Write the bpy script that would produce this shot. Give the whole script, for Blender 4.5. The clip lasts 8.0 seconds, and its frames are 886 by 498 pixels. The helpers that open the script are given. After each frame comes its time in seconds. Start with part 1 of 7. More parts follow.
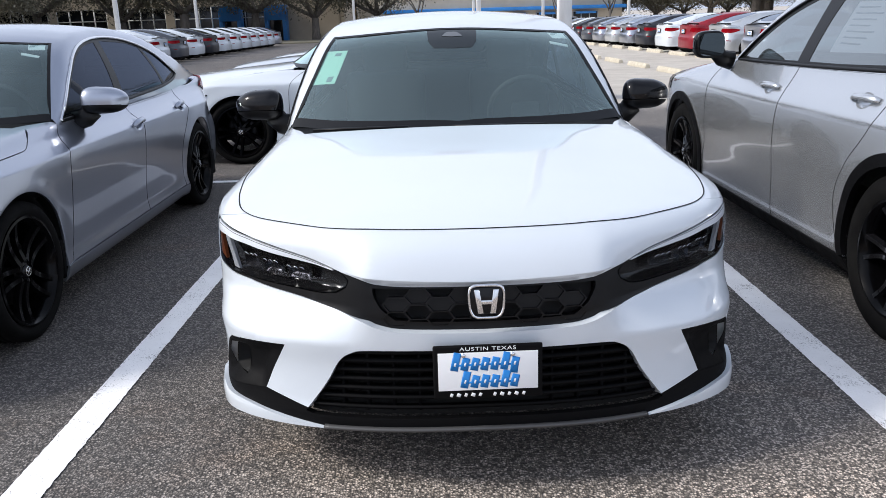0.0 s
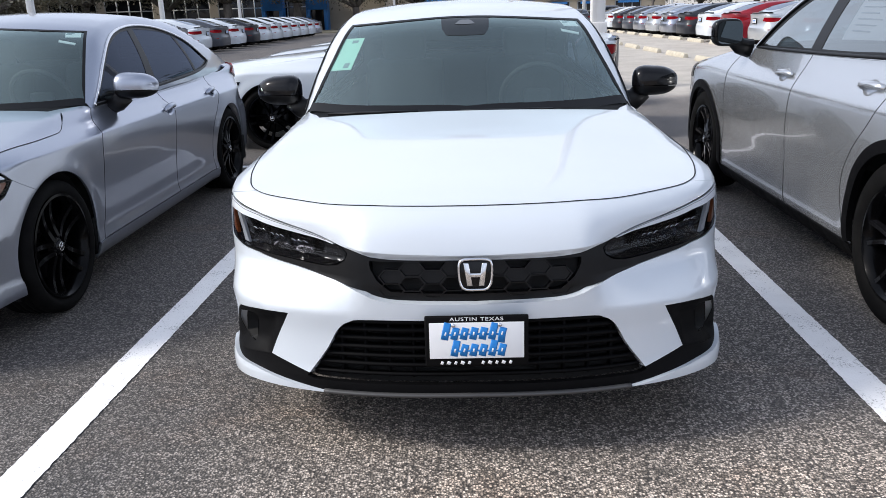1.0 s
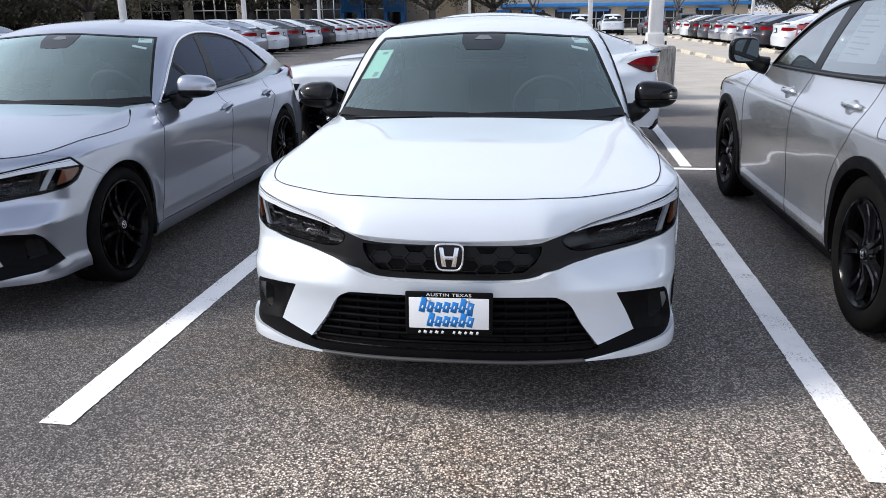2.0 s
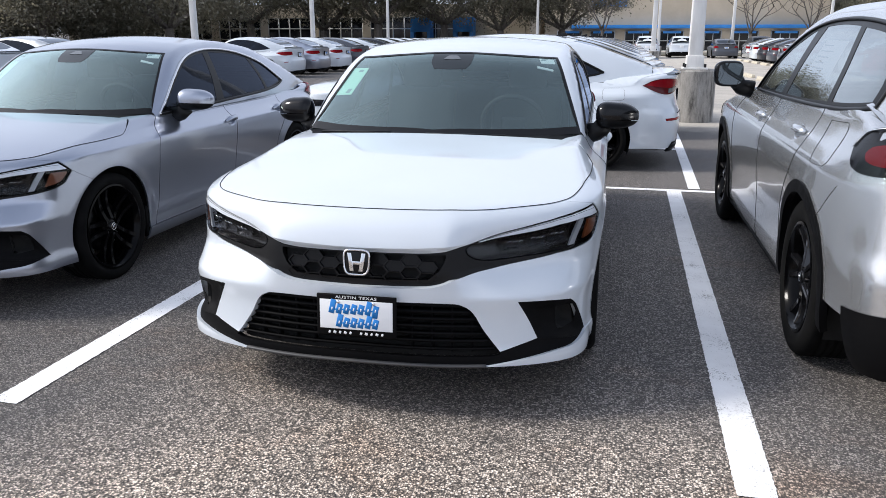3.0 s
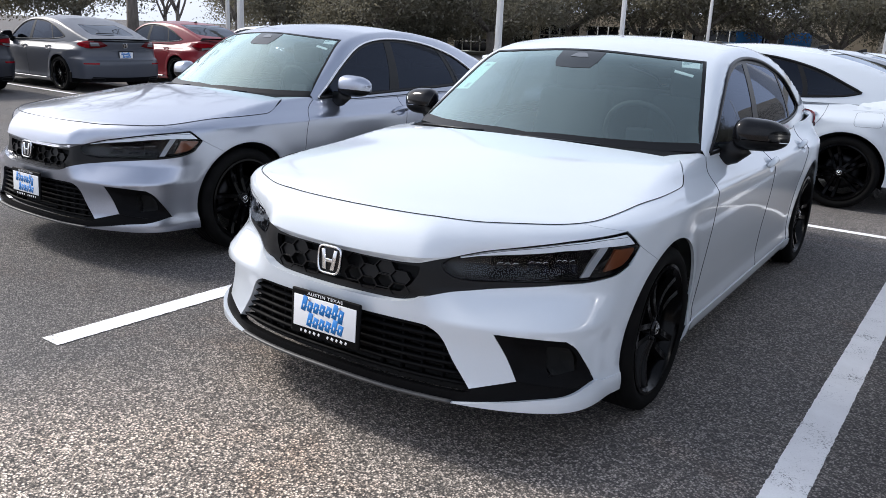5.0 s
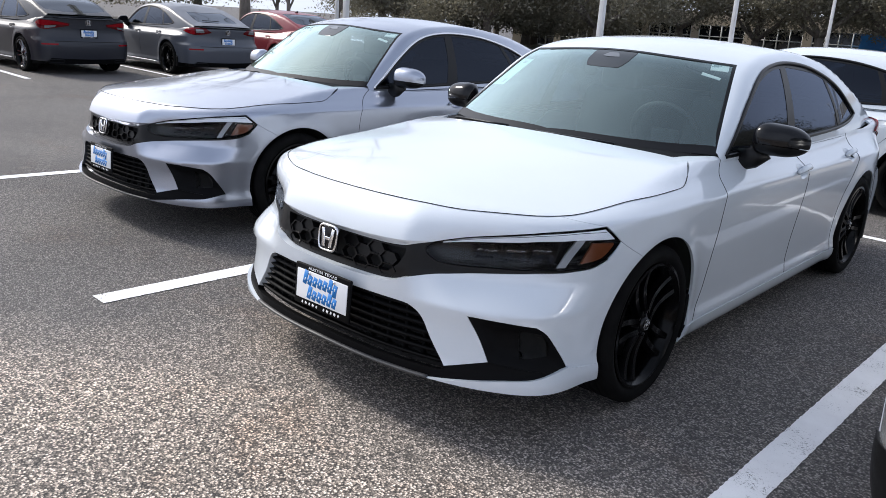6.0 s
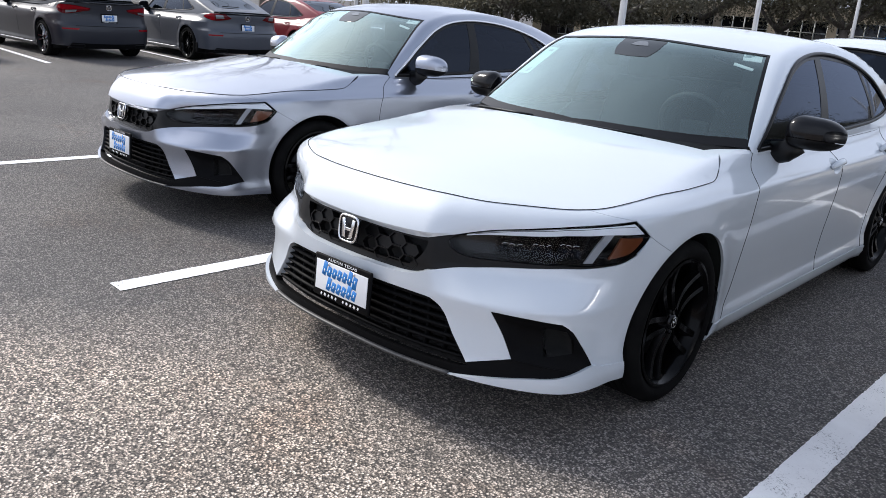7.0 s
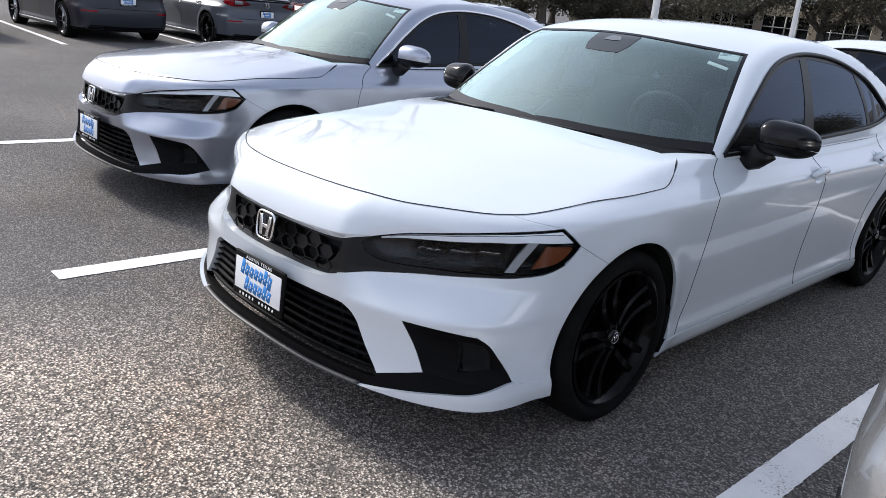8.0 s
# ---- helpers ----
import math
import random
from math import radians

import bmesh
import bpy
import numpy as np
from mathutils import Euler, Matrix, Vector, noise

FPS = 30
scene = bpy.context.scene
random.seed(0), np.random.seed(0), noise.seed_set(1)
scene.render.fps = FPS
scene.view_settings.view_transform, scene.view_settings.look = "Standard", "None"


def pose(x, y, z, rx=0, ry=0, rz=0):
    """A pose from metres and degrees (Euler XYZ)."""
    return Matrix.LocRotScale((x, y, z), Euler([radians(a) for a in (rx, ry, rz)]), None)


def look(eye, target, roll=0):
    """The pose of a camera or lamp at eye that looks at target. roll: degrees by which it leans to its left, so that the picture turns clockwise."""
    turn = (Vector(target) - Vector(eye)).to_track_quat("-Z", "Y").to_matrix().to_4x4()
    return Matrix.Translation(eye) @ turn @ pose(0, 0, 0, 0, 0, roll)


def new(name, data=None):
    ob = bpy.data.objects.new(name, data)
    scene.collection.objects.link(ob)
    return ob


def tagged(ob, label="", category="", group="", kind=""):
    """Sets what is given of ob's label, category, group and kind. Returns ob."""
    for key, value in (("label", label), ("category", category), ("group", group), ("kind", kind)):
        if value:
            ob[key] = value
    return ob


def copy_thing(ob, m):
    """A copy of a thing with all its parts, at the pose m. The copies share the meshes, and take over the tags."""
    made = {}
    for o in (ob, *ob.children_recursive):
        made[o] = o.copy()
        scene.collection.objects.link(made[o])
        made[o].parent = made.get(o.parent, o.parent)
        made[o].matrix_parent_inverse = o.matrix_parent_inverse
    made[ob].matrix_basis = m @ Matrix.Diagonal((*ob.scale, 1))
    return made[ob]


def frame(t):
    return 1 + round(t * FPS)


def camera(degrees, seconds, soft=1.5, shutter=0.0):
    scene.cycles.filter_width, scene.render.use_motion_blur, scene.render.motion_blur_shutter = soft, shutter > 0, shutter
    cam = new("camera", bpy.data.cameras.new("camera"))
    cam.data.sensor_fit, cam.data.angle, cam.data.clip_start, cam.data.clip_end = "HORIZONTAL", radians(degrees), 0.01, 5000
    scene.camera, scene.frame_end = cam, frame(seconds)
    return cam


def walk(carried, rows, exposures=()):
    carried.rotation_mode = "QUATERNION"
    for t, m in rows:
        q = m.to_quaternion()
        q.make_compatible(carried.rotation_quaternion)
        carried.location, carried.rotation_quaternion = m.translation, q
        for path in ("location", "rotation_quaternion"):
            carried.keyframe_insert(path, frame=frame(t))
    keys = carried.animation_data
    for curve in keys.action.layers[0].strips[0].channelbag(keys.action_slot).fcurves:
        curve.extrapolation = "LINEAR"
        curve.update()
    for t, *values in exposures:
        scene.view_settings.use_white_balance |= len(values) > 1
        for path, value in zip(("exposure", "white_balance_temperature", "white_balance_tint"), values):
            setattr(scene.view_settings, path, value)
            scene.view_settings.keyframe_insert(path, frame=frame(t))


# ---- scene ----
cam = camera(58.5, 8.0, soft=0.85)
PATH = [
    (0, (-0.171, -2.074, 1.399), (-0.123, -0.158, 0.83), -1.6),
    (0.5, (-0.174, -2.111, 1.395), (-0.157, -0.197, 0.817), -1.7),
    (1, (-0.036, -2.213, 1.39), (-0.086, -0.303, 0.8), -1.7),
    (1.5, (0.156, -2.389, 1.414), (0.016, -0.481, 0.829), -1.5),
    (1.7, (0.198, -2.498, 1.441), (0.021, -0.594, 0.856), -1.1),
    (2.8, (0.745, -2.734, 1.464), (0.401, -0.839, 0.922), -0.3),
    (3, (0.891, -2.698, 1.457), (0.501, -0.81, 0.923), -0.1),
    (3.5, (1.114, -2.505, 1.439), (0.601, -0.647, 0.907), 0.2),
    (4, (1.399, -2.354, 1.441), (0.708, -0.555, 0.908), 0.8),
    (4.5, (1.595, -2.168, 1.402), (0.704, -0.458, 0.872), 1.5),
    (4.7, (1.640, -2.057, 1.385), (0.673, -0.389, 0.857), 1.9),
    (5.8, (2.131, -1.826, 1.407), (0.894, -0.353, 0.860), 3.7),
    (6, (2.158, -1.831, 1.418), (0.902, -0.377, 0.863), 3.9),
    (6.5, (2.135, -1.823, 1.403), (0.856, -0.393, 0.84), 4.1),
    (7, (2.089, -1.791, 1.407), (0.81, -0.369, 0.823), 4.4),
    (7.5, (2.184, -1.611, 1.39), (0.895, -0.202, 0.797), 5.1),
    (8, (2.223, -1.4, 1.418), (0.895, -0.034, 0.81), 5.8),
]
walk(cam, [(t, look(eye, target, roll)) for t, eye, target, roll in PATH], [(0, 0.46), (1.5, 0.46), (3, 0.47), (4.5, 0.52), (6, 0.52), (8, 0.51)])

# ---- light ----
world = bpy.data.worlds.new("sky")
scene.world = world
world.use_nodes = True
sky = world.node_tree.nodes.new("ShaderNodeTexSky")
sky.sky_type, sky.sun_disc = "NISHITA", False
SUN_UP, SUN_TURN = 38.0, -99.0
sky.sun_elevation, sky.sun_rotation = radians(SUN_UP), radians(SUN_TURN)
sky.dust_density, sky.air_density, sky.ozone_density = 4.0, 0.8, 1.0
w = world.node_tree
cloud, tint, veil = w.nodes.new("ShaderNodeTexNoise"), w.nodes.new("ShaderNodeValToRGB"), w.nodes.new("ShaderNodeMix")
cloud.inputs["Scale"].default_value, cloud.inputs["Detail"].default_value = 1.6, 5.0
w.links.new(w.nodes.new("ShaderNodeTexCoord").outputs["Generated"], cloud.inputs["Vector"])
tint.color_ramp.elements[0].position, tint.color_ramp.elements[0].color = 0.35, (3.45, 3.88, 4.85, 1)
tint.color_ramp.elements[1].position, tint.color_ramp.elements[1].color = 0.65, (5.82, 6.25, 7.3, 1)
veil.data_type = "RGBA"
# the cloud is brightest round the veiled sun
aim = Vector((0, 0, 1))
aim.rotate(Euler((radians(SUN_UP - 90), 0, radians(-SUN_TURN))))
dot, near_sun, bright = w.nodes.new("ShaderNodeVectorMath"), w.nodes.new("ShaderNodeValToRGB"), w.nodes.new("ShaderNodeMix")
dot.operation = "DOT_PRODUCT"
dot.inputs[1].default_value = aim
w.links.new(w.nodes["Texture Coordinate"].outputs["Generated"], dot.inputs[0])
e = near_sun.color_ramp.elements
e[0].position, e[0].color, e[1].position, e[1].color = 0.0, (0.72, 0.74, 0.78, 1), 1.0, (1.55, 1.52, 1.48, 1)
e.new(0.66).color = (0.80, 0.82, 0.85, 1)
e.new(0.9).color = (1.25, 1.25, 1.25, 1)
w.links.new(dot.outputs["Value"], near_sun.inputs[0])
bright.data_type, bright.blend_type = "RGBA", "MULTIPLY"
bright.inputs[0].default_value = 1.0
w.links.new(tint.outputs[0], bright.inputs[6])
w.links.new(near_sun.outputs[0], bright.inputs[7])
veil.inputs[0].default_value = 0.8
w.links.new(cloud.outputs["Fac"], tint.inputs[0])
w.links.new(sky.outputs[0], veil.inputs[6])
# and hazier and brighter towards the horizon
height, haze, hazy = w.nodes.new("ShaderNodeSeparateXYZ"), w.nodes.new("ShaderNodeValToRGB"), w.nodes.new("ShaderNodeMix")
w.links.new(w.nodes["Texture Coordinate"].outputs["Generated"], height.inputs[0])
w.links.new(height.outputs[2], haze.inputs[0])
e = haze.color_ramp.elements
e[0].position, e[0].color, e[1].position, e[1].color = 0.3, (1.35, 1.33, 1.30, 1), 0.95, (0.82, 0.84, 0.87, 1)
hazy.data_type, hazy.blend_type = "RGBA", "MULTIPLY"
hazy.inputs[0].default_value = 1.0
w.links.new(bright.outputs[2], hazy.inputs[6])
w.links.new(haze.outputs[0], hazy.inputs[7])
w.links.new(hazy.outputs[2], veil.inputs[7])
w.links.new(veil.outputs[2], w.nodes["Background"].inputs[0])
world.node_tree.nodes["Background"].inputs[1].default_value = 0.138
sun = bpy.data.lights.new("sun", "SUN")
sun.energy, sun.angle, sun.color = 2.4, radians(12), (1.0, 0.955, 0.90)
new("sun", sun).matrix_world = pose(0, 0, 30, SUN_UP - 90, 0, -SUN_TURN)

M = {}


def material(name, base=(0.5, 0.5, 0.5), rough=0.5, metal=0.0, **k):
    m = bpy.data.materials.new(name)
    m.use_nodes = True
    b = m.node_tree.nodes["Principled BSDF"]
    b.inputs["Base Color"].default_value = (*base, 1)
    b.inputs["Roughness"].default_value, b.inputs["Metallic"].default_value = rough, metal
    for key, v in k.items():
        b.inputs[key.replace("_", " ")].default_value = v
    M[name] = m
    return m


class Nodes:
    """Short names for the nodes that the materials use."""

    def __init__(self, m):
        self.t = m.node_tree
        self.b = self.t.nodes["Principled BSDF"]
        self.pos = self.add("ShaderNodeNewGeometry").outputs["Position"]
        self.obj = self.add("ShaderNodeTexCoord").outputs["Object"]

    def add(self, kind, **k):
        n = self.t.nodes.new(kind)
        for a, v in k.items():
            setattr(n, a, v)
        return n

    def link(self, a, b):
        self.t.links.new(a, b)

    def noise(self, scale, detail=4, rough=0.6, at=None, stretch=None):
        n = self.add("ShaderNodeTexNoise")
        n.inputs["Scale"].default_value, n.inputs["Detail"].default_value, n.inputs["Roughness"].default_value = scale, detail, rough
        src = at or self.pos
        if stretch:
            mp = self.add("ShaderNodeMapping")
            mp.inputs["Scale"].default_value = stretch
            self.link(src, mp.inputs[0])
            src = mp.outputs[0]
        self.link(src, n.inputs["Vector"])
        return n.outputs["Fac"]

    def red(self, c):
        n = self.add("ShaderNodeSeparateColor")
        self.link(c, n.inputs[0])
        return n.outputs[0]

    def cells(self, scale, out="Color", feature="F1", at=None):
        n = self.add("ShaderNodeTexVoronoi", feature=feature)
        n.inputs["Scale"].default_value = scale
        self.link(at or self.pos, n.inputs["Vector"])
        return n.outputs[out]

    def ramp(self, fac, *stops):
        n = self.add("ShaderNodeValToRGB")
        e = n.color_ramp.elements
        while len(e) < len(stops):
            e.new(0.5)
        for i, (p, c) in enumerate(stops):
            e[i].position = p
            e[i].color = (*c, 1) if isinstance(c, tuple) else (c, c, c, 1)
        self.link(fac, n.inputs[0])
        return n.outputs[0]

    def mix(self, fac, a, b, blend="MIX"):
        n = self.add("ShaderNodeMix", data_type="RGBA", blend_type=blend)
        for v, i in ((fac, 0), (a, 6), (b, 7)):
            if isinstance(v, (int, float)):
                n.inputs[i].default_value = v
            elif isinstance(v, tuple):
                n.inputs[i].default_value = (*v, 1)
            else:
                self.link(v, n.inputs[i])
        return n.outputs[2]

    def maths(self, op, a, b=0.5):
        n = self.add("ShaderNodeMath", operation=op)
        for v, i in ((a, 0), (b, 1)):
            if isinstance(v, (int, float)):
                n.inputs[i].default_value = v
            else:
                self.link(v, n.inputs[i])
        return n.outputs[0]

    def bump(self, height, strength, distance, first=None):
        n = self.add("ShaderNodeBump")
        n.inputs["Strength"].default_value, n.inputs["Distance"].default_value = strength, distance
        self.link(height, n.inputs["Height"])
        if first is not None:
            self.link(first, n.inputs["Normal"])
        return n.outputs[0]

    def into(self, out, name):
        self.link(out, self.b.inputs[name])


def paint(name, base, metal=0.0, rough=0.35, dust=0.06, coat=1.7, lacquer=1.0):
    """Lacquered car paint with metal flakes, a faint film of dust and a soft orange peel."""
    m = material(name, base, rough, metal, Coat_Weight=lacquer, Coat_Roughness=0.035, Coat_IOR=coat)
    n = Nodes(m)
    flake = n.ramp(n.cells(1400, at=n.obj), (0.0, 0.82), (1.0, 1.0))
    film = n.ramp(n.noise(3.0, 5, 0.65, n.obj), (0.35, 0.0), (0.75, 1.0))
    speck = n.ramp(n.noise(160, 2, 0.5, n.obj), (0.68, 0.0), (0.74, 1.0))
    dirt = n.maths("MULTIPLY", n.maths("ADD", film, n.maths("MULTIPLY", speck, 0.5)), dust)
    col = n.mix(1.0 if metal else 0.25, base, flake, "MULTIPLY")
    n.into(n.mix(dirt, col, (0.42, 0.40, 0.37)), "Base Color")
    n.into(n.maths("ADD", n.maths("MULTIPLY", film, 0.05), 0.03), "Coat Roughness")
    peel = n.bump(n.noise(55, 2, 0.5, n.obj), 0.04, 0.001)
    n.into(peel, "Coat Normal")
    return m


def glass(name, tint, gloss=0.02, ior=1.5, sheen=(1, 1, 1), film=0.0, steepness=5.0, most=1.0):
    """A thin pane: it lets tinted light through and mirrors more at a slant."""
    m = bpy.data.materials.new(name)
    m.use_nodes = True
    t = m.node_tree
    t.nodes.remove(t.nodes["Principled BSDF"])
    tr, gl, mx, fr = (t.nodes.new("ShaderNode" + k) for k in ("BsdfTransparent", "BsdfGlossy", "MixShader", "LayerWeight"))
    tr.inputs[0].default_value = (*tint, 1)
    gl.inputs["Roughness"].default_value = gloss
    gl.inputs["Color"].default_value = (*sheen, 1)
    r0 = ((ior - 1) / (ior + 1)) ** 2
    fr.inputs[0].default_value = 0.5
    steep, span = t.nodes.new("ShaderNodeMath"), t.nodes.new("ShaderNodeMapRange")
    steep.operation = "POWER"
    steep.inputs[1].default_value = steepness
    span.inputs["To Min"].default_value, span.inputs["To Max"].default_value = r0, most
    t.links.new(fr.outputs["Facing"], steep.inputs[0])
    t.links.new(steep.outputs[0], span.inputs["Value"])
    t.links.new(span.outputs[0], mx.inputs[0])
    t.links.new(tr.outputs[0], mx.inputs[1])
    t.links.new(gl.outputs[0], mx.inputs[2])
    last = mx
    if film:
        haze, dusty = t.nodes.new("ShaderNodeBsdfDiffuse"), t.nodes.new("ShaderNodeMixShader")
        haze.inputs[0].default_value = (0.5, 0.55, 0.54, 1)
        dusty.inputs[0].default_value = film
        t.links.new(mx.outputs[0], dusty.inputs[1])
        t.links.new(haze.outputs[0], dusty.inputs[2])
        last = dusty
    t.links.new(last.outputs[0], t.nodes["Material Output"].inputs[0])
    M[name] = m
    return m


paint("white_paint", (0.64, 0.69, 0.74), 0.0, 0.4)
paint("silver_paint", (0.43, 0.46, 0.535), 0.92, 0.31, 0.04, 1.5, 1.0)
paint("grey_paint", (0.56, 0.58, 0.605), 0.75, 0.24)
paint("slate_paint", (0.050, 0.057, 0.074), 0.0, 0.4, 0.01, 1.4, 0.6)
paint("black_paint", (0.009, 0.0112, 0.019), 0.0, 0.45, 0.002, 1.35, 0.35)
paint("red_paint", (0.21, 0.002, 0.012), 0.0, 0.4, 0.003, 1.35, 0.4)
paint("pale_paint", (0.62, 0.65, 0.68), 0.7, 0.4)
glass("windscreen_glass", (0.68, 0.78, 0.765), 0.03, 1.9, (0.80, 1.0, 0.96), 0.036, 3.0, 1.6)
glass("door_glass", (0.30, 0.33, 0.36), 0.02, 2.6, (0.95, 1.0, 1.0), 0.02, 3.0)
glass("tinted_glass", (0.06, 0.075, 0.10), 0.02, 1.5, (0.55, 0.63, 0.80))
glass("rear_glass", (0.012, 0.014, 0.017), 0.02, 1.5, (0.8, 0.86, 0.95))
glass("lamp_glass", (0.90, 0.92, 0.94), 0.03, 1.3, most=0.6)
material("plastic", (0.0035, 0.0035, 0.004), 0.6, 0.0, Specular_IOR_Level=0.08)
n = Nodes(M["plastic"])
n.into(n.bump(n.noise(900, 2, 0.5, n.obj), 0.25, 0.0006), "Normal")
n.into(n.ramp(n.noise(12, 4, 0.6, n.obj), (0.3, 0.5), (0.7, 0.66)), "Roughness")
material("satin_black", (0.004, 0.004, 0.0045), 0.36, 0.0, Specular_IOR_Level=0.24)
material("dull_edge", (0.055, 0.055, 0.056), 0.5)
material("gloss_black", (0.004, 0.004, 0.005), 0.12, 0.0, Specular_IOR_Level=0.3)
material("wheel_gloss", (0.006, 0.006, 0.007), 0.06, 0.0, Specular_IOR_Level=0.7)
material("rim_black", (0.0015, 0.0015, 0.0018), 0.14, 0.0, Specular_IOR_Level=0.12)
material("dark_metal", (0.025, 0.025, 0.027), 0.45, 1.0)
material("lamp_facets", (0.35, 0.36, 0.38), 0.12, 1.0)
n = Nodes(M["lamp_facets"])
n.into(n.ramp(n.red(n.cells(70, at=n.obj)), (0.7, (0.004, 0.004, 0.005)), (0.99, (0.03, 0.031, 0.036))), "Base Color")
n.into(n.bump(n.red(n.cells(70, at=n.obj)), 0.8, 0.01), "Normal")
material("machined", (0.40, 0.41, 0.43), 0.25, 1.0)
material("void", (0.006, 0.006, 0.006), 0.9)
material("chrome", (0.78, 0.78, 0.79), 0.12, 1.0)
material("mirror", (0.16, 0.18, 0.19), 0.02, 1.0)
material("rubber", (0.012, 0.012, 0.013), 0.85, 0.0, Specular_IOR_Level=0.1)
n = Nodes(M["rubber"])
n.into(n.ramp(n.noise(9, 5, 0.65, n.obj), (0.3, (0.003, 0.003, 0.0033)), (0.75, (0.008, 0.0079, 0.0077))), "Base Color")
n.into(n.bump(n.noise(260, 3, 0.6, n.obj), 0.3, 0.001), "Normal")
material("lamp_white", (0.80, 0.82, 0.85), 0.2, 0.0)
material("lamp_amber", (0.13, 0.034, 0.010), 0.3, 0.0, Coat_Weight=0.6)
material("lamp_red", (0.22, 0.0010, 0.006), 0.15, 0.0, Specular_IOR_Level=0.2)
material("lamp_smoke", (0.085, 0.0008, 0.003), 0.12, 0.0, Specular_IOR_Level=0.3)
material("lamp_bar", (0.34, 0.35, 0.37), 0.2, 0.2)
material("lamp_guide", (0.20, 0.21, 0.22), 0.2, 0.5)
material("plate_white", (0.82, 0.83, 0.84), 0.35)
material("plate_blue", (0.008, 0.19, 0.55), 0.5)
material("cabin_cloth", (0.10, 0.10, 0.105), 0.9)
n = Nodes(M["cabin_cloth"])
n.into(n.ramp(n.noise(300, 2, 0.5, n.obj), (0.3, (0.034, 0.040, 0.041)), (0.7, (0.050, 0.056, 0.057))), "Base Color")
material("pod_black", (0.012, 0.015, 0.015), 0.04, 0.0, IOR=1.7)
material("dash_plastic", (0.022, 0.026, 0.027), 0.7)
material("paper", (0.92, 0.93, 0.92), 0.6)
material("mint_paper", (0.50, 0.80, 0.66), 0.6)
material("print_grey", (0.25, 0.32, 0.32), 0.6)


# ---- shapes ----
from mathutils.geometry import delaunay_2d_cdt

def curve(points):
    """A smooth curve y(x) through a few (x, y) pairs."""
    xs, ys = np.array([p[0] for p in points], float), np.array([p[1] for p in points], float)
    d = np.diff(ys) / np.diff(xs)
    m = np.zeros(len(xs))
    m[0], m[-1] = d[0], d[-1]
    for i in range(1, len(xs) - 1):
        if d[i - 1] * d[i] > 0:
            h0, h1 = xs[i] - xs[i - 1], xs[i + 1] - xs[i]
            w0, w1 = 2 * h1 + h0, h1 + 2 * h0
            m[i] = (w0 + w1) / (w0 / d[i - 1] + w1 / d[i])

    def f(x):
        x = np.asarray(x, float)
        i = np.clip(np.searchsorted(xs, x) - 1, 0, len(xs) - 2)
        h = xs[i + 1] - xs[i]
        t = (x - xs[i]) / h
        tc = np.clip(t, 0, 1)
        y = (2 * tc**3 - 3 * tc**2 + 1) * ys[i] + (tc**3 - 2 * tc**2 + tc) * h * m[i] + (3 * tc**2 - 2 * tc**3) * ys[i + 1] + (tc**3 - tc**2) * h * m[i + 1]
        return y + np.where(t < 0, (x - xs[0]) * m[0], 0) + np.where(t > 1, (x - xs[-1]) * m[-1], 0)

    return f


def smin(a, b, k):
    h = np.clip(0.5 + 0.5 * (b - a) / k, 0, 1)
    return b + (a - b) * h - k * h * (1 - h)


def ramp(x, a, b):
    t = np.clip((x - a) / (b - a), 0, 1)
    return t * t * (3 - 2 * t)


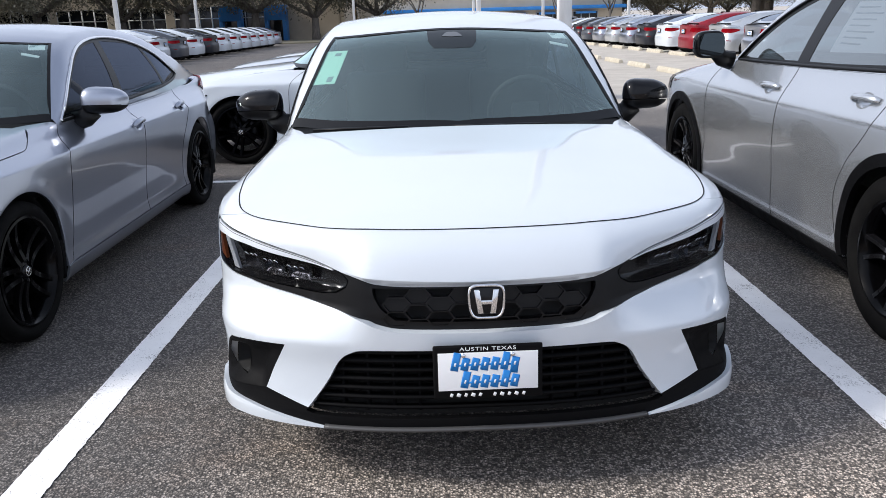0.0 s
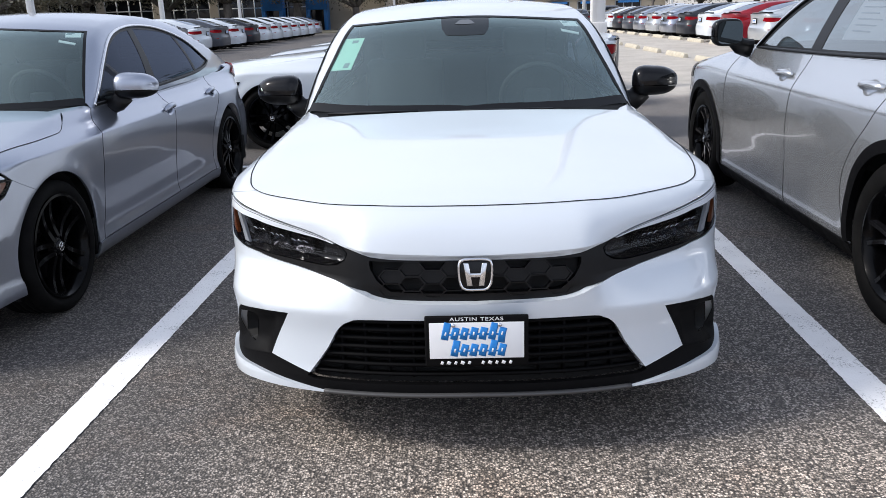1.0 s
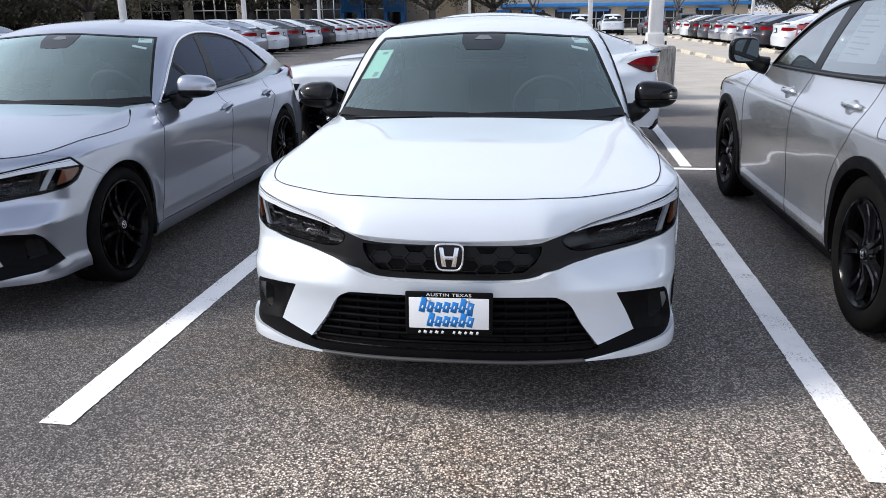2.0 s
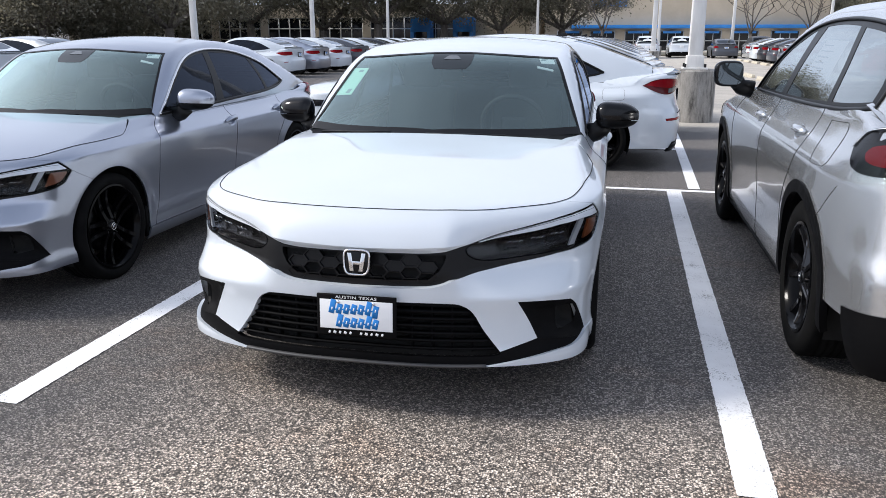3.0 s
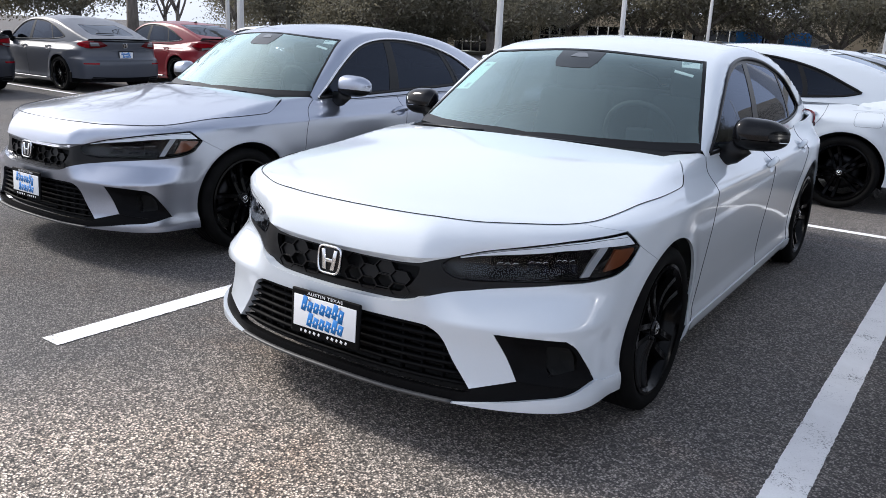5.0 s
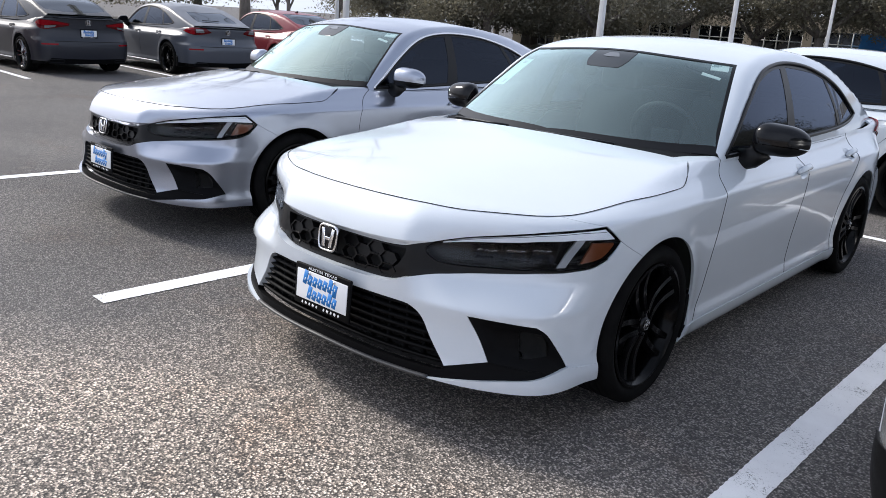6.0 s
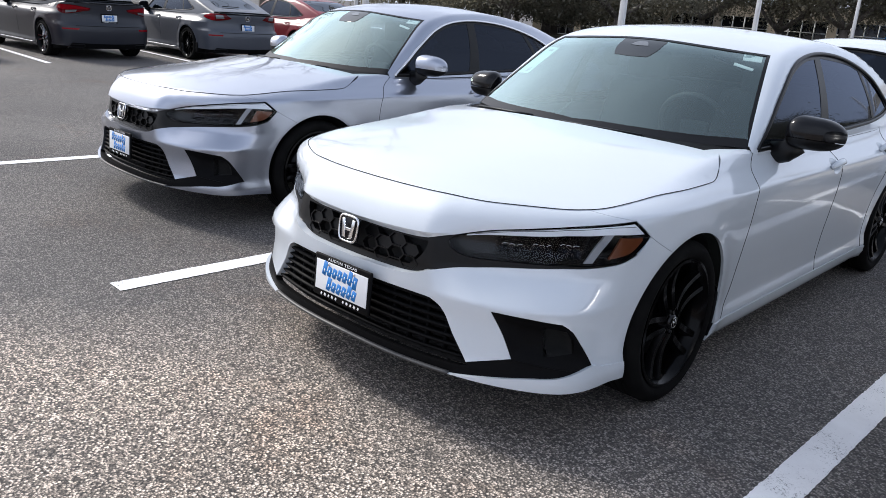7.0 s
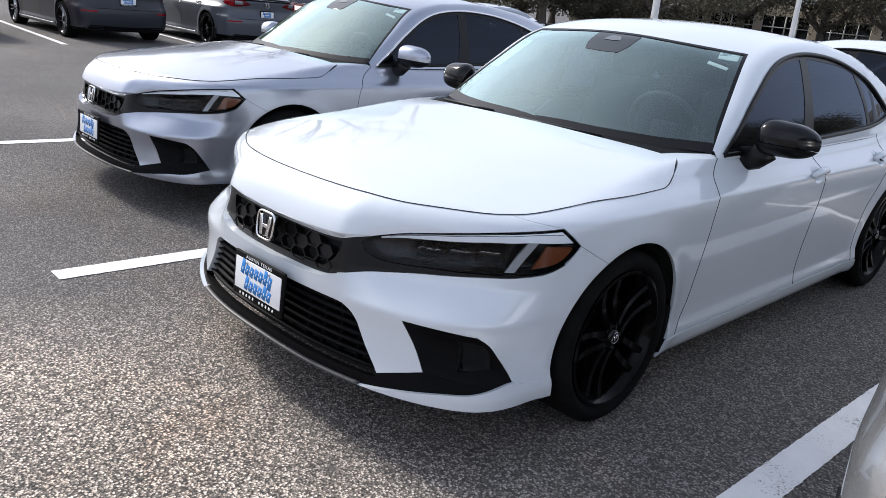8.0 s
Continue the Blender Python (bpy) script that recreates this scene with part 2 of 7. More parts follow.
class Shell:
    """A car's body skin: a plan outline, insets up its sides, a lid of bonnet and deck, and a cabin on top. x is across, y runs from nose to tail."""

    def __init__(self, plan, front, side, rear, lid, drop, cabin, belt, lean, axles, radius, flare=0.012, bow=0.34, crown=0.17, blend=0.05, power=2.2, tuck=None, shelf=None):
        pts = np.array(plan, float)
        full = np.concatenate([pts[::-1][:-1] * [-1, 1], pts])
        seg = np.concatenate([[0], np.cumsum(np.hypot(*np.diff(full, axis=0).T))])
        mid = seg[len(pts) - 1]
        # centripetal smooth outline, sampled densely
        t = np.linspace(seg[0], seg[-1], 3001)
        out = np.zeros((3001, 2))
        mm = np.zeros_like(full)
        mm[1:-1] = (full[2:] - full[:-2]) / (seg[2:] - seg[:-2])[:, None]
        mm[0], mm[-1] = (full[1] - full[0]) / (seg[1] - seg[0]), (full[-1] - full[-2]) / (seg[-1] - seg[-2])
        i = np.clip(np.searchsorted(seg, t) - 1, 0, len(seg) - 2)
        h = (seg[i + 1] - seg[i])[:, None]
        u = ((t - seg[i]) / (seg[i + 1] - seg[i]))[:, None]
        out = (2 * u**3 - 3 * u**2 + 1) * full[i] + (u**3 - 2 * u**2 + u) * h * mm[i] + (3 * u**2 - 2 * u**3) * full[i + 1] + (u**3 - u**2) * h * mm[i + 1]
        self.s = np.concatenate([[0], np.cumsum(np.hypot(*np.diff(out, axis=0).T))])
        self.c = out
        k = np.argmin(np.abs(out[:, 0]) + (out[:, 1] > 1))
        self.s -= self.s[k]
        tan = np.gradient(out, self.s, axis=0)
        tan /= np.hypot(*tan.T)[:, None]
        self.n = np.stack([-tan[:, 1], tan[:, 0]], 1)  # inward
        self.front, self.side, self.rear = curve(front), curve(side), curve(rear)
        self.lid, self.drop = curve(lid), curve(drop)
        self.cab, self.belt, self.lean = curve(cabin), curve(belt), lean
        self.axles, self.radius, self.flare, self.bow, self.crown, self.k, self.power = axles, radius, flare, bow, crown, blend, power
        self.end = pts[-1][1]
        self.tuck, self.shelf = (curve(tuck), curve(shelf)) if tuck else (None, None)

    def at(self, s):
        s = np.asarray(s, float)
        over = np.abs(s) > self.s[-1]
        t = np.where(over, np.sign(s) * (2 * self.s[-1] - np.abs(s)), s)
        side = np.where(over, -1.0, 1.0)
        p, n = ([np.interp(t, self.s, a[:, j]) for j in (0, 1)] for a in (self.c, self.n))
        return np.stack([p[0] * side, p[1]], -1), np.stack([n[0] * side, n[1]], -1)

    def near(self, x, y):
        x, y = np.atleast_1d(x), np.atleast_1d(y)
        s, d = np.zeros(len(x)), np.zeros(len(x))
        for a in range(0, len(x), 2000):
            dx = x[a:a + 2000, None] - self.c[None, ::3, 0]
            dy = y[a:a + 2000, None] - self.c[None, ::3, 1]
            j = np.argmin(dx * dx + dy * dy, 1) * 3
            s0 = self.s[j] + (x[a:a + 2000] - self.c[j, 0]) * self.n[j, 1] - (y[a:a + 2000] - self.c[j, 1]) * self.n[j, 0]
            p, n = self.at(s0)
            s[a:a + 2000], d[a:a + 2000] = s0, (x[a:a + 2000] - p[:, 0]) * n[:, 0] + (y[a:a + 2000] - p[:, 1]) * n[:, 1]
        return s, d

    def inset(self, s, z):
        p, _ = self.at(s)
        y, a = p[..., 1], np.abs(p[..., 0])
        wf = (1 - ramp(y, 0.1, 0.75))
        wr = ramp(y, self.end - 0.75, self.end - 0.1)
        v = self.front(z) * wf + self.rear(z) * wr + self.side(z) * (1 - wf - wr)
        if self.tuck:
            # the corners step back under the headlamps
            v = v + self.tuck(np.clip(np.abs(s), 0, 1.4)) * self.shelf(np.clip(z, 0.2, 1.0))
        for ay in self.axles:
            r = np.hypot(y - ay, z - self.radius)
            v = v - self.flare * np.exp(-((r - self.radius - 0.045) / 0.06) ** 2)
        return v

    def top(self, x, y):
        return self.lid(y) - self.drop(y) * (np.abs(x) / 0.75) ** self.power

    def wall(self, s, z):
        """Body skin at (s, z), found inwards from the outline."""
        s, z = np.asarray(s, float), np.asarray(z, float)
        p, n = self.at(s)
        i0 = self.inset(s, z)
        lo, hi = np.full(s.shape, -0.12), np.full(s.shape, 0.75)
        for _ in range(26):
            m = (lo + hi) / 2
            q = p + n * m[..., None]
            f = smin(m - i0, self.top(q[..., 0], q[..., 1]) - z, self.k)
            lo, hi = np.where(f < 0, m, lo), np.where(f < 0, hi, m)
        q = p + n * lo[..., None]
        return np.stack([q[..., 0], q[..., 1], z], -1)

    def hood(self, x, y):
        """Body skin seen from above, at (x, y)."""
        x, y = np.asarray(x, float), np.asarray(y, float)
        s, d = self.near(x, y)
        h = self.top(x, y)
        lo, hi = h - 0.3, h + 0.05
        for _ in range(24):
            m = (lo + hi) / 2
            f = smin(d - self.inset(s, m), h - m, self.k)
            lo, hi = np.where(f > 0, m, lo), np.where(f > 0, hi, m)
        return np.stack([x, y, lo], -1)

    def cab_side(self, y, z):
        b = self.belt(y)
        dz = np.maximum(z - 0.93, -0.3)
        return b - self.lean[0] * dz - self.lean[1] * dz * np.abs(dz)

    def cab_top(self, x, y):
        return self.cab(y - self.bow * x * x) - self.crown * x * x

    def roof(self, x, y):
        """Cabin skin seen from above."""
        x, y = np.asarray(x, float), np.asarray(y, float)
        h = self.cab_top(x, y)
        lo, hi = h - 0.6, h + 0.02
        for _ in range(24):
            m = (lo + hi) / 2
            f = smin(self.cab_side(y, m) - np.abs(x), (h - m) * 0.9, 0.05)
            lo, hi = np.where(f > 0, m, lo), np.where(f > 0, hi, m)
        return np.stack([x, y, lo], -1)

    def flank(self, y, z, sign=1.0):
        """Cabin skin seen from the side."""
        y, z = np.asarray(y, float), np.asarray(z, float)
        lo, hi = np.full(y.shape, 0.0), np.full(y.shape, 1.1)
        for _ in range(24):
            m = (lo + hi) / 2
            f = smin(self.cab_side(y, z) - m, (self.cab_top(m, y) - z) * 0.9, 0.05)
            lo, hi = np.where(f > 0, m, lo), np.where(f > 0, hi, m)
        return np.stack([lo * sign, y, z], -1)


HATCH = dict(
    plan=[(0, 0.02), (0.25, 0.028), (0.45, 0.06), (0.6, 0.11), (0.725, 0.182), (0.812, 0.27), (0.864, 0.40), (0.886, 0.6), (0.896, 0.9), (0.9, 1.5), (0.9, 3.0), (0.895, 3.6), (0.87, 4.1), (0.80, 4.38), (0.65, 4.5), (0.35, 4.565), (0, 4.58)],
    front=[(0.1, 0.08), (0.15, 0.03), (0.19, 0.004), (0.24, 0), (0.30, 0.012), (0.40, 0.02), (0.5, 0.012), (0.55, 0.012), (0.62, 0.022), (0.68, 0.035), (0.74, 0.06), (0.8, 0.1), (0.9, 0.16)],
    side=[(0.1, 0.12), (0.15, 0.06), (0.19, 0.035), (0.24, 0.028), (0.3, 0.036), (0.4, 0.03), (0.55, 0.014), (0.68, 0.002), (0.745, 0.0), (0.785, 0.003), (0.80, 0.016), (0.86, 0.088), (0.91, 0.118), (1.0, 0.13)],
    rear=[(0.15, 0.1), (0.2, 0.04), (0.3, 0.01), (0.5, 0), (0.62, 0.02), (0.66, 0.05), (0.8, 0.075), (0.95, 0.07), (1.0, 0.1)],
    lid=[(-0.2, 0.5), (0.0, 0.71), (0.06, 0.762), (0.15, 0.806), (0.3, 0.842), (0.5, 0.868), (0.8, 0.900), (1.1, 0.926), (1.4, 0.952), (1.7, 0.97), (4.2, 0.985), (4.5, 0.97), (4.7, 0.9)],
    drop=[(0, 0.09), (0.27, 0.062), (0.40, 0.058), (0.50, 0.055), (0.62, 0.052), (0.9, 0.048), (1.25, 0.033), (1.6, 0.035), (4.5, 0.03)],
    cabin=[(1.2, 0.86), (1.38, 0.962), (1.7, 1.175), (1.95, 1.325), (2.1, 1.37), (2.3, 1.4), (2.65, 1.415), (3.1, 1.375), (3.6, 1.245), (4.1, 1.085), (4.35, 1.01), (4.6, 0.9)],
    belt=[(1.2, 0.76), (1.6, 0.778), (2.2, 0.79), (3.2, 0.79), (3.8, 0.755), (4.4, 0.68)],
    lean=(0.22, 0.35), axles=(0.912, 3.645), radius=0.322, bow=0.26, crown=0.12, power=2.0,
    tuck=[(0, 0), (0.33, 0), (0.44, 0.045), (0.56, 0.078), (0.70, 0.088), (0.86, 0.085), (1.0, 0.045), (1.13, 0.008), (1.25, 0), (1.4, 0)],
    shelf=[(0.2, 0), (0.47, 0), (0.53, 0.45), (0.59, 1), (0.66, 1), (0.73, 0.7), (0.8, 0.4), (0.9, 0.2), (1.0, 0.2)])

CENTRE = np.array([0.0, 2.3, 0.55])


def run(*parts, step=0.02):
    """A dense outline out of smooth pieces that meet in corners."""
    out = []
    for pts in parts:
        p = np.array(pts, float)
        if len(p) == 2:
            n = max(1, int(np.ceil(np.hypot(*(p[1] - p[0])) / step)))
            q = p[0] + (p[1] - p[0]) * np.linspace(0, 1, n + 1)[:, None]
        else:
            q = []
            for i in range(len(p) - 1):
                a, b = p[max(i - 1, 0)], p[min(i + 2, len(p) - 1)]
                m0, m1 = (p[i + 1] - a) / 2, (b - p[i]) / 2
                n = max(2, int(np.ceil(np.hypot(*(p[i + 1] - p[i])) / step)))
                u = np.linspace(0, 1, n, endpoint=False)[:, None]
                q.append((2 * u**3 - 3 * u**2 + 1) * p[i] + (u**3 - 2 * u**2 + u) * m0 + (3 * u**2 - 2 * u**3) * p[i + 1] + (u**3 - u**2) * m1)
            q = np.concatenate(q + [p[-1:]])
        if out and np.hypot(*(q[0] - out[-1][-1])) < 1e-6:
            q = q[1:]
        out.append(q)
    q = np.concatenate(out)
    return q[:-1] if np.hypot(*(q[0] - q[-1])) < 1e-6 else q


def both(half):
    """A half outline, from the centre line round to the centre line, and its mirror image."""
    half = np.asarray(half)
    m = half[::-1] * [-1, 1]
    keep = np.abs(m[:, 0]) > 1e-6
    return np.concatenate([half, m[keep]])


def flip(loop):
    return np.asarray(loop)[::-1] * [-1, 1]


def inside(loop, p):
    x, y = p[:, 0][:, None], p[:, 1][:, None]
    a, b = loop, np.roll(loop, -1, 0)
    hit = ((a[:, 1] > y) != (b[:, 1] > y)) & (x < (b[:, 0] - a[:, 0]) * (y - a[:, 1]) / (b[:, 1] - a[:, 1] + 1e-12) + a[:, 0])
    return hit.sum(1) % 2 == 1


def gap(p, loop):
    out = np.full(len(p), 1e9)
    a, b = loop, np.roll(loop, -1, 0)
    ab = b - a
    l2 = (ab * ab).sum(1) + 1e-12
    for i in range(0, len(p), 400):
        q = p[i:i + 400, None, :] - a[None]
        t = np.clip((q * ab).sum(2) / l2, 0, 1)
        d = q - t[..., None] * ab
        out[i:i + 400] = np.sqrt((d * d).sum(2)).min(1)
    return out


def shrink(loop, g):
    nx, pv = np.roll(loop, -1, 0), np.roll(loop, 1, 0)
    t = nx - pv
    t /= np.hypot(*t.T)[:, None] + 1e-9
    area = (loop[:, 0] * nx[:, 1] - nx[:, 0] * loop[:, 1]).sum()
    return loop + np.stack([-t[:, 1], t[:, 0]], 1) * g * np.sign(area)


def normals(fn, u, v, out=None):
    e = 1e-3
    n = np.cross(fn(u + e, v) - fn(u - e, v), fn(u, v + e) - fn(u, v - e))
    n /= np.linalg.norm(n, axis=1)[:, None] + 1e-12
    p = fn(u, v)
    s = np.sign(((p - (CENTRE if out is None else out)) * n).sum(1))
    return p, n * np.where(s == 0, 1, s)[:, None]


def skin(fn, loop, holes=(), step=0.04, tall=1.0, seam=0.002, rim=0.012, off=0.0, bowl=0.0, lip=0.03, out=None):
    """A panel of the skin fn over a region of its plane, with a rim turned inwards. bowl sinks its middle."""
    loop = shrink(np.asarray(loop, float), seam)
    holes = [np.asarray(h, float) for h in holes]
    k = np.array([1.0, tall])
    lo, hi = loop.min(0) * k, loop.max(0) * k
    gx, gy = np.meshgrid(np.arange(lo[0], hi[0], step), np.arange(lo[1], hi[1], step * 0.87))
    gx = gx + (np.arange(gx.shape[0]) % 2)[:, None] * step / 2
    g = np.stack([gx.ravel(), gy.ravel()], 1)
    loops = [loop * k] + [h * k for h in holes]
    ok = inside(loops[0], g) & (gap(g, loops[0]) > step * 0.4)
    for h in loops[1:]:
        ok &= ~inside(h, g) & (gap(g, h) > step * 0.4)
    pts, edges = list(g[ok]), []
    for h in loops:
        b = len(pts)
        pts += list(h)
        edges += [(b + i, b + (i + 1) % len(h)) for i in range(len(h))]
    res = delaunay_2d_cdt([Vector(p) for p in pts], edges, [], 0, 1e-6)
    uv = np.array([tuple(v) for v in res[0]])
    tri = np.array([f for f in res[2]])
    mid = uv[tri].mean(1)
    ok = inside(loops[0], mid)
    for h in loops[1:]:
        ok &= ~inside(h, mid)
    tri = tri[ok]
    u, v = uv[:, 0], uv[:, 1] / tall
    p, n = normals(fn, u, v, out)
    depth = np.full(len(p), off)
    if bowl:
        depth = depth - bowl * ramp(gap(np.stack([u, v], 1), loop), 0, lip)
    p = p + n * depth[:, None]
    if bowl:
        n = None
    q = p[tri]
    fn_ = np.cross(q[:, 1] - q[:, 0], q[:, 2] - q[:, 0])
    want = (q.mean(1) - (CENTRE if out is None else out)) if n is None else n[tri].mean(1)
    wrong = (fn_ * want).sum(1) < 0
    tri[wrong] = tri[wrong][:, ::-1]
    verts, faces = [tuple(a) for a in p], [tuple(int(i) for i in t) for t in tri]
    norm = None if n is None else [tuple(a) for a in n]
    if rim and n is not None:
        count = {}
        for t in faces:
            for a, b in ((t[0], t[1]), (t[1], t[2]), (t[2], t[0])):
                count[(a, b)] = 1
        for a, b in [e for e in count if (e[1], e[0]) not in count]:
            i = len(verts)
            side = np.cross(p[b] - p[a], n[a])
            side = tuple(side / (np.linalg.norm(side) + 1e-12))
            verts += [tuple(p[a]), tuple(p[b]), tuple(p[b] - n[b] * rim), tuple(p[a] - n[a] * rim)]
            norm += [side] * 4
            faces.append((i + 1, i, i + 3, i + 2))
    return verts, faces, norm


def mesh_of(name, data, material):
    verts, faces, norm = data
    me = bpy.data.meshes.new(name)
    me.from_pydata(verts, [], faces)
    me.shade_smooth()
    if norm is not None:
        me.normals_split_custom_set_from_vertices(norm)
    me.materials.append(material)
    return me


def put(name, data, material, parent, label=""):
    """A part, or a thing where there is no parent, from a mesh's data or a bmesh."""
    if isinstance(data, bmesh.types.BMesh):
        me = bpy.data.meshes.new(name)
        data.to_mesh(me)
        data.free()
        me.materials.append(material)
    elif isinstance(data, bpy.types.Mesh):
        me = data
    else:
        me = mesh_of(name, data, material)
    ob = new(name, me)
    ob.parent = parent
    return tagged(ob, label)


def sweep(path, ring, up=(0, 0, 1), close=False, cap=True, scale=None):
    """A section carried along a path of points."""
    path = np.asarray(path, float)
    t = np.gradient(path, axis=0)
    if close:
        t = np.roll(path, -1, 0) - np.roll(path, 1, 0)
    t /= np.linalg.norm(t, axis=1)[:, None] + 1e-12
    up = np.broadcast_to(np.asarray(up, float), path.shape)
    a = np.cross(t, up)
    a /= np.linalg.norm(a, axis=1)[:, None] + 1e-12
    b = np.cross(a, t)
    m = len(ring)
    verts, faces = [], []
    for i, p in enumerate(path):
        k = 1.0 if scale is None else scale[i]
        verts += [tuple(p + a[i] * r[0] * k + b[i] * r[1] * k) for r in ring]
    n = len(path)
    for i in range(n if close else n - 1):
        for j in range(m):
            i2, j2 = (i + 1) % n, (j + 1) % m
            faces.append((i * m + j, i * m + j2, i2 * m + j2, i2 * m + j))
    if cap and not close:
        faces += [tuple(range(m))[::-1], tuple((n - 1) * m + j for j in range(m))]
    return verts, faces, None


def disc_ring(n, a, b=None, turn=0.0):
    b = a if b is None else b
    return [(a * math.cos(2 * math.pi * i / n + turn), b * math.sin(2 * math.pi * i / n + turn)) for i in range(n)]


def lathe(profile, n=48, axis="x"):
    """A profile of (radius, along) turned round the x axis."""
    verts, faces = [], []
    m = len(profile)
    for i in range(n):
        c, s = math.cos(2 * math.pi * i / n), math.sin(2 * math.pi * i / n)
        verts += [(h, r * c, r * s) if axis == "x" else (r * c, r * s, h) for r, h in profile]
    for i in range(n):
        for j in range(m - 1):
            i2 = (i + 1) % n
            faces.append((i * m + j, i * m + j + 1, i2 * m + j + 1, i2 * m + j))
    return verts, faces, None


def slab(loop, depth, bevel=0.0, segments=2):
    """A flat outline in x and z made into a plate that reaches from y = 0 to y = depth."""
    bm = bmesh.new()
    f = bm.faces.new([bm.verts.new((a, 0, b)) for a, b in loop])
    ext = bmesh.ops.extrude_face_region(bm, geom=[f])
    bmesh.ops.translate(bm, verts=[v for v in ext["geom"] if isinstance(v, bmesh.types.BMVert)], vec=(0, depth, 0))
    bmesh.ops.recalc_face_normals(bm, faces=bm.faces)
    if bevel:
        bmesh.ops.bevel(bm, geom=[e for e in bm.edges if e.calc_face_angle(0) > 0.5], offset=bevel, segments=segments, affect="EDGES", profile=0.6)
    for f in bm.faces:
        f.smooth = bevel > 0
    return bm


def block(x0, x1, y0, y1, z0, z1, bevel=0.0, segments=2):
    bm = bmesh.new()
    bmesh.ops.create_cube(bm, size=1)
    for v in bm.verts:
        v.co = Vector((x0 + (v.co.x + 0.5) * (x1 - x0), y0 + (v.co.y + 0.5) * (y1 - y0), z0 + (v.co.z + 0.5) * (z1 - z0)))
    if bevel:
        bmesh.ops.bevel(bm, geom=bm.edges[:], offset=bevel, segments=segments, affect="EDGES", profile=0.6)
        for f in bm.faces:
            f.smooth = True
    return bm


def turned(data, m):
    v, f, _ = data
    return [tuple(m @ Vector(p)) for p in v], f, None


def joined(*datas):
    verts, faces = [], []
    for v, f, _ in datas:
        b = len(verts)
        verts += list(v)
        faces += [tuple(i + b for i in t) for t in f]
    return verts, faces, None


class Car:
    """Builds the parts of one car under an empty at its nose."""

    def __init__(self, shell, name, paint, step=0.04):
        self.s, self.paint, self.step = shell, paint, step
        self.root = new(name)
        half = shell.s >= 0
        self._y, self._s = shell.c[half, 1], shell.s[half]
        o = np.argsort(self._y, kind="stable")
        self._y, self._s = self._y[o], self._s[o]

    def sy(self, y):
        return np.interp(y, self._y, self._s)

    def wall(self, s, z):
        return self.s.wall(s, z)

    def side(self, sign):
        return lambda y, z: self.s.wall(sign * self.sy(y), z)

    def flank(self, sign):
        return lambda y, z: self.s.flank(y, z, sign)

    def panel(self, name, fn, loop, material=None, parent=None, label="", **k):
        k.setdefault("step", self.step)
        return put(name, skin(fn, loop, **k), material or self.paint, parent or self.root, label)

    def rail(self, y):
        lo, hi = np.full(np.shape(y), 0.8), np.full(np.shape(y), 2.0)
        for _ in range(30):
            m = (lo + hi) / 2
            f = self.s.cab_top(self.s.cab_side(y, m), y) - m
            lo, hi = np.where(f > 0, m, lo), np.where(f > 0, hi, m)
        return lo

    def arc(self, axle, r, a0, a1, n=22):
        t = np.radians(np.linspace(a0, a1, n))
        return [(axle - r * math.cos(a), self.s.radius + r * math.sin(a)) for a in t]

    def along(self, fn, pts, off=0.0, step=0.02):
        q = run(pts, step=step)
        p, n = normals(fn, q[:, 0], q[:, 1])
        return p + n * off, n


def tyre_mesh(radius, width, rim, grooves, n=56):
    w, r = width / 2, radius
    half = [(rim, w * 0.82), (rim + 0.012, w * 0.93), ((rim + r) / 2, w), (r - 0.02, w * 0.95), (r - 0.004, w * 0.83), (r, w * 0.7)]
    tread = []
    if grooves:
        for c in (0.42, 0.14, -0.14, -0.42):
            tread += [(r, w * c + 0.005), (r - 0.007, w * c + 0.004), (r - 0.007, w * c - 0.004), (r, w * c - 0.005)]
    prof = half + tread + [(a, -b) for a, b in half[::-1]]
    return mesh_of("tyre", lathe(prof, n), M["rubber"])


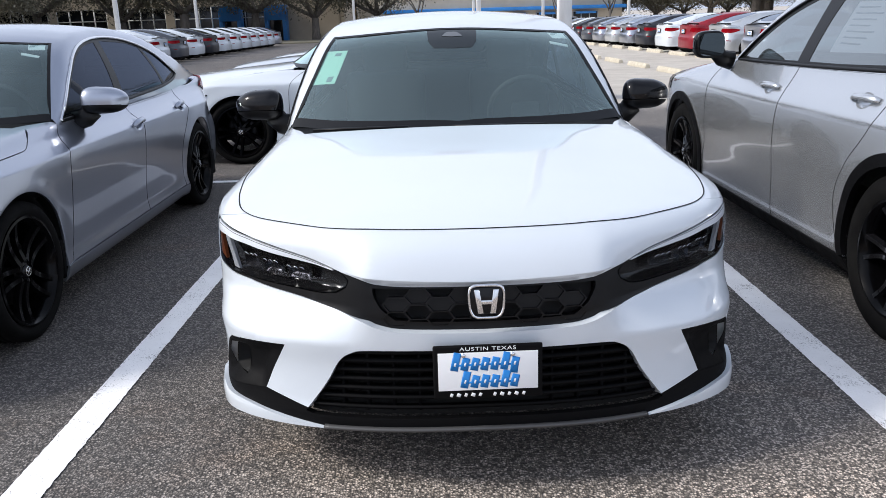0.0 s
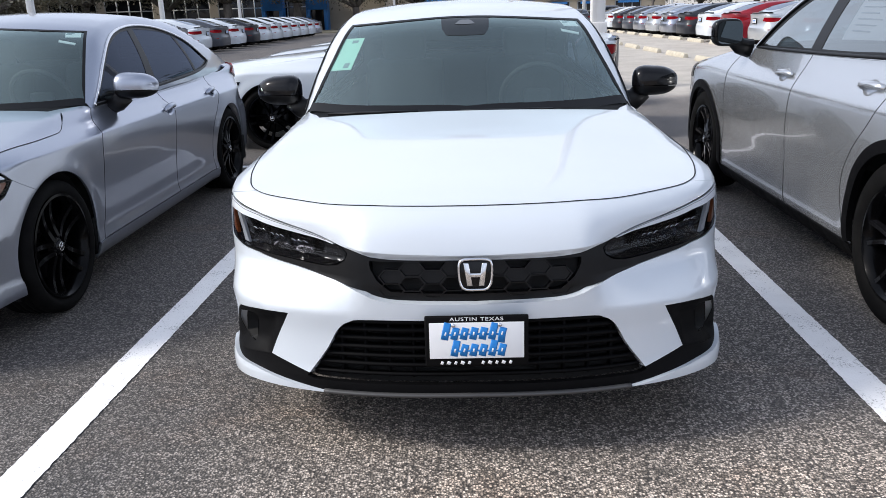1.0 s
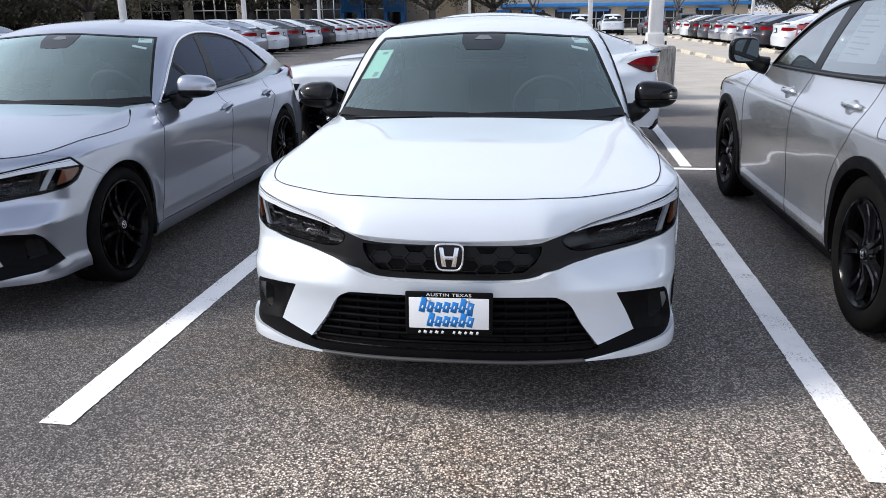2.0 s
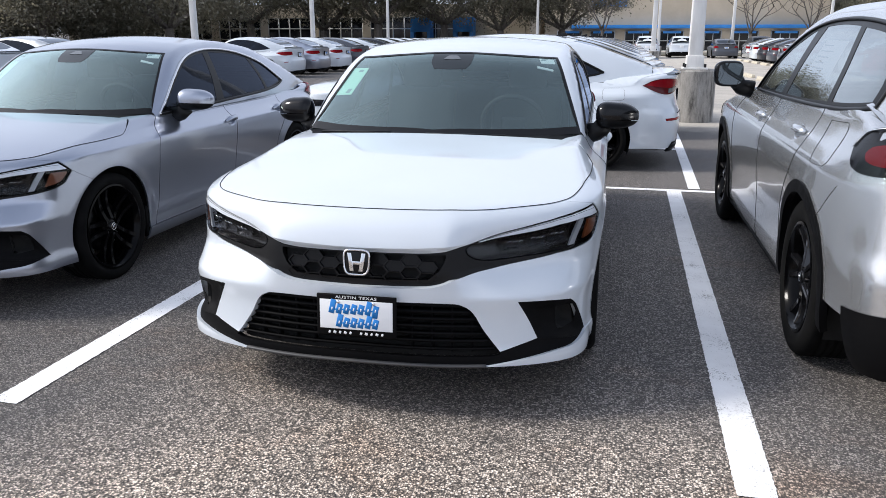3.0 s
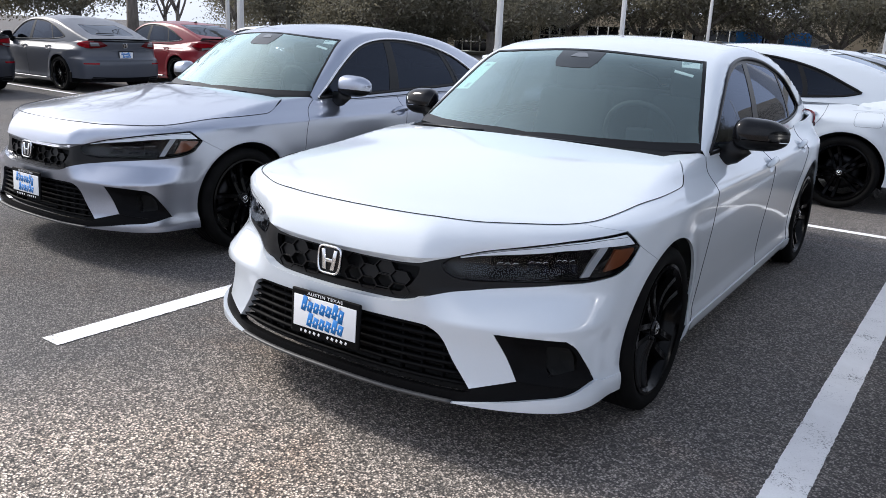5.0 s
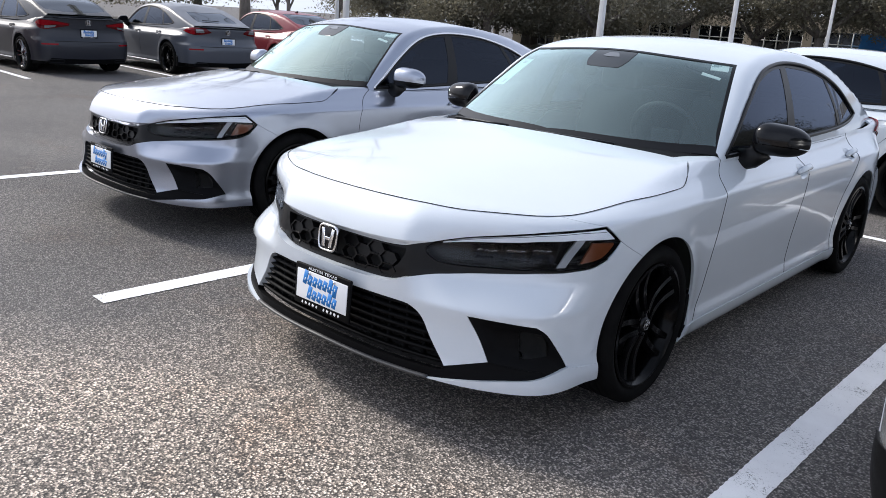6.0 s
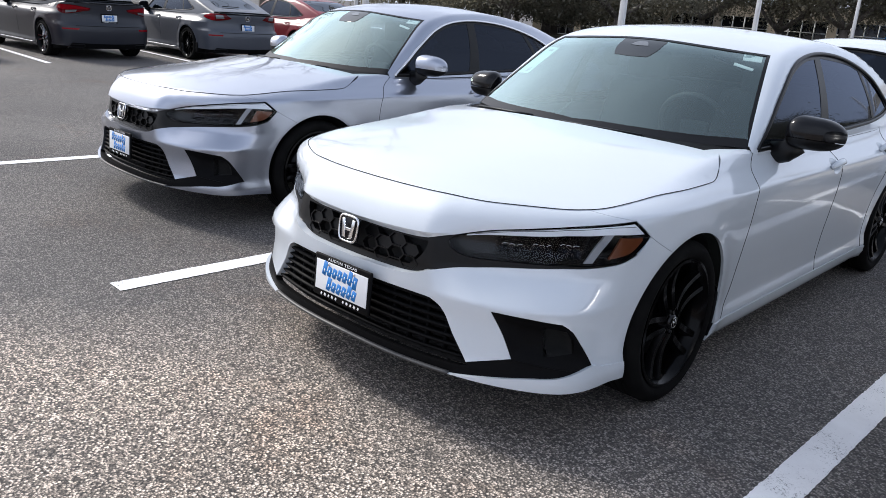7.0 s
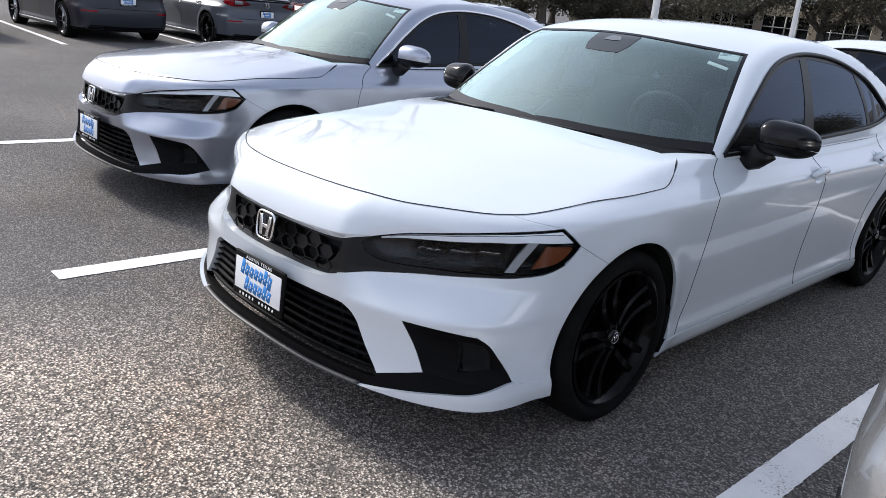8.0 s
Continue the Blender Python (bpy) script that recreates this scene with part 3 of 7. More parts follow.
def rim_mesh(rim, face, spokes, style):
    """Barrel, lip, hub and spokes of an alloy wheel that faces +x."""
    parts = [lathe([(rim + 0.004, face + 0.012), (rim - 0.008, face + 0.014), (rim - 0.016, face + 0.004), (rim - 0.03, face - 0.02), (rim - 0.035, face - 0.19)], 48)]
    parts.append(lathe([(0.0, face - 0.012), (0.03, face - 0.012), (0.05, face - 0.02), (0.062, face - 0.035), (0.065, face - 0.09)], 24))
    ring = [(-1, -0.5), (-0.6, 0.5), (0.6, 0.5), (1, -0.5)]
    bars = []
    for i in range(spokes):
        a = 2 * math.pi * i / spokes + math.pi / 2
        lines = []
        if style == "split":
            for sgn in (-1, 1):
                lines.append(([(r, a + sgn * math.asin(min(0.9, (0.017 + 0.105 * r) / r))) for r in np.linspace(0.05, rim - 0.018, 9)], 0.0185))
        else:
            for sgn in (-1, 1):
                lines.append(([(0.045, a + sgn * 0.24), (0.12, a + sgn * 0.15), (rim - 0.018, a + sgn * 0.22)], 0.016))
        for pts, w in lines:
            pts = np.array(pts)
            r = np.linspace(pts[0, 0], pts[-1, 0], 9)
            th = np.interp(r, pts[:, 0], pts[:, 1])
            x = face - 0.02 - 0.018 * np.sin((r - 0.04) / (rim - 0.04) * math.pi) + 0.014 * (r / rim) ** 2
            path = np.stack([x, r * np.cos(th), r * np.sin(th)], 1)
            bars.append(tidy("spoke", sweep(path, [(p * w, q * 0.024) for p, q in ring], up=(1, 0, 0))))
    if style == "disc":
        parts, bars = [lathe([(rim + 0.004, face + 0.012), (rim - 0.016, face + 0.004), (rim - 0.03, face - 0.03), (0.1, face - 0.03), (0.06, face - 0.01), (0.0, face - 0.01)], 20)], []
    return tidy("wheel", parts[0]), [tidy("hub", p) for p in parts[1:]] + bars


def tidy(name, data):
    me = mesh_of(name, data, M["rim_black"])
    bm = bmesh.new()
    bm.from_mesh(me)
    bmesh.ops.recalc_face_normals(bm, faces=bm.faces)
    bm.to_mesh(me)
    bm.free()
    me.set_sharp_from_angle(angle=0.6)
    return me


class Wheels:
    """The shared meshes of one kind of wheel."""

    def __init__(self, radius, width, rim, spokes=5, style="split", near=True, finish="rim_black"):
        self.radius, self.near = radius, near
        face = width / 2 - 0.02
        self.tyre = tyre_mesh(radius, width, rim, near, 56 if near else 20)
        self.rim, self.bars = rim_mesh(rim, face, spokes, style)
        for me in self.bars:
            me.materials[0] = M[finish]
        self.cap = mesh_of("hub_cap", lathe([(0.0, face + 0.0), (0.022, face - 0.001), (0.03, face - 0.006), (0.031, face - 0.02)], 24), M["gloss_black"])
        mark = [sweep([(face + 0.002, -0.009 * k, -0.012), (face + 0.002, -0.007 * k, 0.012)], [(-0.003, -0.001), (0.003, -0.001), (0.003, 0.001), (-0.003, 0.001)], up=(1, 0, 0)) for k in (-1, 1)]
        mark.append(sweep([(face + 0.002, -0.008, 0), (face + 0.002, 0.008, 0)], [(-0.003, -0.001), (0.003, -0.001), (0.003, 0.001), (-0.003, 0.001)], up=(1, 0, 0)))
        mark.append(turned(lathe([(0.0185, -0.0008), (0.0205, 0.0008), (0.0225, -0.0008)], 24), Matrix.Translation((face + 0.001, 0, 0))))
        self.mark = mesh_of("cap_emblem", joined(*mark), M["chrome"])
        self.nut = mesh_of("wheel_nut", lathe([(0.0, face - 0.012), (0.008, face - 0.013), (0.010, face - 0.04)], 6), M["dark_metal"])
        self.disc = mesh_of("brake_disc", lathe([(0.06, -0.0), (0.07, 0.02), (0.15, 0.02), (0.152, 0.0)], 32), M["dark_metal"])
        self.caliper = block(0.0, 0.05, -0.05, 0.05, 0.10, 0.165, 0.012)
        me = bpy.data.meshes.new("brake_caliper")
        self.caliper.to_mesh(me)
        me.materials.append(M["dark_metal"])
        self.caliper = me

    def fit(self, car, y, centre, spin):
        for sign in (1, -1):
            m = Matrix.Translation((sign * centre, y, self.radius)) @ Euler((radians(spin * sign), 0, 0 if sign > 0 else math.pi)).to_matrix().to_4x4()
            w = new("wheel", self.rim)
            w.parent = car
            w.matrix_basis = m
            subs = [("tyre", self.tyre), ("hub_cap", self.cap)]
            if self.near:
                subs += [("cap_emblem", self.mark), ("brake_disc", self.disc), ("brake_caliper", self.caliper)]
            for n, me in subs + [(b.name.split(".")[0], b) for b in self.bars]:
                new(n, me).parent = w
            if self.near:
                for i in range(5):
                    nut = new("wheel_nut", self.nut)
                    nut.parent = w
                    a = 2 * math.pi * (i + 0.5) / 5
                    nut.matrix_basis = Matrix.Translation((0, 0.05 * math.sin(a), 0.05 * math.cos(a)))


def liner(car, axle, r, x0, x1, material):
    """The dark lining of a wheel arch."""
    for sign in (1, -1):
        path = [(axle - r * math.cos(t), car.s.radius + r * math.sin(t)) for t in np.radians(np.linspace(-25, 205, 24))]
        verts = [(sign * x, y, z) for y, z in path for x in (x0, x1)]
        faces = [(2 * i, 2 * i + 1, 2 * i + 3, 2 * i + 2) for i in range(len(path) - 1)]
        b = len(verts)
        verts += [(sign * x0, axle, car.s.radius)] + [(sign * x0, y, z) for y, z in path]
        faces += [(b, b + 1 + i, b + 2 + i) for i in range(len(path) - 1)]
        put("wheel_arch_liner", (verts, faces, None), material, car.root)


def mirror_housing(c, size, sign, upper, lower, car, glass=True, boxy=False):
    """A door mirror: a tapered pod on a foot, its glass facing the tail."""
    bm = bmesh.new()
    bmesh.ops.create_uvsphere(bm, u_segments=28, v_segments=18, radius=1)
    for v in bm.verts:
        x, y, z = v.co
        out = (x + 1) / 2
        k = 1.0 - 0.44 * out ** 1.6 if z > 0 else 0.84 - 0.24 * out ** 2
        zz = math.copysign(abs(z) ** 0.66, z) * k * size[2]
        yy = (y if y < 0 else min(y, 0.5)) * size[1] * (1 - 0.35 * out ** 2)
        if boxy:
            yy = (y if y < 0 else min(y, 0.5)) * size[1]
            zz = math.copysign(abs(z) ** 0.55, z) * (1 - 0.12 * out ** 2) * size[2]
        sup = math.copysign(abs(x) ** (0.55 if boxy else 0.64), x)
        v.co = (sign * sup * size[0] + c[0] * sign, yy + c[1] + (0.0 if boxy else 0.05 * out), zz + c[2])
    bmesh.ops.recalc_face_normals(bm, faces=bm.faces)
    for f in bm.faces:
        f.smooth = True
    if lower is upper:
        pod = put("door_mirror", bm, upper, car.root)
    else:
        lo = bm.copy()
        geom = bm.verts[:] + bm.edges[:] + bm.faces[:]
        bmesh.ops.bisect_plane(bm, geom=geom, plane_co=(0, c[1], c[2] - 0.020), plane_no=(0, 0.1, 1), clear_inner=True)
        bmesh.ops.bisect_plane(lo, geom=lo.verts[:] + lo.edges[:] + lo.faces[:], plane_co=(0, c[1], c[2] - 0.023), plane_no=(0, 0.1, 1), clear_outer=True)
        pod = put("door_mirror", bm, upper, car.root)
        put("mirror_base", lo, lower, pod, "black plastic lower shell")
    foot = sweep([(sign * (c[0] - size[0] - 0.07), c[1] - 0.02, c[2] - 0.105), (sign * (c[0] - size[0] * 0.9), c[1], c[2] - 0.085), (sign * (c[0] - size[0] * 0.55), c[1] + 0.01, c[2] - 0.045)], disc_ring(10, 0.052, 0.028), up=(0, 1, 0), scale=[1.15, 1.0, 1.0])
    put("mirror_foot", foot, lower, pod, "black mirror foot")
    if glass:
        ring = disc_ring(24, size[0] * 0.82, size[2] * 0.72)
        if boxy:
            ring = [(math.copysign(abs(a / size[0] / 0.82) ** 0.5, a) * size[0] * 0.84, math.copysign(abs(b / size[2] / 0.72) ** 0.5, b) * size[2] * 0.8) for a, b in ring]
        verts = [(sign * c[0] + a * 0.98 - 0.01 * sign, c[1] + size[1] * 0.5 + 0.004, c[2] + b) for a, b in ring]
        put("mirror_glass", (verts, [tuple(range(24))], None), M["mirror"], pod, "mirror glass")
    return pod


def bowl_loop(y, z):
    """The outline of the hollow behind a door handle."""
    t = np.linspace(0, 2 * math.pi, 25)[:-1]
    return np.stack([y - 0.005 + 0.062 * np.cos(t), z - 0.004 + 0.036 * np.sin(t)], 1)


def handle(fn, y, z, sign, material, car, length=0.19):
    """A pull handle over a shallow bowl."""
    ys = np.linspace(y - length / 2, y + length / 2, 9)
    p, n = normals(fn, ys, np.full(9, z) + 0.008 * (ys - y) / length)
    lift = np.array([0.004, 0.02, 0.03, 0.033, 0.034, 0.033, 0.03, 0.02, 0.004])
    h = put("door_handle", sweep(p + n * lift[:, None], disc_ring(10, 0.0165, 0.009), up=n, scale=[0.75, 0.9, 1, 1, 1, 1, 1, 0.95, 0.8]), material, car.root)
    h.data.shade_smooth()
    return h


def plate(car, origin, tilt, back, small=False):
    """A dealer plate in a black frame: blue shapes on white, white letters over them."""
    base = new("number_plate_frame", None)
    me = bpy.data.meshes.new("number_plate_frame")
    bm = block(-0.157, 0.157, -0.012, 0.0, -0.081, 0.081, 0.006)
    bm.to_mesh(me)
    bm.free()
    me.materials.append(M["plastic"])
    bpy.data.objects.remove(base)
    base = new("number_plate_frame", me)
    base.parent = car
    base.matrix_basis = Matrix.Translation(origin) @ Euler((radians(tilt), 0, radians(180 if back else 0))).to_matrix().to_4x4()
    bm = block(-0.143, 0.143, -0.0145, -0.011, -0.054, 0.060, 0.001)
    put("plate_sheet", bm, M["plate_white"], base, "white plate with blue shapes")
    # plain slanted bars on a ribbon in place of the lettering
    def stroke(pts, w, mat, y):
        put("plate_stroke", sweep([(x, y, z) for x, z in pts], disc_ring(8, w, 0.0006), up=(0, 1, 0)), M[mat], base)

    for x0, z0, tall in ((-0.094, 0.026, (0.034, 0.018, 0.017, 0.018, 0.018, 0.032, 0.017)), (-0.066, -0.027, (0.030, 0.017, 0.018, 0.017, 0.030, 0.017))):
        for k, h in enumerate(tall):
            x = x0 + 0.0285 * k
            low = z0 - (0.030 if k == 6 else 0.019)
            stroke([(x - 0.004, low), (x, z0), (x + 0.004 + 0.2 * (h - 0.014), z0 + h + 0.001)], 0.0112, "plate_blue", -0.0150)
            stroke([(x - 0.0015, z0 - 0.006), (x + 0.0015, z0 + 0.005)], 0.0024, "plate_white", -0.0157)
        x1 = x0 + 0.0285 * (len(tall) - 1)
        stroke([(x0 - 0.010, z0 - 0.004), ((x0 + x1) / 2, z0 - 0.002), (x1 + 0.010, z0 - 0.004)], 0.0030, "plate_blue", -0.0146)
    for k in range(11):
        if k != 5:
            x = -0.108 + 0.0208 * k
            stroke([(x, -0.0735), (x + 0.004, -0.0640)], 0.0042 + 0.0015 * (k % 2), "plate_white", -0.0126)
    if not small:
        text = bpy.data.curves.new("plate_text", "FONT")
        text.body, text.size, text.align_x, text.align_y, text.extrude = "AUSTIN TEXAS", 0.0155, "CENTER", "CENTER", 0.0004
        text.space_character = 1.1
        tmp = new("plate_text", text)
        me = bpy.data.meshes.new_from_object(tmp.evaluated_get(bpy.context.evaluated_depsgraph_get()))
        bpy.data.objects.remove(tmp)
        me.materials.clear()
        me.materials.append(M["plate_white"])
        t = new("plate_lettering", me)
        t.parent = base
        t.matrix_basis = pose(0, -0.0128, 0.0705, 90, 0, 0) @ Matrix.Diagonal((1.45, 1, 1, 1))
        for x in (-0.07, 0.07):
            put("plate_screw", turned(lathe([(0, -0.002), (0.006, -0.001), (0.007, 0.001)], 12), pose(x, -0.016, 0.052, 0, 0, 90)), M["chrome"], base)
    return base


def emblem(car, place, tilt):
    """A chrome badge of a rounded frame, two uprights and a bar."""
    base = block(-0.048, 0.048, 0.0, 0.012, -0.042, 0.042, 0.005)
    me = bpy.data.meshes.new("badge")
    base.to_mesh(me)
    base.free()
    me.materials.append(M["gloss_black"])
    b = new("badge", me)
    b.parent = car
    b.matrix_basis = Matrix.Translation(place) @ Euler((radians(tilt), 0, 0)).to_matrix().to_4x4()
    pts = run([(-0.042, 0.036), (-0.03, 0.042), (0, 0.043), (0.03, 0.042), (0.042, 0.036)], [(0.042, 0.036), (0.046, 0.02), (0.043, -0.02), (0.036, -0.036)], [(0.036, -0.036), (0.026, -0.042), (0, -0.043), (-0.026, -0.042), (-0.036, -0.036)], [(-0.036, -0.036), (-0.043, -0.02), (-0.046, 0.02), (-0.042, 0.036)], step=0.006)
    path = np.stack([pts[:, 0] * 1.08, np.full(len(pts), -0.003), pts[:, 1] * 1.08], 1)
    put("badge_frame", sweep(path, disc_ring(8, 0.0042), up=(0, 1, 0), close=True), M["chrome"], b).data.shade_smooth()
    for k in (-1, 1):
        loop = [(0.009 * k, -0.034), (0.025 * k, -0.034), (0.036 * k, 0.035), (0.020 * k, 0.035)]
        bm = slab(loop, 0.01, 0.002)
        bmesh.ops.translate(bm, verts=bm.verts, vec=(0, -0.007, 0))
        put("badge_bar", bm, M["chrome"], b)
    bm = slab([(-0.017, -0.008), (0.017, -0.008), (0.019, 0.004), (-0.019, 0.004)], 0.009, 0.0015)
    bmesh.ops.translate(bm, verts=bm.verts, vec=(0, -0.006, 0))
    put("badge_bar", bm, M["chrome"], b)
    return b


HL_BOTTOM = [(1.165, 0.664), (1.10, 0.642), (1.05, 0.633), (0.93, 0.6235), (0.80, 0.6205), (0.65, 0.617), (0.52, 0.6135), (0.455, 0.622)]
BAND_LOW = [(1.165, 0.657), (1.10, 0.634), (1.02, 0.622), (0.93, 0.6145), (0.80, 0.608), (0.63, 0.5955), (0.52, 0.583), (0.46, 0.577), (0.40, 0.565), (0.355, 0.553), (0.31, 0.5355), (0.23, 0.524), (0, 0.519)]
LIP = [(0, 0.667), (0.10, 0.669), (0.26, 0.6745), (0.346, 0.680), (0.44, 0.6849)]
BAND_TOP = [(0, 0.651), (0.13, 0.652), (0.26, 0.655), (0.344, 0.664), (0.40, 0.676), (0.44, 0.6849)]
HL_TOP = [(0.44, 0.6849), (0.50, 0.700), (0.58, 0.7165), (0.68, 0.731), (0.78, 0.744), (0.88, 0.7535), (0.98, 0.763), (1.07, 0.7695), (1.153, 0.775)]
GRILLE_TOP = [(0, 0.463), (0.33, 0.465), (0.40, 0.455), (0.44, 0.425), (0.481, 0.357), (0.545, 0.272)]
ARCH = 0.362


def hood_edge():
    """The shut line of the bonnet, seen from above, from the middle of the nose to the windscreen."""
    return [(0, 0.1425), (0.15, 0.148), (0.30, 0.168), (0.45, 0.213), (0.58, 0.281), (0.68, 0.352), (0.735, 0.415), (0.77, 0.485), (0.797, 0.60), (0.812, 0.72), (0.83, 0.90), (0.833, 1.09), (0.826, 1.16), (0.80, 1.235), (0.742, 1.343)]


def lift(shell, pts):
    """Points seen from above as (s, z) of the body's wall."""
    p = np.array(pts)
    q = shell.hood(p[:, 0], p[:, 1])
    s, _ = shell.near(p[:, 0], p[:, 1])
    return [tuple(a) for a in np.stack([s, q[:, 2]], 1)]


def belt_z(y):
    return 0.905 + 0.012 * (y - 1.6)


def common_cabin(c, dlo, glasses, front_pane, rear_pane, front_corner, belt, tail, trim, tint="tinted_glass", near=True):
    """Roof, pillars, windscreen, rear window and side windows."""
    st = c.step
    y0, y1 = front_corner, tail
    ys = np.linspace(y0, y1, 120 if near else 40)
    zr = c.rail(ys)
    xr = c.s.flank(ys, zr)[:, 0]
    edge = np.stack([xr, ys], 1)
    fw, bw = run(*front_pane, step=st), run(*rear_pane, step=st)
    half = np.concatenate([[(0, front_pane[0][0][1] - 0.02)], [(edge[0, 0] * 0.6, front_pane[0][0][1] + 0.05)], edge, [(0, y1 + 0.02)]])
    fr, br = both(fw), both(bw)
    roof = c.panel("roof", c.s.roof, both(half), holes=[fr, br], seam=0.0, rim=0.0, step=0.025 if near else st)
    c.panel("windscreen", c.s.roof, fr, M["windscreen_glass"], off=-0.003, seam=0.0015, rim=0.004, step=max(st, 0.06), label="tinted windscreen glass")
    if near:
        k = run(*front_pane, step=0.04)
        inner = shrink(both(k), 0.017)
        foot = np.interp(np.abs(inner[:, 0]), [p[0] for p in front_pane[0]], [p[1] for p in front_pane[0]])
        inner[:, 1] += 0.032 * np.clip(1 - (inner[:, 1] - foot - 0.03) / 0.10, 0, 1)
        c.panel("windscreen_border", c.s.roof, fr, M["satin_black"], holes=[inner], off=-0.0008, seam=0.0005, rim=0, step=0.06, label="black printed glass border")
        c.panel("headliner", c.s.roof, both(half), M["cabin_cloth"], holes=[fr, br], off=-0.018, seam=-0.008, rim=-0.014, label="dark headliner")
    c.panel("rear_window", c.s.roof, br, M["rear_glass"], off=-0.003, rim=0.004, step=max(st, 0.06), label="dark rear window glass")
    for sign in (1, -1):
        fn = c.flank(sign)
        loop = np.concatenate([np.stack([ys, zr], 1), run([(y1, zr[-1]), (y1, belt(y1) - 0.01)], [(y1, belt(y1) - 0.01), (y0, belt(y0) - 0.01)], step=st)])
        hole = run(*dlo, step=min(st, 0.03))
        c.panel("cabin_side", fn, loop, holes=[hole], seam=0.0, rim=0.0)
        if near:
            panes = [run(*g, step=0.03) for g in glasses]
            c.panel("pillar_trim", fn, loop, M["cabin_cloth"], holes=[hole], off=-0.018, seam=-0.012, rim=-0.014)
            c.panel("window_surround", fn, hole, M["satin_black"], holes=panes, off=-0.004, seam=0.0, rim=0.01, step=0.05, label="black window surround")
            for p in panes:
                c.panel("side_window", fn, p, M[tint], off=-0.006, seam=0.0, rim=0.004, step=0.07, label="dark tinted side window")
            q, nn = c.along(fn, dlo[1], 0.002)
            b, bn = c.along(fn, dlo[0], 0.001)
            put("belt_trim", sweep(b, disc_ring(6, 0.010, 0.005), up=bn), M["satin_black"], c.root, "black belt trim").data.shade_smooth()
            put("window_trim", sweep(q, disc_ring(6, 0.010, 0.006), up=nn), M[trim], c.root, "window trim strip").data.shade_smooth()
        else:
            c.panel("side_window", fn, hole, M[tint], off=-0.004, seam=0.0, rim=0.004, label="dark side windows")
    return roof


def doors_and_tail(c, cut0, cut1, cut2, belt, arch, sill_z, low_rear, ring=0.12, fuel=None, skirt=None, near=True, grips=()):
    """Doors, sills, and the rear end from the rear doors back."""
    f_ax, r_ax = c.s.axles
    sm = min(c.step, 0.03)
    top0, top1, top2 = cut0[-1], cut1[-1], cut2[-1]
    for sign in (1, -1):
        fn = c.side(sign)
        front = run(cut0[::-1], [cut0[0], cut1[0]], cut1, [top1, ((top1[0] + top0[0]) / 2, belt((top1[0] + top0[0]) / 2)), top0], step=sm)
        rear = run(cut1[::-1], [cut1[0], cut2[0]], cut2, [top2, top1], step=sm)
        for name, lp, grip in (("front_door", front, grips[:1]), ("rear_door", rear, grips[1:])):
            bowls = [bowl_loop(*g) for g in grip]
            door = c.panel(name, fn, lp, holes=bowls, tall=1.6)
            for b in bowls:
                c.panel("handle_bowl", fn, b, parent=door, bowl=0.02, lip=0.03, seam=-0.0005, rim=0, step=0.012)
        c.panel("sill", fn, run([(f_ax + arch * 0.98, sill_z), (r_ax - arch * 0.98, sill_z)], [(r_ax - arch * 0.98, sill_z), (r_ax - arch * 0.9, 0.16)], [(r_ax - arch * 0.9, 0.16), (f_ax + arch * 0.9, 0.16)], [(f_ax + arch * 0.9, 0.16), (f_ax + arch * 0.98, sill_z)], step=0.05), skirt, tall=2.0, off=0.006)
        for cut in (cut0, cut1, cut2) if c.step < 0.1 else ():
            q, nn = c.along(fn, cut, 0.0002)
            put("door_gap", sweep(q, disc_ring(4, 0.0017), up=nn), M["void"], c.root)
    # rear end: wall from the rear door round the tail
    se = c.s.s[-1]
    a_deg = math.degrees(math.asin((sill_z - c.s.radius) / arch))
    arc = [(y, z) for y, z in c.arc(r_ax, arch, a_deg, 180 - math.degrees(math.asin((low_rear - c.s.radius) / arch)))]
    side = [(c.sy(y), z) for y, z in run(cut2[::-1], arc, step=sm)]
    start = [p for p in side]
    tailb = [(se, low_rear)]
    ss = np.linspace(se, c.sy(top2[0]), 40)
    ins = np.full(40, ring)
    p, nn = c.s.at(ss)
    q = p + nn * ins[:, None]
    zz = c.s.hood(q[:, 0], q[:, 1])[:, 2]
    w = ramp(np.arange(40) / 39, 0.55, 1.0)
    zz = zz * (1 - w) + belt(top2[0]) * w
    topc = [(a, b) for a, b in zip(ss, zz)]
    across = lambda a: [(2 * se - u, v) for u, v in a]
    under = start + [(u, low_rear) for u in np.arange(start[-1][0] + 0.05, se, 0.05)]
    loop = under + tailb + across(under[::-1]) + across(topc[::-1][1:-1]) + topc[:-1]
    c.panel("rear_body", c.wall, np.array(loop), tall=1.5, seam=0.0015, step=min(c.step, 0.06))


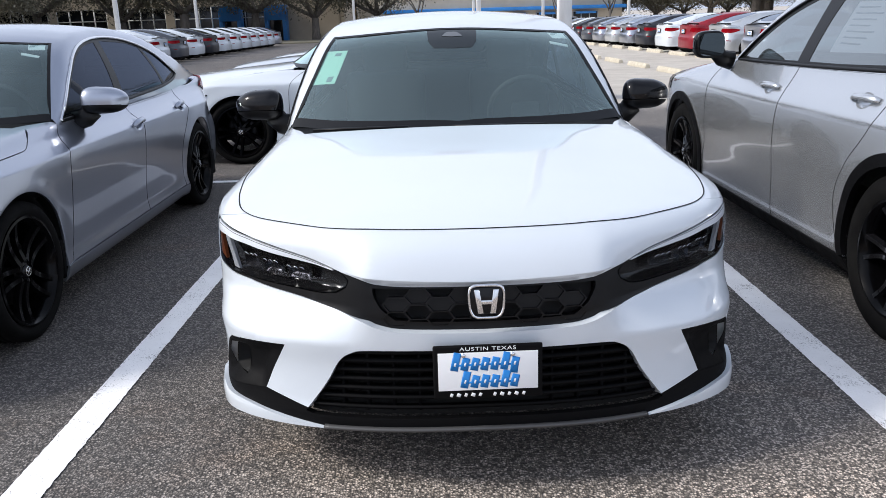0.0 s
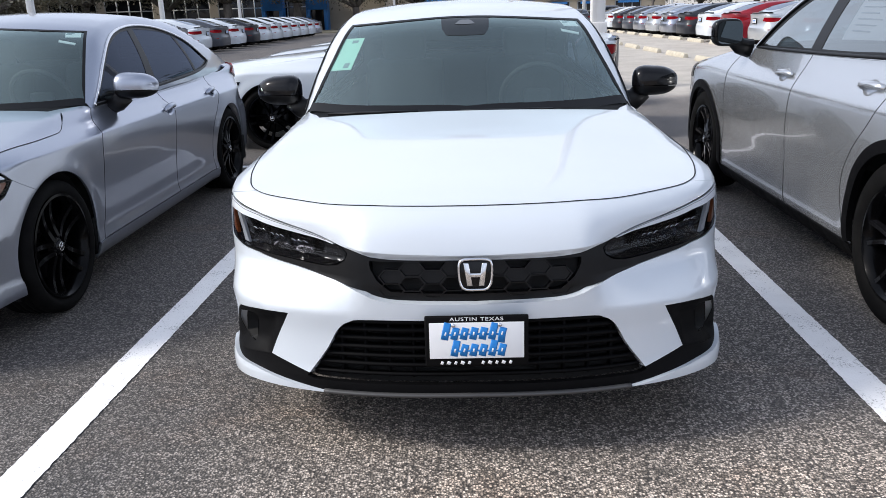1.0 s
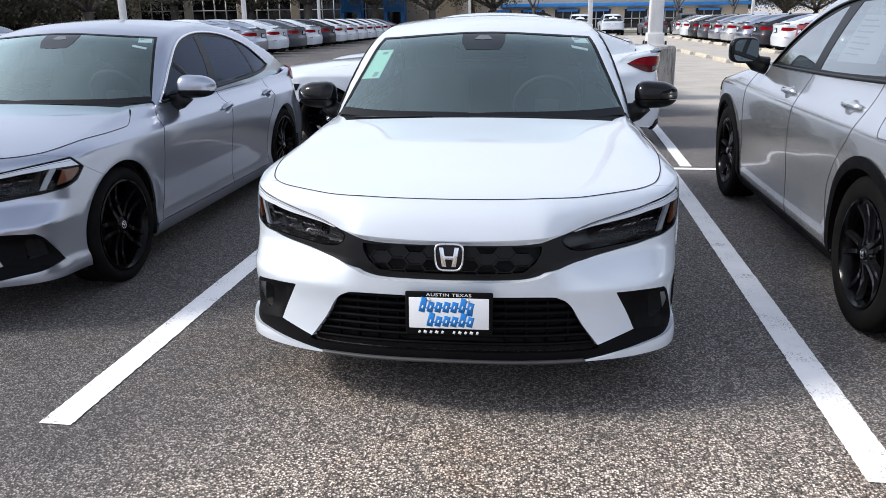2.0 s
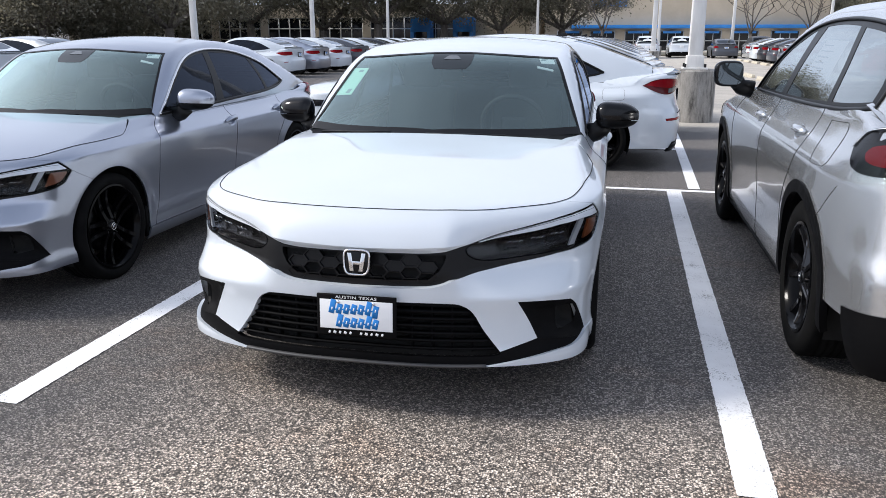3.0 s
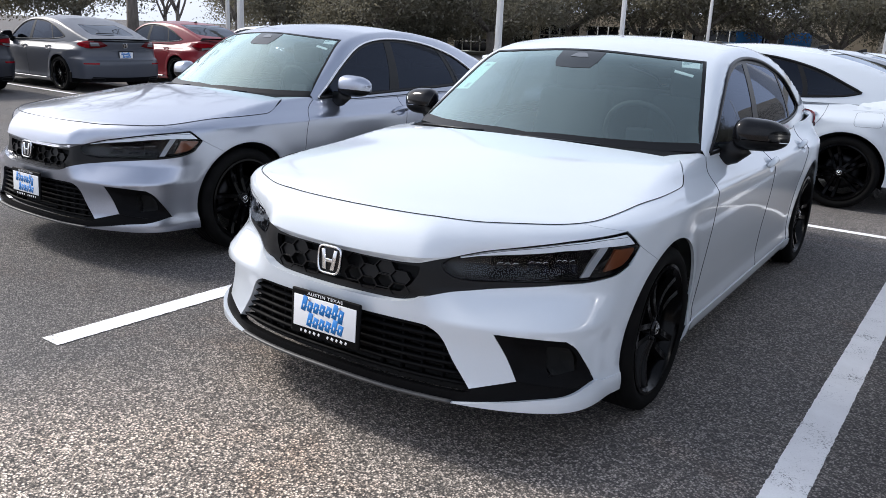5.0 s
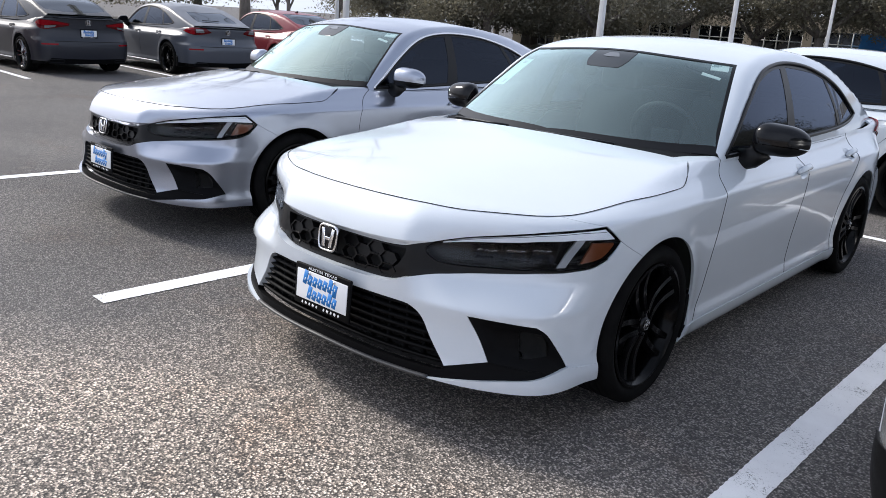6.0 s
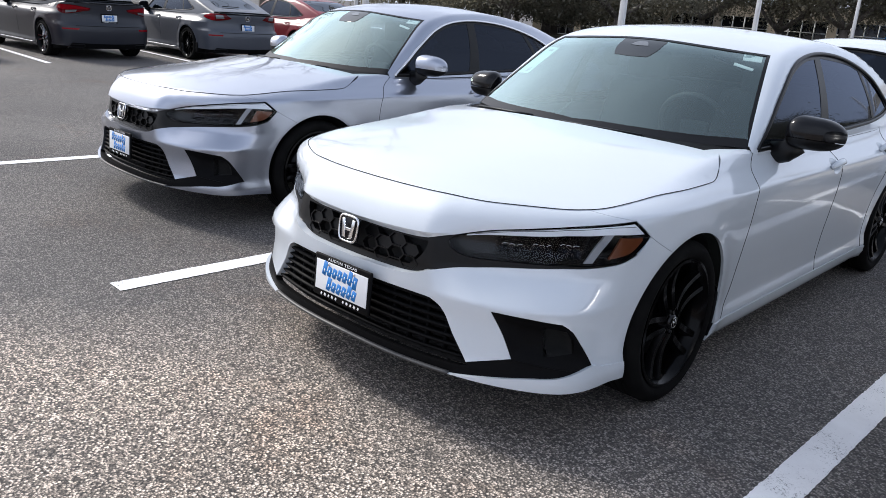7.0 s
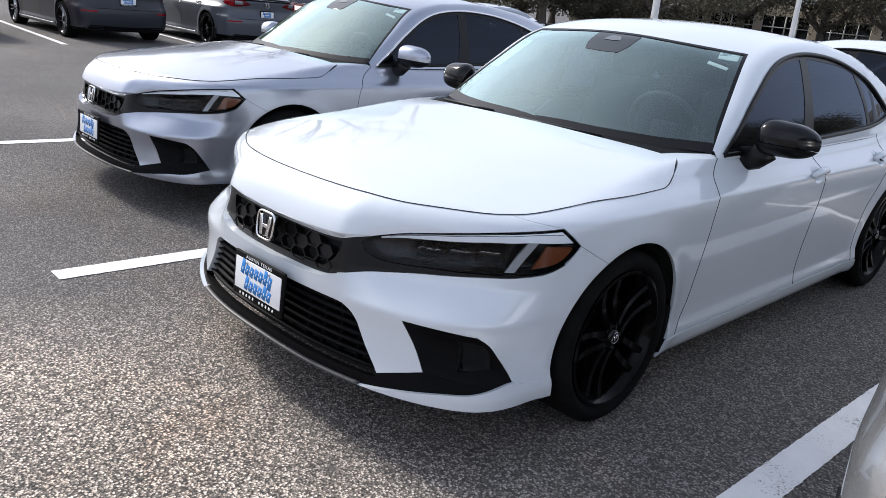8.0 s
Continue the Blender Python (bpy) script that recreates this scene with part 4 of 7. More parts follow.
def tail_details(c, lamp_pts, core_pts, clear_pts, badge_z, plate_z, lip_z, crease_z, wiper=False):
    """What the tail of a parked car shows: lamps, badge, lip, plate, reflectors, lower trim and tail pipes."""
    se = c.s.s[-1]
    wide = lambda pts: [[(se - u, z) for u, z in g] for g in pts]
    back = lambda x, z: c.wall(np.array([se - x]), np.array([z]))[0]
    for sign in (1, -1):
        turn = (lambda a: a) if sign > 0 else flip
        lamp = c.panel("tail_lamp", c.wall, turn(run(*wide(lamp_pts), step=0.03)), M["lamp_smoke"], off=0.008, seam=0, rim=0.02, step=0.04, label="dark red tail lamp with a bright red band")
        c.panel("lamp_core", c.wall, turn(run(*wide(core_pts), step=0.03)), M["lamp_red"], parent=lamp, off=0.012, seam=0, rim=0.01, step=0.04, label="red lamp band")
        c.panel("reversing_lamp", c.wall, turn(run(*wide(clear_pts), step=0.03)), M["lamp_guide"], parent=lamp, off=0.012, seam=0, rim=0.01, label="clear reversing lamp")
        c.panel("rear_reflector", c.wall, turn(run(*wide([[(0.86, 0.555), (0.56, 0.56)], [(0.56, 0.56), (0.57, 0.53)], [(0.57, 0.53), (0.85, 0.53)], [(0.85, 0.53), (0.86, 0.555)]]), step=0.03)), M["lamp_red"], off=0.005, seam=0, rim=0.006, label="red reflector")
        pipe = run(*wide([[(0.72, 0.275), (0.50, 0.275)], [(0.50, 0.275), (0.47, 0.25), (0.50, 0.225)], [(0.50, 0.225), (0.72, 0.225)], [(0.72, 0.225), (0.75, 0.25), (0.72, 0.275)]]), step=0.03)
        q, nn = normals(c.wall, sign * pipe[:, 0], pipe[:, 1])
        put("tail_pipe_trim", sweep(q + nn * 0.008, disc_ring(5, 0.007), up=nn, close=True), M["dark_metal"], c.root, "dull metal tail pipe trim")
    ss = np.linspace(se - 0.62, se + 0.62, 40)
    for name, z, ring, mat, out, label in (("boot_lip", lip_z, [(-0.012, -0.01), (0.008, -0.01), (0.014, 0.022), (0.004, 0.026)], "gloss_black", 0.004, "black lip along the tail"), ("boot_gap", crease_z, disc_ring(4, 0.005), "void", 0.0, "")):
        q, nn = normals(c.wall, ss, np.full(40, z))
        put(name, sweep(q + nn * out, ring, up=nn), M[mat], c.root, label)
    low = run([(se - 0.70, 0.30), (se, 0.285), (se + 0.70, 0.30)], [(se + 0.70, 0.30), (se + 0.78, 0.2)], [(se + 0.78, 0.2), (se - 0.78, 0.2)], [(se - 0.78, 0.2), (se - 0.70, 0.30)], step=0.05)
    c.panel("lower_bumper", c.wall, low, M["plastic"], off=0.006, seam=0, rim=0.02, label="black lower rear bumper")
    p = back(0.0, plate_z)
    plate(c.root, (0, p[1] + 0.004, plate_z), 0, True, True)
    p = back(0.0, badge_z)
    b = emblem(c.root, (0, p[1] + 0.004, badge_z), 0)
    b.matrix_basis = pose(0, p[1] + 0.004, badge_z, 6, 0, 180)
    if wiper:
        q = c.s.roof(np.linspace(-0.02, 0.34, 10), np.linspace(4.13, 4.10, 10))
        put("rear_wiper", sweep(q + [0, 0, 0.016], disc_ring(6, 0.012, 0.008)), M["satin_black"], c.root, "black rear wiper")


HATCH_TAIL = dict(
    lamp_pts=[[(1.10, 0.885), (1.0, 0.93), (0.85, 0.955), (0.50, 0.955)], [(0.50, 0.955), (0.42, 0.91), (0.36, 0.875)], [(0.36, 0.875), (0.55, 0.835), (0.80, 0.825), (1.10, 0.885)]],
    core_pts=[[(1.08, 0.887), (1.0, 0.922), (0.85, 0.945)], [(0.85, 0.945), (0.75, 0.945)], [(0.75, 0.945), (0.73, 0.842)], [(0.73, 0.842), (0.80, 0.835), (1.08, 0.887)]],
    clear_pts=[[(0.71, 0.93), (0.55, 0.93)], [(0.55, 0.93), (0.52, 0.87)], [(0.52, 0.87), (0.70, 0.865)], [(0.70, 0.865), (0.71, 0.93)]],
    badge_z=0.885, plate_z=0.70, lip_z=0.955, crease_z=0.60, wiper=True)
SEDAN_TAIL = dict(
    lamp_pts=[[(1.12, 0.89), (1.0, 0.945), (0.85, 0.965), (0.60, 0.955)], [(0.60, 0.955), (0.34, 0.915)], [(0.34, 0.915), (0.36, 0.875)], [(0.36, 0.875), (0.60, 0.83), (0.80, 0.80), (0.95, 0.82), (1.12, 0.89)]],
    core_pts=[[(1.08, 0.893), (1.0, 0.937), (0.85, 0.957), (0.62, 0.947)], [(0.62, 0.947), (0.37, 0.91)], [(0.37, 0.91), (0.385, 0.89)], [(0.385, 0.89), (0.62, 0.89), (0.80, 0.87), (1.08, 0.893)]],
    clear_pts=[[(0.80, 0.862), (0.58, 0.875)], [(0.58, 0.875), (0.60, 0.842)], [(0.60, 0.842), (0.80, 0.815)], [(0.80, 0.815), (0.80, 0.862)]],
    badge_z=0.935, plate_z=0.745, lip_z=1.005, crease_z=0.60)


def front_of_hatch(c):
    """Bumper, nose, wings, bonnet, lamps and grilles of the hatchback."""
    S, st = c.s, c.step
    f_ax = S.axles[0]
    seam_top = lift(S, hood_edge()[:7])
    tip, cap = (1.222, 0.716), HL_TOP[-1]
    se = [(1.222, 0.716), (1.29, 0.678), (c.sy(0.74), 0.322 + math.sqrt(ARCH**2 - (f_ax - 0.74) ** 2))]
    a0 = math.degrees(math.asin((se[-1][1] - S.radius) / ARCH))
    down = [(c.sy(y), z) for y, z in c.arc(f_ax, ARCH, a0, math.degrees(math.asin((0.262 - S.radius) / ARCH)), 14)]
    vent_in = [(0.70, 0.312), (0.665, 0.385), (0.615, 0.466)]
    vent_top = [(0.615, 0.466), (0.74, 0.459), (0.86, 0.446)]
    vent_out = [(0.86, 0.446), (0.905, 0.418), (0.95, 0.365), (0.985, 0.32), (1.005, 0.290)]
    half = run(GRILLE_TOP, [(0.545, 0.272), (0.62, 0.292), (0.70, 0.312)], vent_in, vent_top, vent_out, [(1.005, 0.290), (1.04, 0.272), down[-1]], down[::-1], se[::-1], [tip, (1.197, 0.690), BAND_LOW[0]], BAND_LOW, step=0.02)
    half[np.abs(half[:, 0]) < 1e-4, 0] = 0
    c.panel("front_bumper", c.wall, both(half), tall=1.5, seam=0.001, rim=0.03)
    nose = run(LIP, HL_TOP, [cap, seam_top[-1]], seam_top[::-1], step=0.02)
    c.panel("nose_panel", c.wall, both(nose), tall=3.5, seam=0.0005, rim=0.012)
    # the nose turns under along a crease, down to the recessed grille
    crease, edge = curve(LIP), curve(BAND_TOP)

    def tucked(s_, z_):
        a = np.abs(s_)
        span = np.maximum(crease(np.minimum(a, 0.44)) - edge(np.minimum(a, 0.44)), 1e-3)
        return np.clip((crease(np.minimum(a, 0.44)) - z_) / span, 0, 1) * 0.030 * (1 - ramp(a, 0.32, 0.44))

    def sunk(s_, z_):
        p_, n_ = normals(c.wall, np.asarray(s_, float), np.asarray(z_, float))
        return p_ - n_ * tucked(s_, z_)[:, None]

    c.panel("nose_lip", sunk, both(run(LIP, BAND_TOP[::-1], step=0.02)), seam=0.0, rim=0.01, step=0.012)

    def dished(s_, z_):
        p_, n_ = normals(c.wall, np.asarray(s_, float), np.asarray(z_, float))
        return p_ - n_ * (0.003 + 0.026 * (1 - ramp(np.abs(s_), 0.335, 0.43)))[:, None]

    hood = run(hood_edge(), [(0.742, 1.348), (0.6, 1.335), (0.35, 1.303), (0, 1.288)], step=0.025)
    c.panel("bonnet", S.hood, both(hood), seam=0.0018, rim=0.02)
    # black tube along the shut line, painting in the shade of the gap
    p = S.hood(*np.array(run(hood_edge()[:-1], step=0.02)).T)
    for sgn in (1, -1):
        put("bonnet_gap", sweep(p * [sgn, 1, 1] + [0, 0, 0.0012], disc_ring(4, 0.0021, 0.0014)), M["void"], c.root)
    # wings
    upper = lift(S, hood_edge()[6:])
    up = [(c.sy(y), z) for y, z in CUT0]
    arc = [(c.sy(y), z) for y, z in c.arc(f_ax, ARCH, a0, 180 - math.degrees(math.asin((0.235 - S.radius) / ARCH)), 26)]
    wing = run([cap, tip], se, arc, [arc[-1], up[0]], up, [up[-1], upper[-1]], upper[::-1], [seam_top[-1], cap], step=0.02)
    c.panel("front_wing", c.wall, wing, tall=2.0, seam=0.0005, rim=0.012)
    c.panel("front_wing", c.wall, flip(wing), tall=2.0, seam=0.0005, rim=0.012)
    # cowl at the foot of the windscreen
    cowl = run([(0, 1.255), (0.35, 1.268), (0.6, 1.298), (0.735, 1.322)], [(0.735, 1.322), (0.775, 1.50), (0.775, 1.62)], [(0.775, 1.62), (0.6, 1.50), (0.3, 1.40), (0, 1.37)], step=0.04)
    c.panel("cowl", S.hood, both(cowl), M["plastic"], off=-0.012, seam=0, rim=0, label="black plastic cowl under the windscreen")
    for sgn in (1, -1):
        corner_lp = run([(0.66, 1.318), (0.742, 1.326)], [(0.742, 1.326), (0.785, 1.45), (0.80, 1.62)], [(0.80, 1.62), (0.768, 1.60), (0.735, 1.50), (0.69, 1.42), (0.66, 1.318)], step=0.03)
        c.panel("wing_corner", S.hood, corner_lp * [sgn, 1], off=-0.004, seam=0, rim=0.01)
    # black band between the headlamps
    band = run(BAND_TOP, [(0.44, 0.6849), (0.413, 0.664)], [(0.413, 0.664), (0.422, 0.640), (0.455, 0.621)], [(0.455, 0.621), (0.52, 0.6115), (0.65, 0.615), (0.80, 0.6185), (0.93, 0.6215), (1.05, 0.631), (1.10, 0.640), (1.165, 0.662)], [(1.165, 0.662), (1.165, 0.657)], BAND_LOW, step=0.02)
    mesh_hole = run([(0, 0.646), (0.15, 0.647), (0.26, 0.648), (0.335, 0.650)], [(0.335, 0.650), (0.337, 0.636), (0.31, 0.590)], [(0.31, 0.590), (0.265, 0.550)], [(0.265, 0.550), (0.15, 0.545), (0, 0.542)], step=0.02)
    grille = c.panel("upper_grille", dished, both(band), M["satin_black"], holes=[both(mesh_hole)], seam=0.0005, rim=0.02, tall=1.5, step=0.025, label="black grille band between the headlamps")
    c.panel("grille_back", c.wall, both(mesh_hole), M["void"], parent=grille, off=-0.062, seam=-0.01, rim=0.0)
    # honeycomb
    w, h = 0.042, 0.0225
    o = [(-1, 0), (-0.55, 1), (0.55, 1), (1, 0), (0.55, -1), (-0.55, -1)]
    verts = [(a * w * k, d, b * h * k) for d in (0.0, 0.022) for k in (1.0, 0.88) for a, b in o]
    faces = []
    for i in range(6):
        j = (i + 1) % 6
        faces += [(i, j, 6 + j, 6 + i), (6 + i, 6 + j, 18 + j, 18 + i), (12 + i, 12 + j, j, i)]
    cell = mesh_of("grille_cell", (verts, faces, None), M["satin_black"])
    cell.shade_flat()
    lid = mesh_of("grille_cell_plate", ([(a * w * 0.86, 0.008, b * h * 0.86) for a, b in o], [(0, 1, 2, 3, 4, 5)], None), M["satin_black"])
    hole = both(mesh_hole)
    for r in range(-1, 6):
        for k in range(-8, 9):
            s = k * w * 1.56 * 1.0
            z = 0.556 + r * h * 2.04 + (h * 1.02 if k % 2 else 0)
            if abs(s) < 0.055 or not inside(shrink(hole, 0.004), np.array([[s, z]]))[0]:
                continue
            p, nn = normals(c.wall, np.array([s]), np.array([z]))
            m = Matrix.Translation(p[0] - nn[0] * 0.027) @ Vector(-nn[0]).to_track_quat("Y", "Z").to_matrix().to_4x4()
            for me in [cell] + ([lid] if z > 0.592 else []):
                ob = new(me.name.split(".")[0], me)
                ob.parent = grille
                ob.matrix_basis = m
    emblem(c.root, (0, 0.017, 0.620), -8)
    # lower grille
    low = run(GRILLE_TOP, [(0.545, 0.272), (0.53, 0.258), (0.3, 0.256), (0, 0.256)], step=0.02)
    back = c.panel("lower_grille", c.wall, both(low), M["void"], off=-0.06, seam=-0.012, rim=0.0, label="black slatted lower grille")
    for i, z in enumerate(np.linspace(0.285, 0.452, 7)):
        e = float(np.interp(-z, [-0.465, -0.455, -0.425, -0.357, -0.272], [0.345, 0.40, 0.44, 0.481, 0.545])) - 0.004
        ss = np.linspace(-e, e, 40)
        p, nn = normals(c.wall, ss, np.full(40, z))
        put("grille_slat", sweep(p - nn * 0.026, [(-0.004, -0.02), (0.004, -0.02), (0.006, 0.012), (-0.003, 0.018)], up=nn), M["plastic"], back)
    for s in (-0.44, -0.36, -0.28, -0.2, 0.2, 0.28, 0.36, 0.44):
        zs = np.linspace(0.275, 0.45 if abs(s) < 0.4 else 0.41, 6)
        p, nn = normals(c.wall, np.full(6, s), zs)
        put("grille_rib", sweep(p - nn * 0.04, [(-0.004, -0.012), (0.004, -0.012), (0.004, 0.012), (-0.004, 0.012)], up=nn), M["plastic"], back)
    # splitter and side vents
    split = run([(0, 0.221), (0.35, 0.220), (0.50, 0.221), (0.73, 0.250), (0.87, 0.258), (1.0, 0.284)], [(1.0, 0.284), (1.005, 0.290)], [(1.005, 0.290), (0.93, 0.280), (0.82, 0.295), (0.70, 0.312)], [(0.70, 0.312), (0.62, 0.292), (0.545, 0.272)], [(0.545, 0.272), (0.53, 0.258), (0.3, 0.256), (0, 0.256)], step=0.02)
    c.panel("splitter", c.wall, both(split), M["plastic"], tall=1.5, off=0.0, seam=0.0005, rim=0.03, label="black plastic front splitter")
    def proud(s_, z_):
        p_, n_ = normals(c.wall, np.asarray(s_, float), np.asarray(z_, float))
        return p_ + n_ * (0.015 - 0.013 * ramp(np.abs(s_), 0.92, 1.14))[:, None]

    ss = np.linspace(-0.49, 0.49, 60)
    p, nn = normals(c.wall, ss, np.full(60, 0.2215))
    # the light that this edge catches is put into a lighter grey
    put("splitter_lip", sweep(p + nn * 0.004, [(-0.006, -0.010), (0.005, -0.010), (0.005, 0.007), (-0.001, 0.011), (-0.006, 0.009)], up=nn), M["dull_edge"], c.root, "lower edge of the splitter, in grey for the light it catches")
    for sgn in (1, -1):
        vent = run([(0.70, 0.312), (0.665, 0.385), (0.615, 0.466)], vent_top, vent_out, [(1.005, 0.290), (0.93, 0.280), (0.82, 0.295), (0.70, 0.312)], step=0.02)
        pocket = run([(0.80, 0.425), (0.885, 0.418)], [(0.885, 0.418), (0.92, 0.38), (0.93, 0.33)], [(0.93, 0.33), (0.81, 0.325)], [(0.81, 0.325), (0.80, 0.425)], step=0.02)
        f = (lambda a: a) if sgn > 0 else flip
        v = c.panel("side_vent", c.wall, f(vent), M["plastic"], holes=[f(pocket)], off=0.0, bowl=0.028, lip=0.05, seam=0.0005, rim=0.0, step=0.02, label="black plastic corner vent")
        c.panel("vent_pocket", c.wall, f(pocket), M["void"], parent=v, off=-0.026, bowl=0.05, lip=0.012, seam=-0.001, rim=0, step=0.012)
        blade = run([(0.49, 0.222), (0.73, 0.254), (0.87, 0.263), (1.0, 0.288), (1.05, 0.276), (down[-1][0], 0.266)], [(down[-1][0], 0.264), (down[-1][0] + 0.01, 0.2)], [(down[-1][0] + 0.01, 0.2), (1.0, 0.208), (0.89, 0.210), (0.70, 0.218), (0.49, 0.222)], step=0.02)
        c.panel("bumper_blade", proud, f(blade), tall=2.0, seam=0.0005, rim=0.03)
        # headlamp
        lamp = run(HL_TOP, [cap, tip], [tip, (1.20, 0.690), HL_BOTTOM[0]], HL_BOTTOM, [(0.455, 0.622), (0.422, 0.641), (0.413, 0.664)], [(0.413, 0.664), (0.44, 0.6849)], step=0.02)
        lens = c.panel("headlamp", c.wall, f(lamp), M["lamp_glass"], off=0.001, seam=0.002, rim=0.004, tall=2.0, step=0.025, label="dark headlamp with a bright upper strip and amber marker")
        c.panel("lamp_housing", c.wall, f(lamp), M["gloss_black"], parent=lens, off=-0.003, bowl=0.05, lip=0.008, seam=0.0015, rim=0, step=0.012, tall=1.5)
        top_edge = [(0.47, 0.6870), (0.58, 0.7100), (0.68, 0.7240), (0.78, 0.7365), (0.88, 0.7460), (0.98, 0.7555), (1.07, 0.7620), (1.145, 0.7660)]
        low_edge = [(1.190, 0.7280), (1.06, 0.7330), (0.975, 0.7290), (0.86, 0.7215), (0.725, 0.7100), (0.56, 0.6960), (0.47, 0.6840)]
        strip = run(top_edge, [top_edge[-1], low_edge[0]], low_edge, [low_edge[-1], top_edge[0]], step=0.02)
        c.panel("lamp_strip", c.wall, f(strip), M["lamp_white"], parent=lens, off=-0.003, seam=0, rim=0.012, step=0.012, tall=1.5, label="clear daytime strip")
        lens.visible_shadow = False
        mid = [(0.50, 0.6930), (0.64, 0.7170), (0.80, 0.7350), (0.95, 0.7480), (1.06, 0.7570), (1.15, 0.7560)]
        q, nn = c.along(c.wall, [(a * sgn, b) for a, b in mid], -0.0025)
        put("strip_groove", sweep(q, disc_ring(4, 0.0009, 0.0006), up=nn), M["dark_metal"], lens)
        bar = run([(1.040, 0.738), (1.072, 0.738)], [(1.072, 0.738), (0.995, 0.634)], [(0.995, 0.634), (0.960, 0.632)], [(0.960, 0.632), (1.040, 0.738)], step=0.02)
        c.panel("lamp_bar", c.wall, f(bar), M["lamp_bar"], parent=lens, off=-0.012, seam=0, rim=0.01, label="clear light guide")
        amber = run([(1.094, 0.720), (1.190, 0.714)], [(1.190, 0.714), (1.190, 0.704), (1.168, 0.684)], [(1.168, 0.684), (1.135, 0.664), (1.052, 0.648)], [(1.052, 0.648), (1.094, 0.720)], step=0.02)
        c.panel("lamp_marker", c.wall, f(amber), M["lamp_amber"], parent=lens, off=-0.008, seam=0, rim=0.01, label="amber side marker")
        for s0, s1 in ((0.58, 0.69), (0.705, 0.82), (0.835, 0.96)):
            up = 0.686 + 0.085 * (s0 - 0.58)
            cell = run([(s0, up), (s1 + 0.01, up + 0.010)], [(s1 + 0.01, up + 0.010), (s1 - 0.008, 0.642)], [(s1 - 0.008, 0.642), (s0 - 0.01, 0.639)], [(s0 - 0.01, 0.639), (s0, up)], step=0.02)
            c.panel("lamp_reflector", c.wall, f(cell), M["lamp_facets"], parent=lens, off=-0.03, bowl=0.012, lip=0.02, seam=0.001, rim=0, step=0.012, label="dark faceted reflector")
            for k in range(3):
                u = s0 + 0.02 + 0.03 * k
                zc = 0.668 + 0.05 * (s0 - 0.58)
                q, nn = c.along(c.wall, [(a * sgn, b) for a, b in ((u, zc), (u + 0.012, zc + 0.005), (u + 0.024, zc + 0.004 - 0.004 * (k % 2)))], -0.018, 0.006)
                put("lamp_glint", sweep(q, disc_ring(4, 0.0014), up=nn), M["chrome"], lens)


CUT0 = [(1.335, 0.235), (1.40, 0.36), (1.415, 0.55), (1.425, 0.72), (1.455, 0.80), (1.53, 0.865), (1.60, 0.905)]
CUT1 = [(2.47, 0.235), (2.47, 0.5), (2.49, 0.75), (2.50, 0.916)]
CUT2 = [(3.235, 0.235), (3.215, 0.4), (3.25, 0.56), (3.36, 0.70), (3.43, 0.80), (3.46, 0.928)]
DLO_LOW = [(1.645, 0.915), (2.16, 0.925), (2.66, 0.94), (3.2, 0.957), (3.55, 0.985), (3.70, 1.02)]
DLO_TOP = [(3.70, 1.02), (3.58, 1.08), (3.3, 1.205), (2.95, 1.29), (2.6, 1.318), (2.32, 1.298), (2.12, 1.24), (1.925, 1.125), (1.765, 1.005), (1.645, 0.915)]
PANES = [
    [[(1.70, 0.935), (2.1, 0.94), (2.415, 0.946)], [(2.415, 0.946), (2.455, 1.1), (2.475, 1.292)], [(2.475, 1.292), (2.33, 1.278), (2.14, 1.222), (1.95, 1.112), (1.80, 1.005), (1.70, 0.935)]],
    [[(2.535, 0.95), (2.9, 0.96), (3.28, 0.975)], [(3.28, 0.975), (3.235, 1.08), (3.13, 1.235)], [(3.13, 1.235), (2.95, 1.27), (2.6, 1.296), (2.555, 1.296)], [(2.555, 1.296), (2.55, 1.1), (2.535, 0.95)]],
    [[(3.325, 0.98), (3.5, 0.997), (3.64, 1.022)], [(3.64, 1.022), (3.5, 1.11), (3.3, 1.19), (3.18, 1.22)], [(3.18, 1.22), (3.27, 1.09), (3.325, 0.98)]],
]
WINDSCREEN = [[(0, 1.318), (0.3, 1.365), (0.55, 1.455), (0.76, 1.58)], [(0.76, 1.58), (0.674, 1.83), (0.588, 2.088)], [(0.588, 2.088), (0.45, 2.03), (0.25, 1.985), (0, 1.972)]]
HATCH_PANE = [[(0, 3.62), (0.25, 3.60), (0.40, 3.57)], [(0.40, 3.57), (0.45, 3.9), (0.45, 4.12)], [(0.45, 4.12), (0.25, 4.17), (0, 4.19)]]


GRIPS = ((2.42, 0.796), (3.29, 0.812))


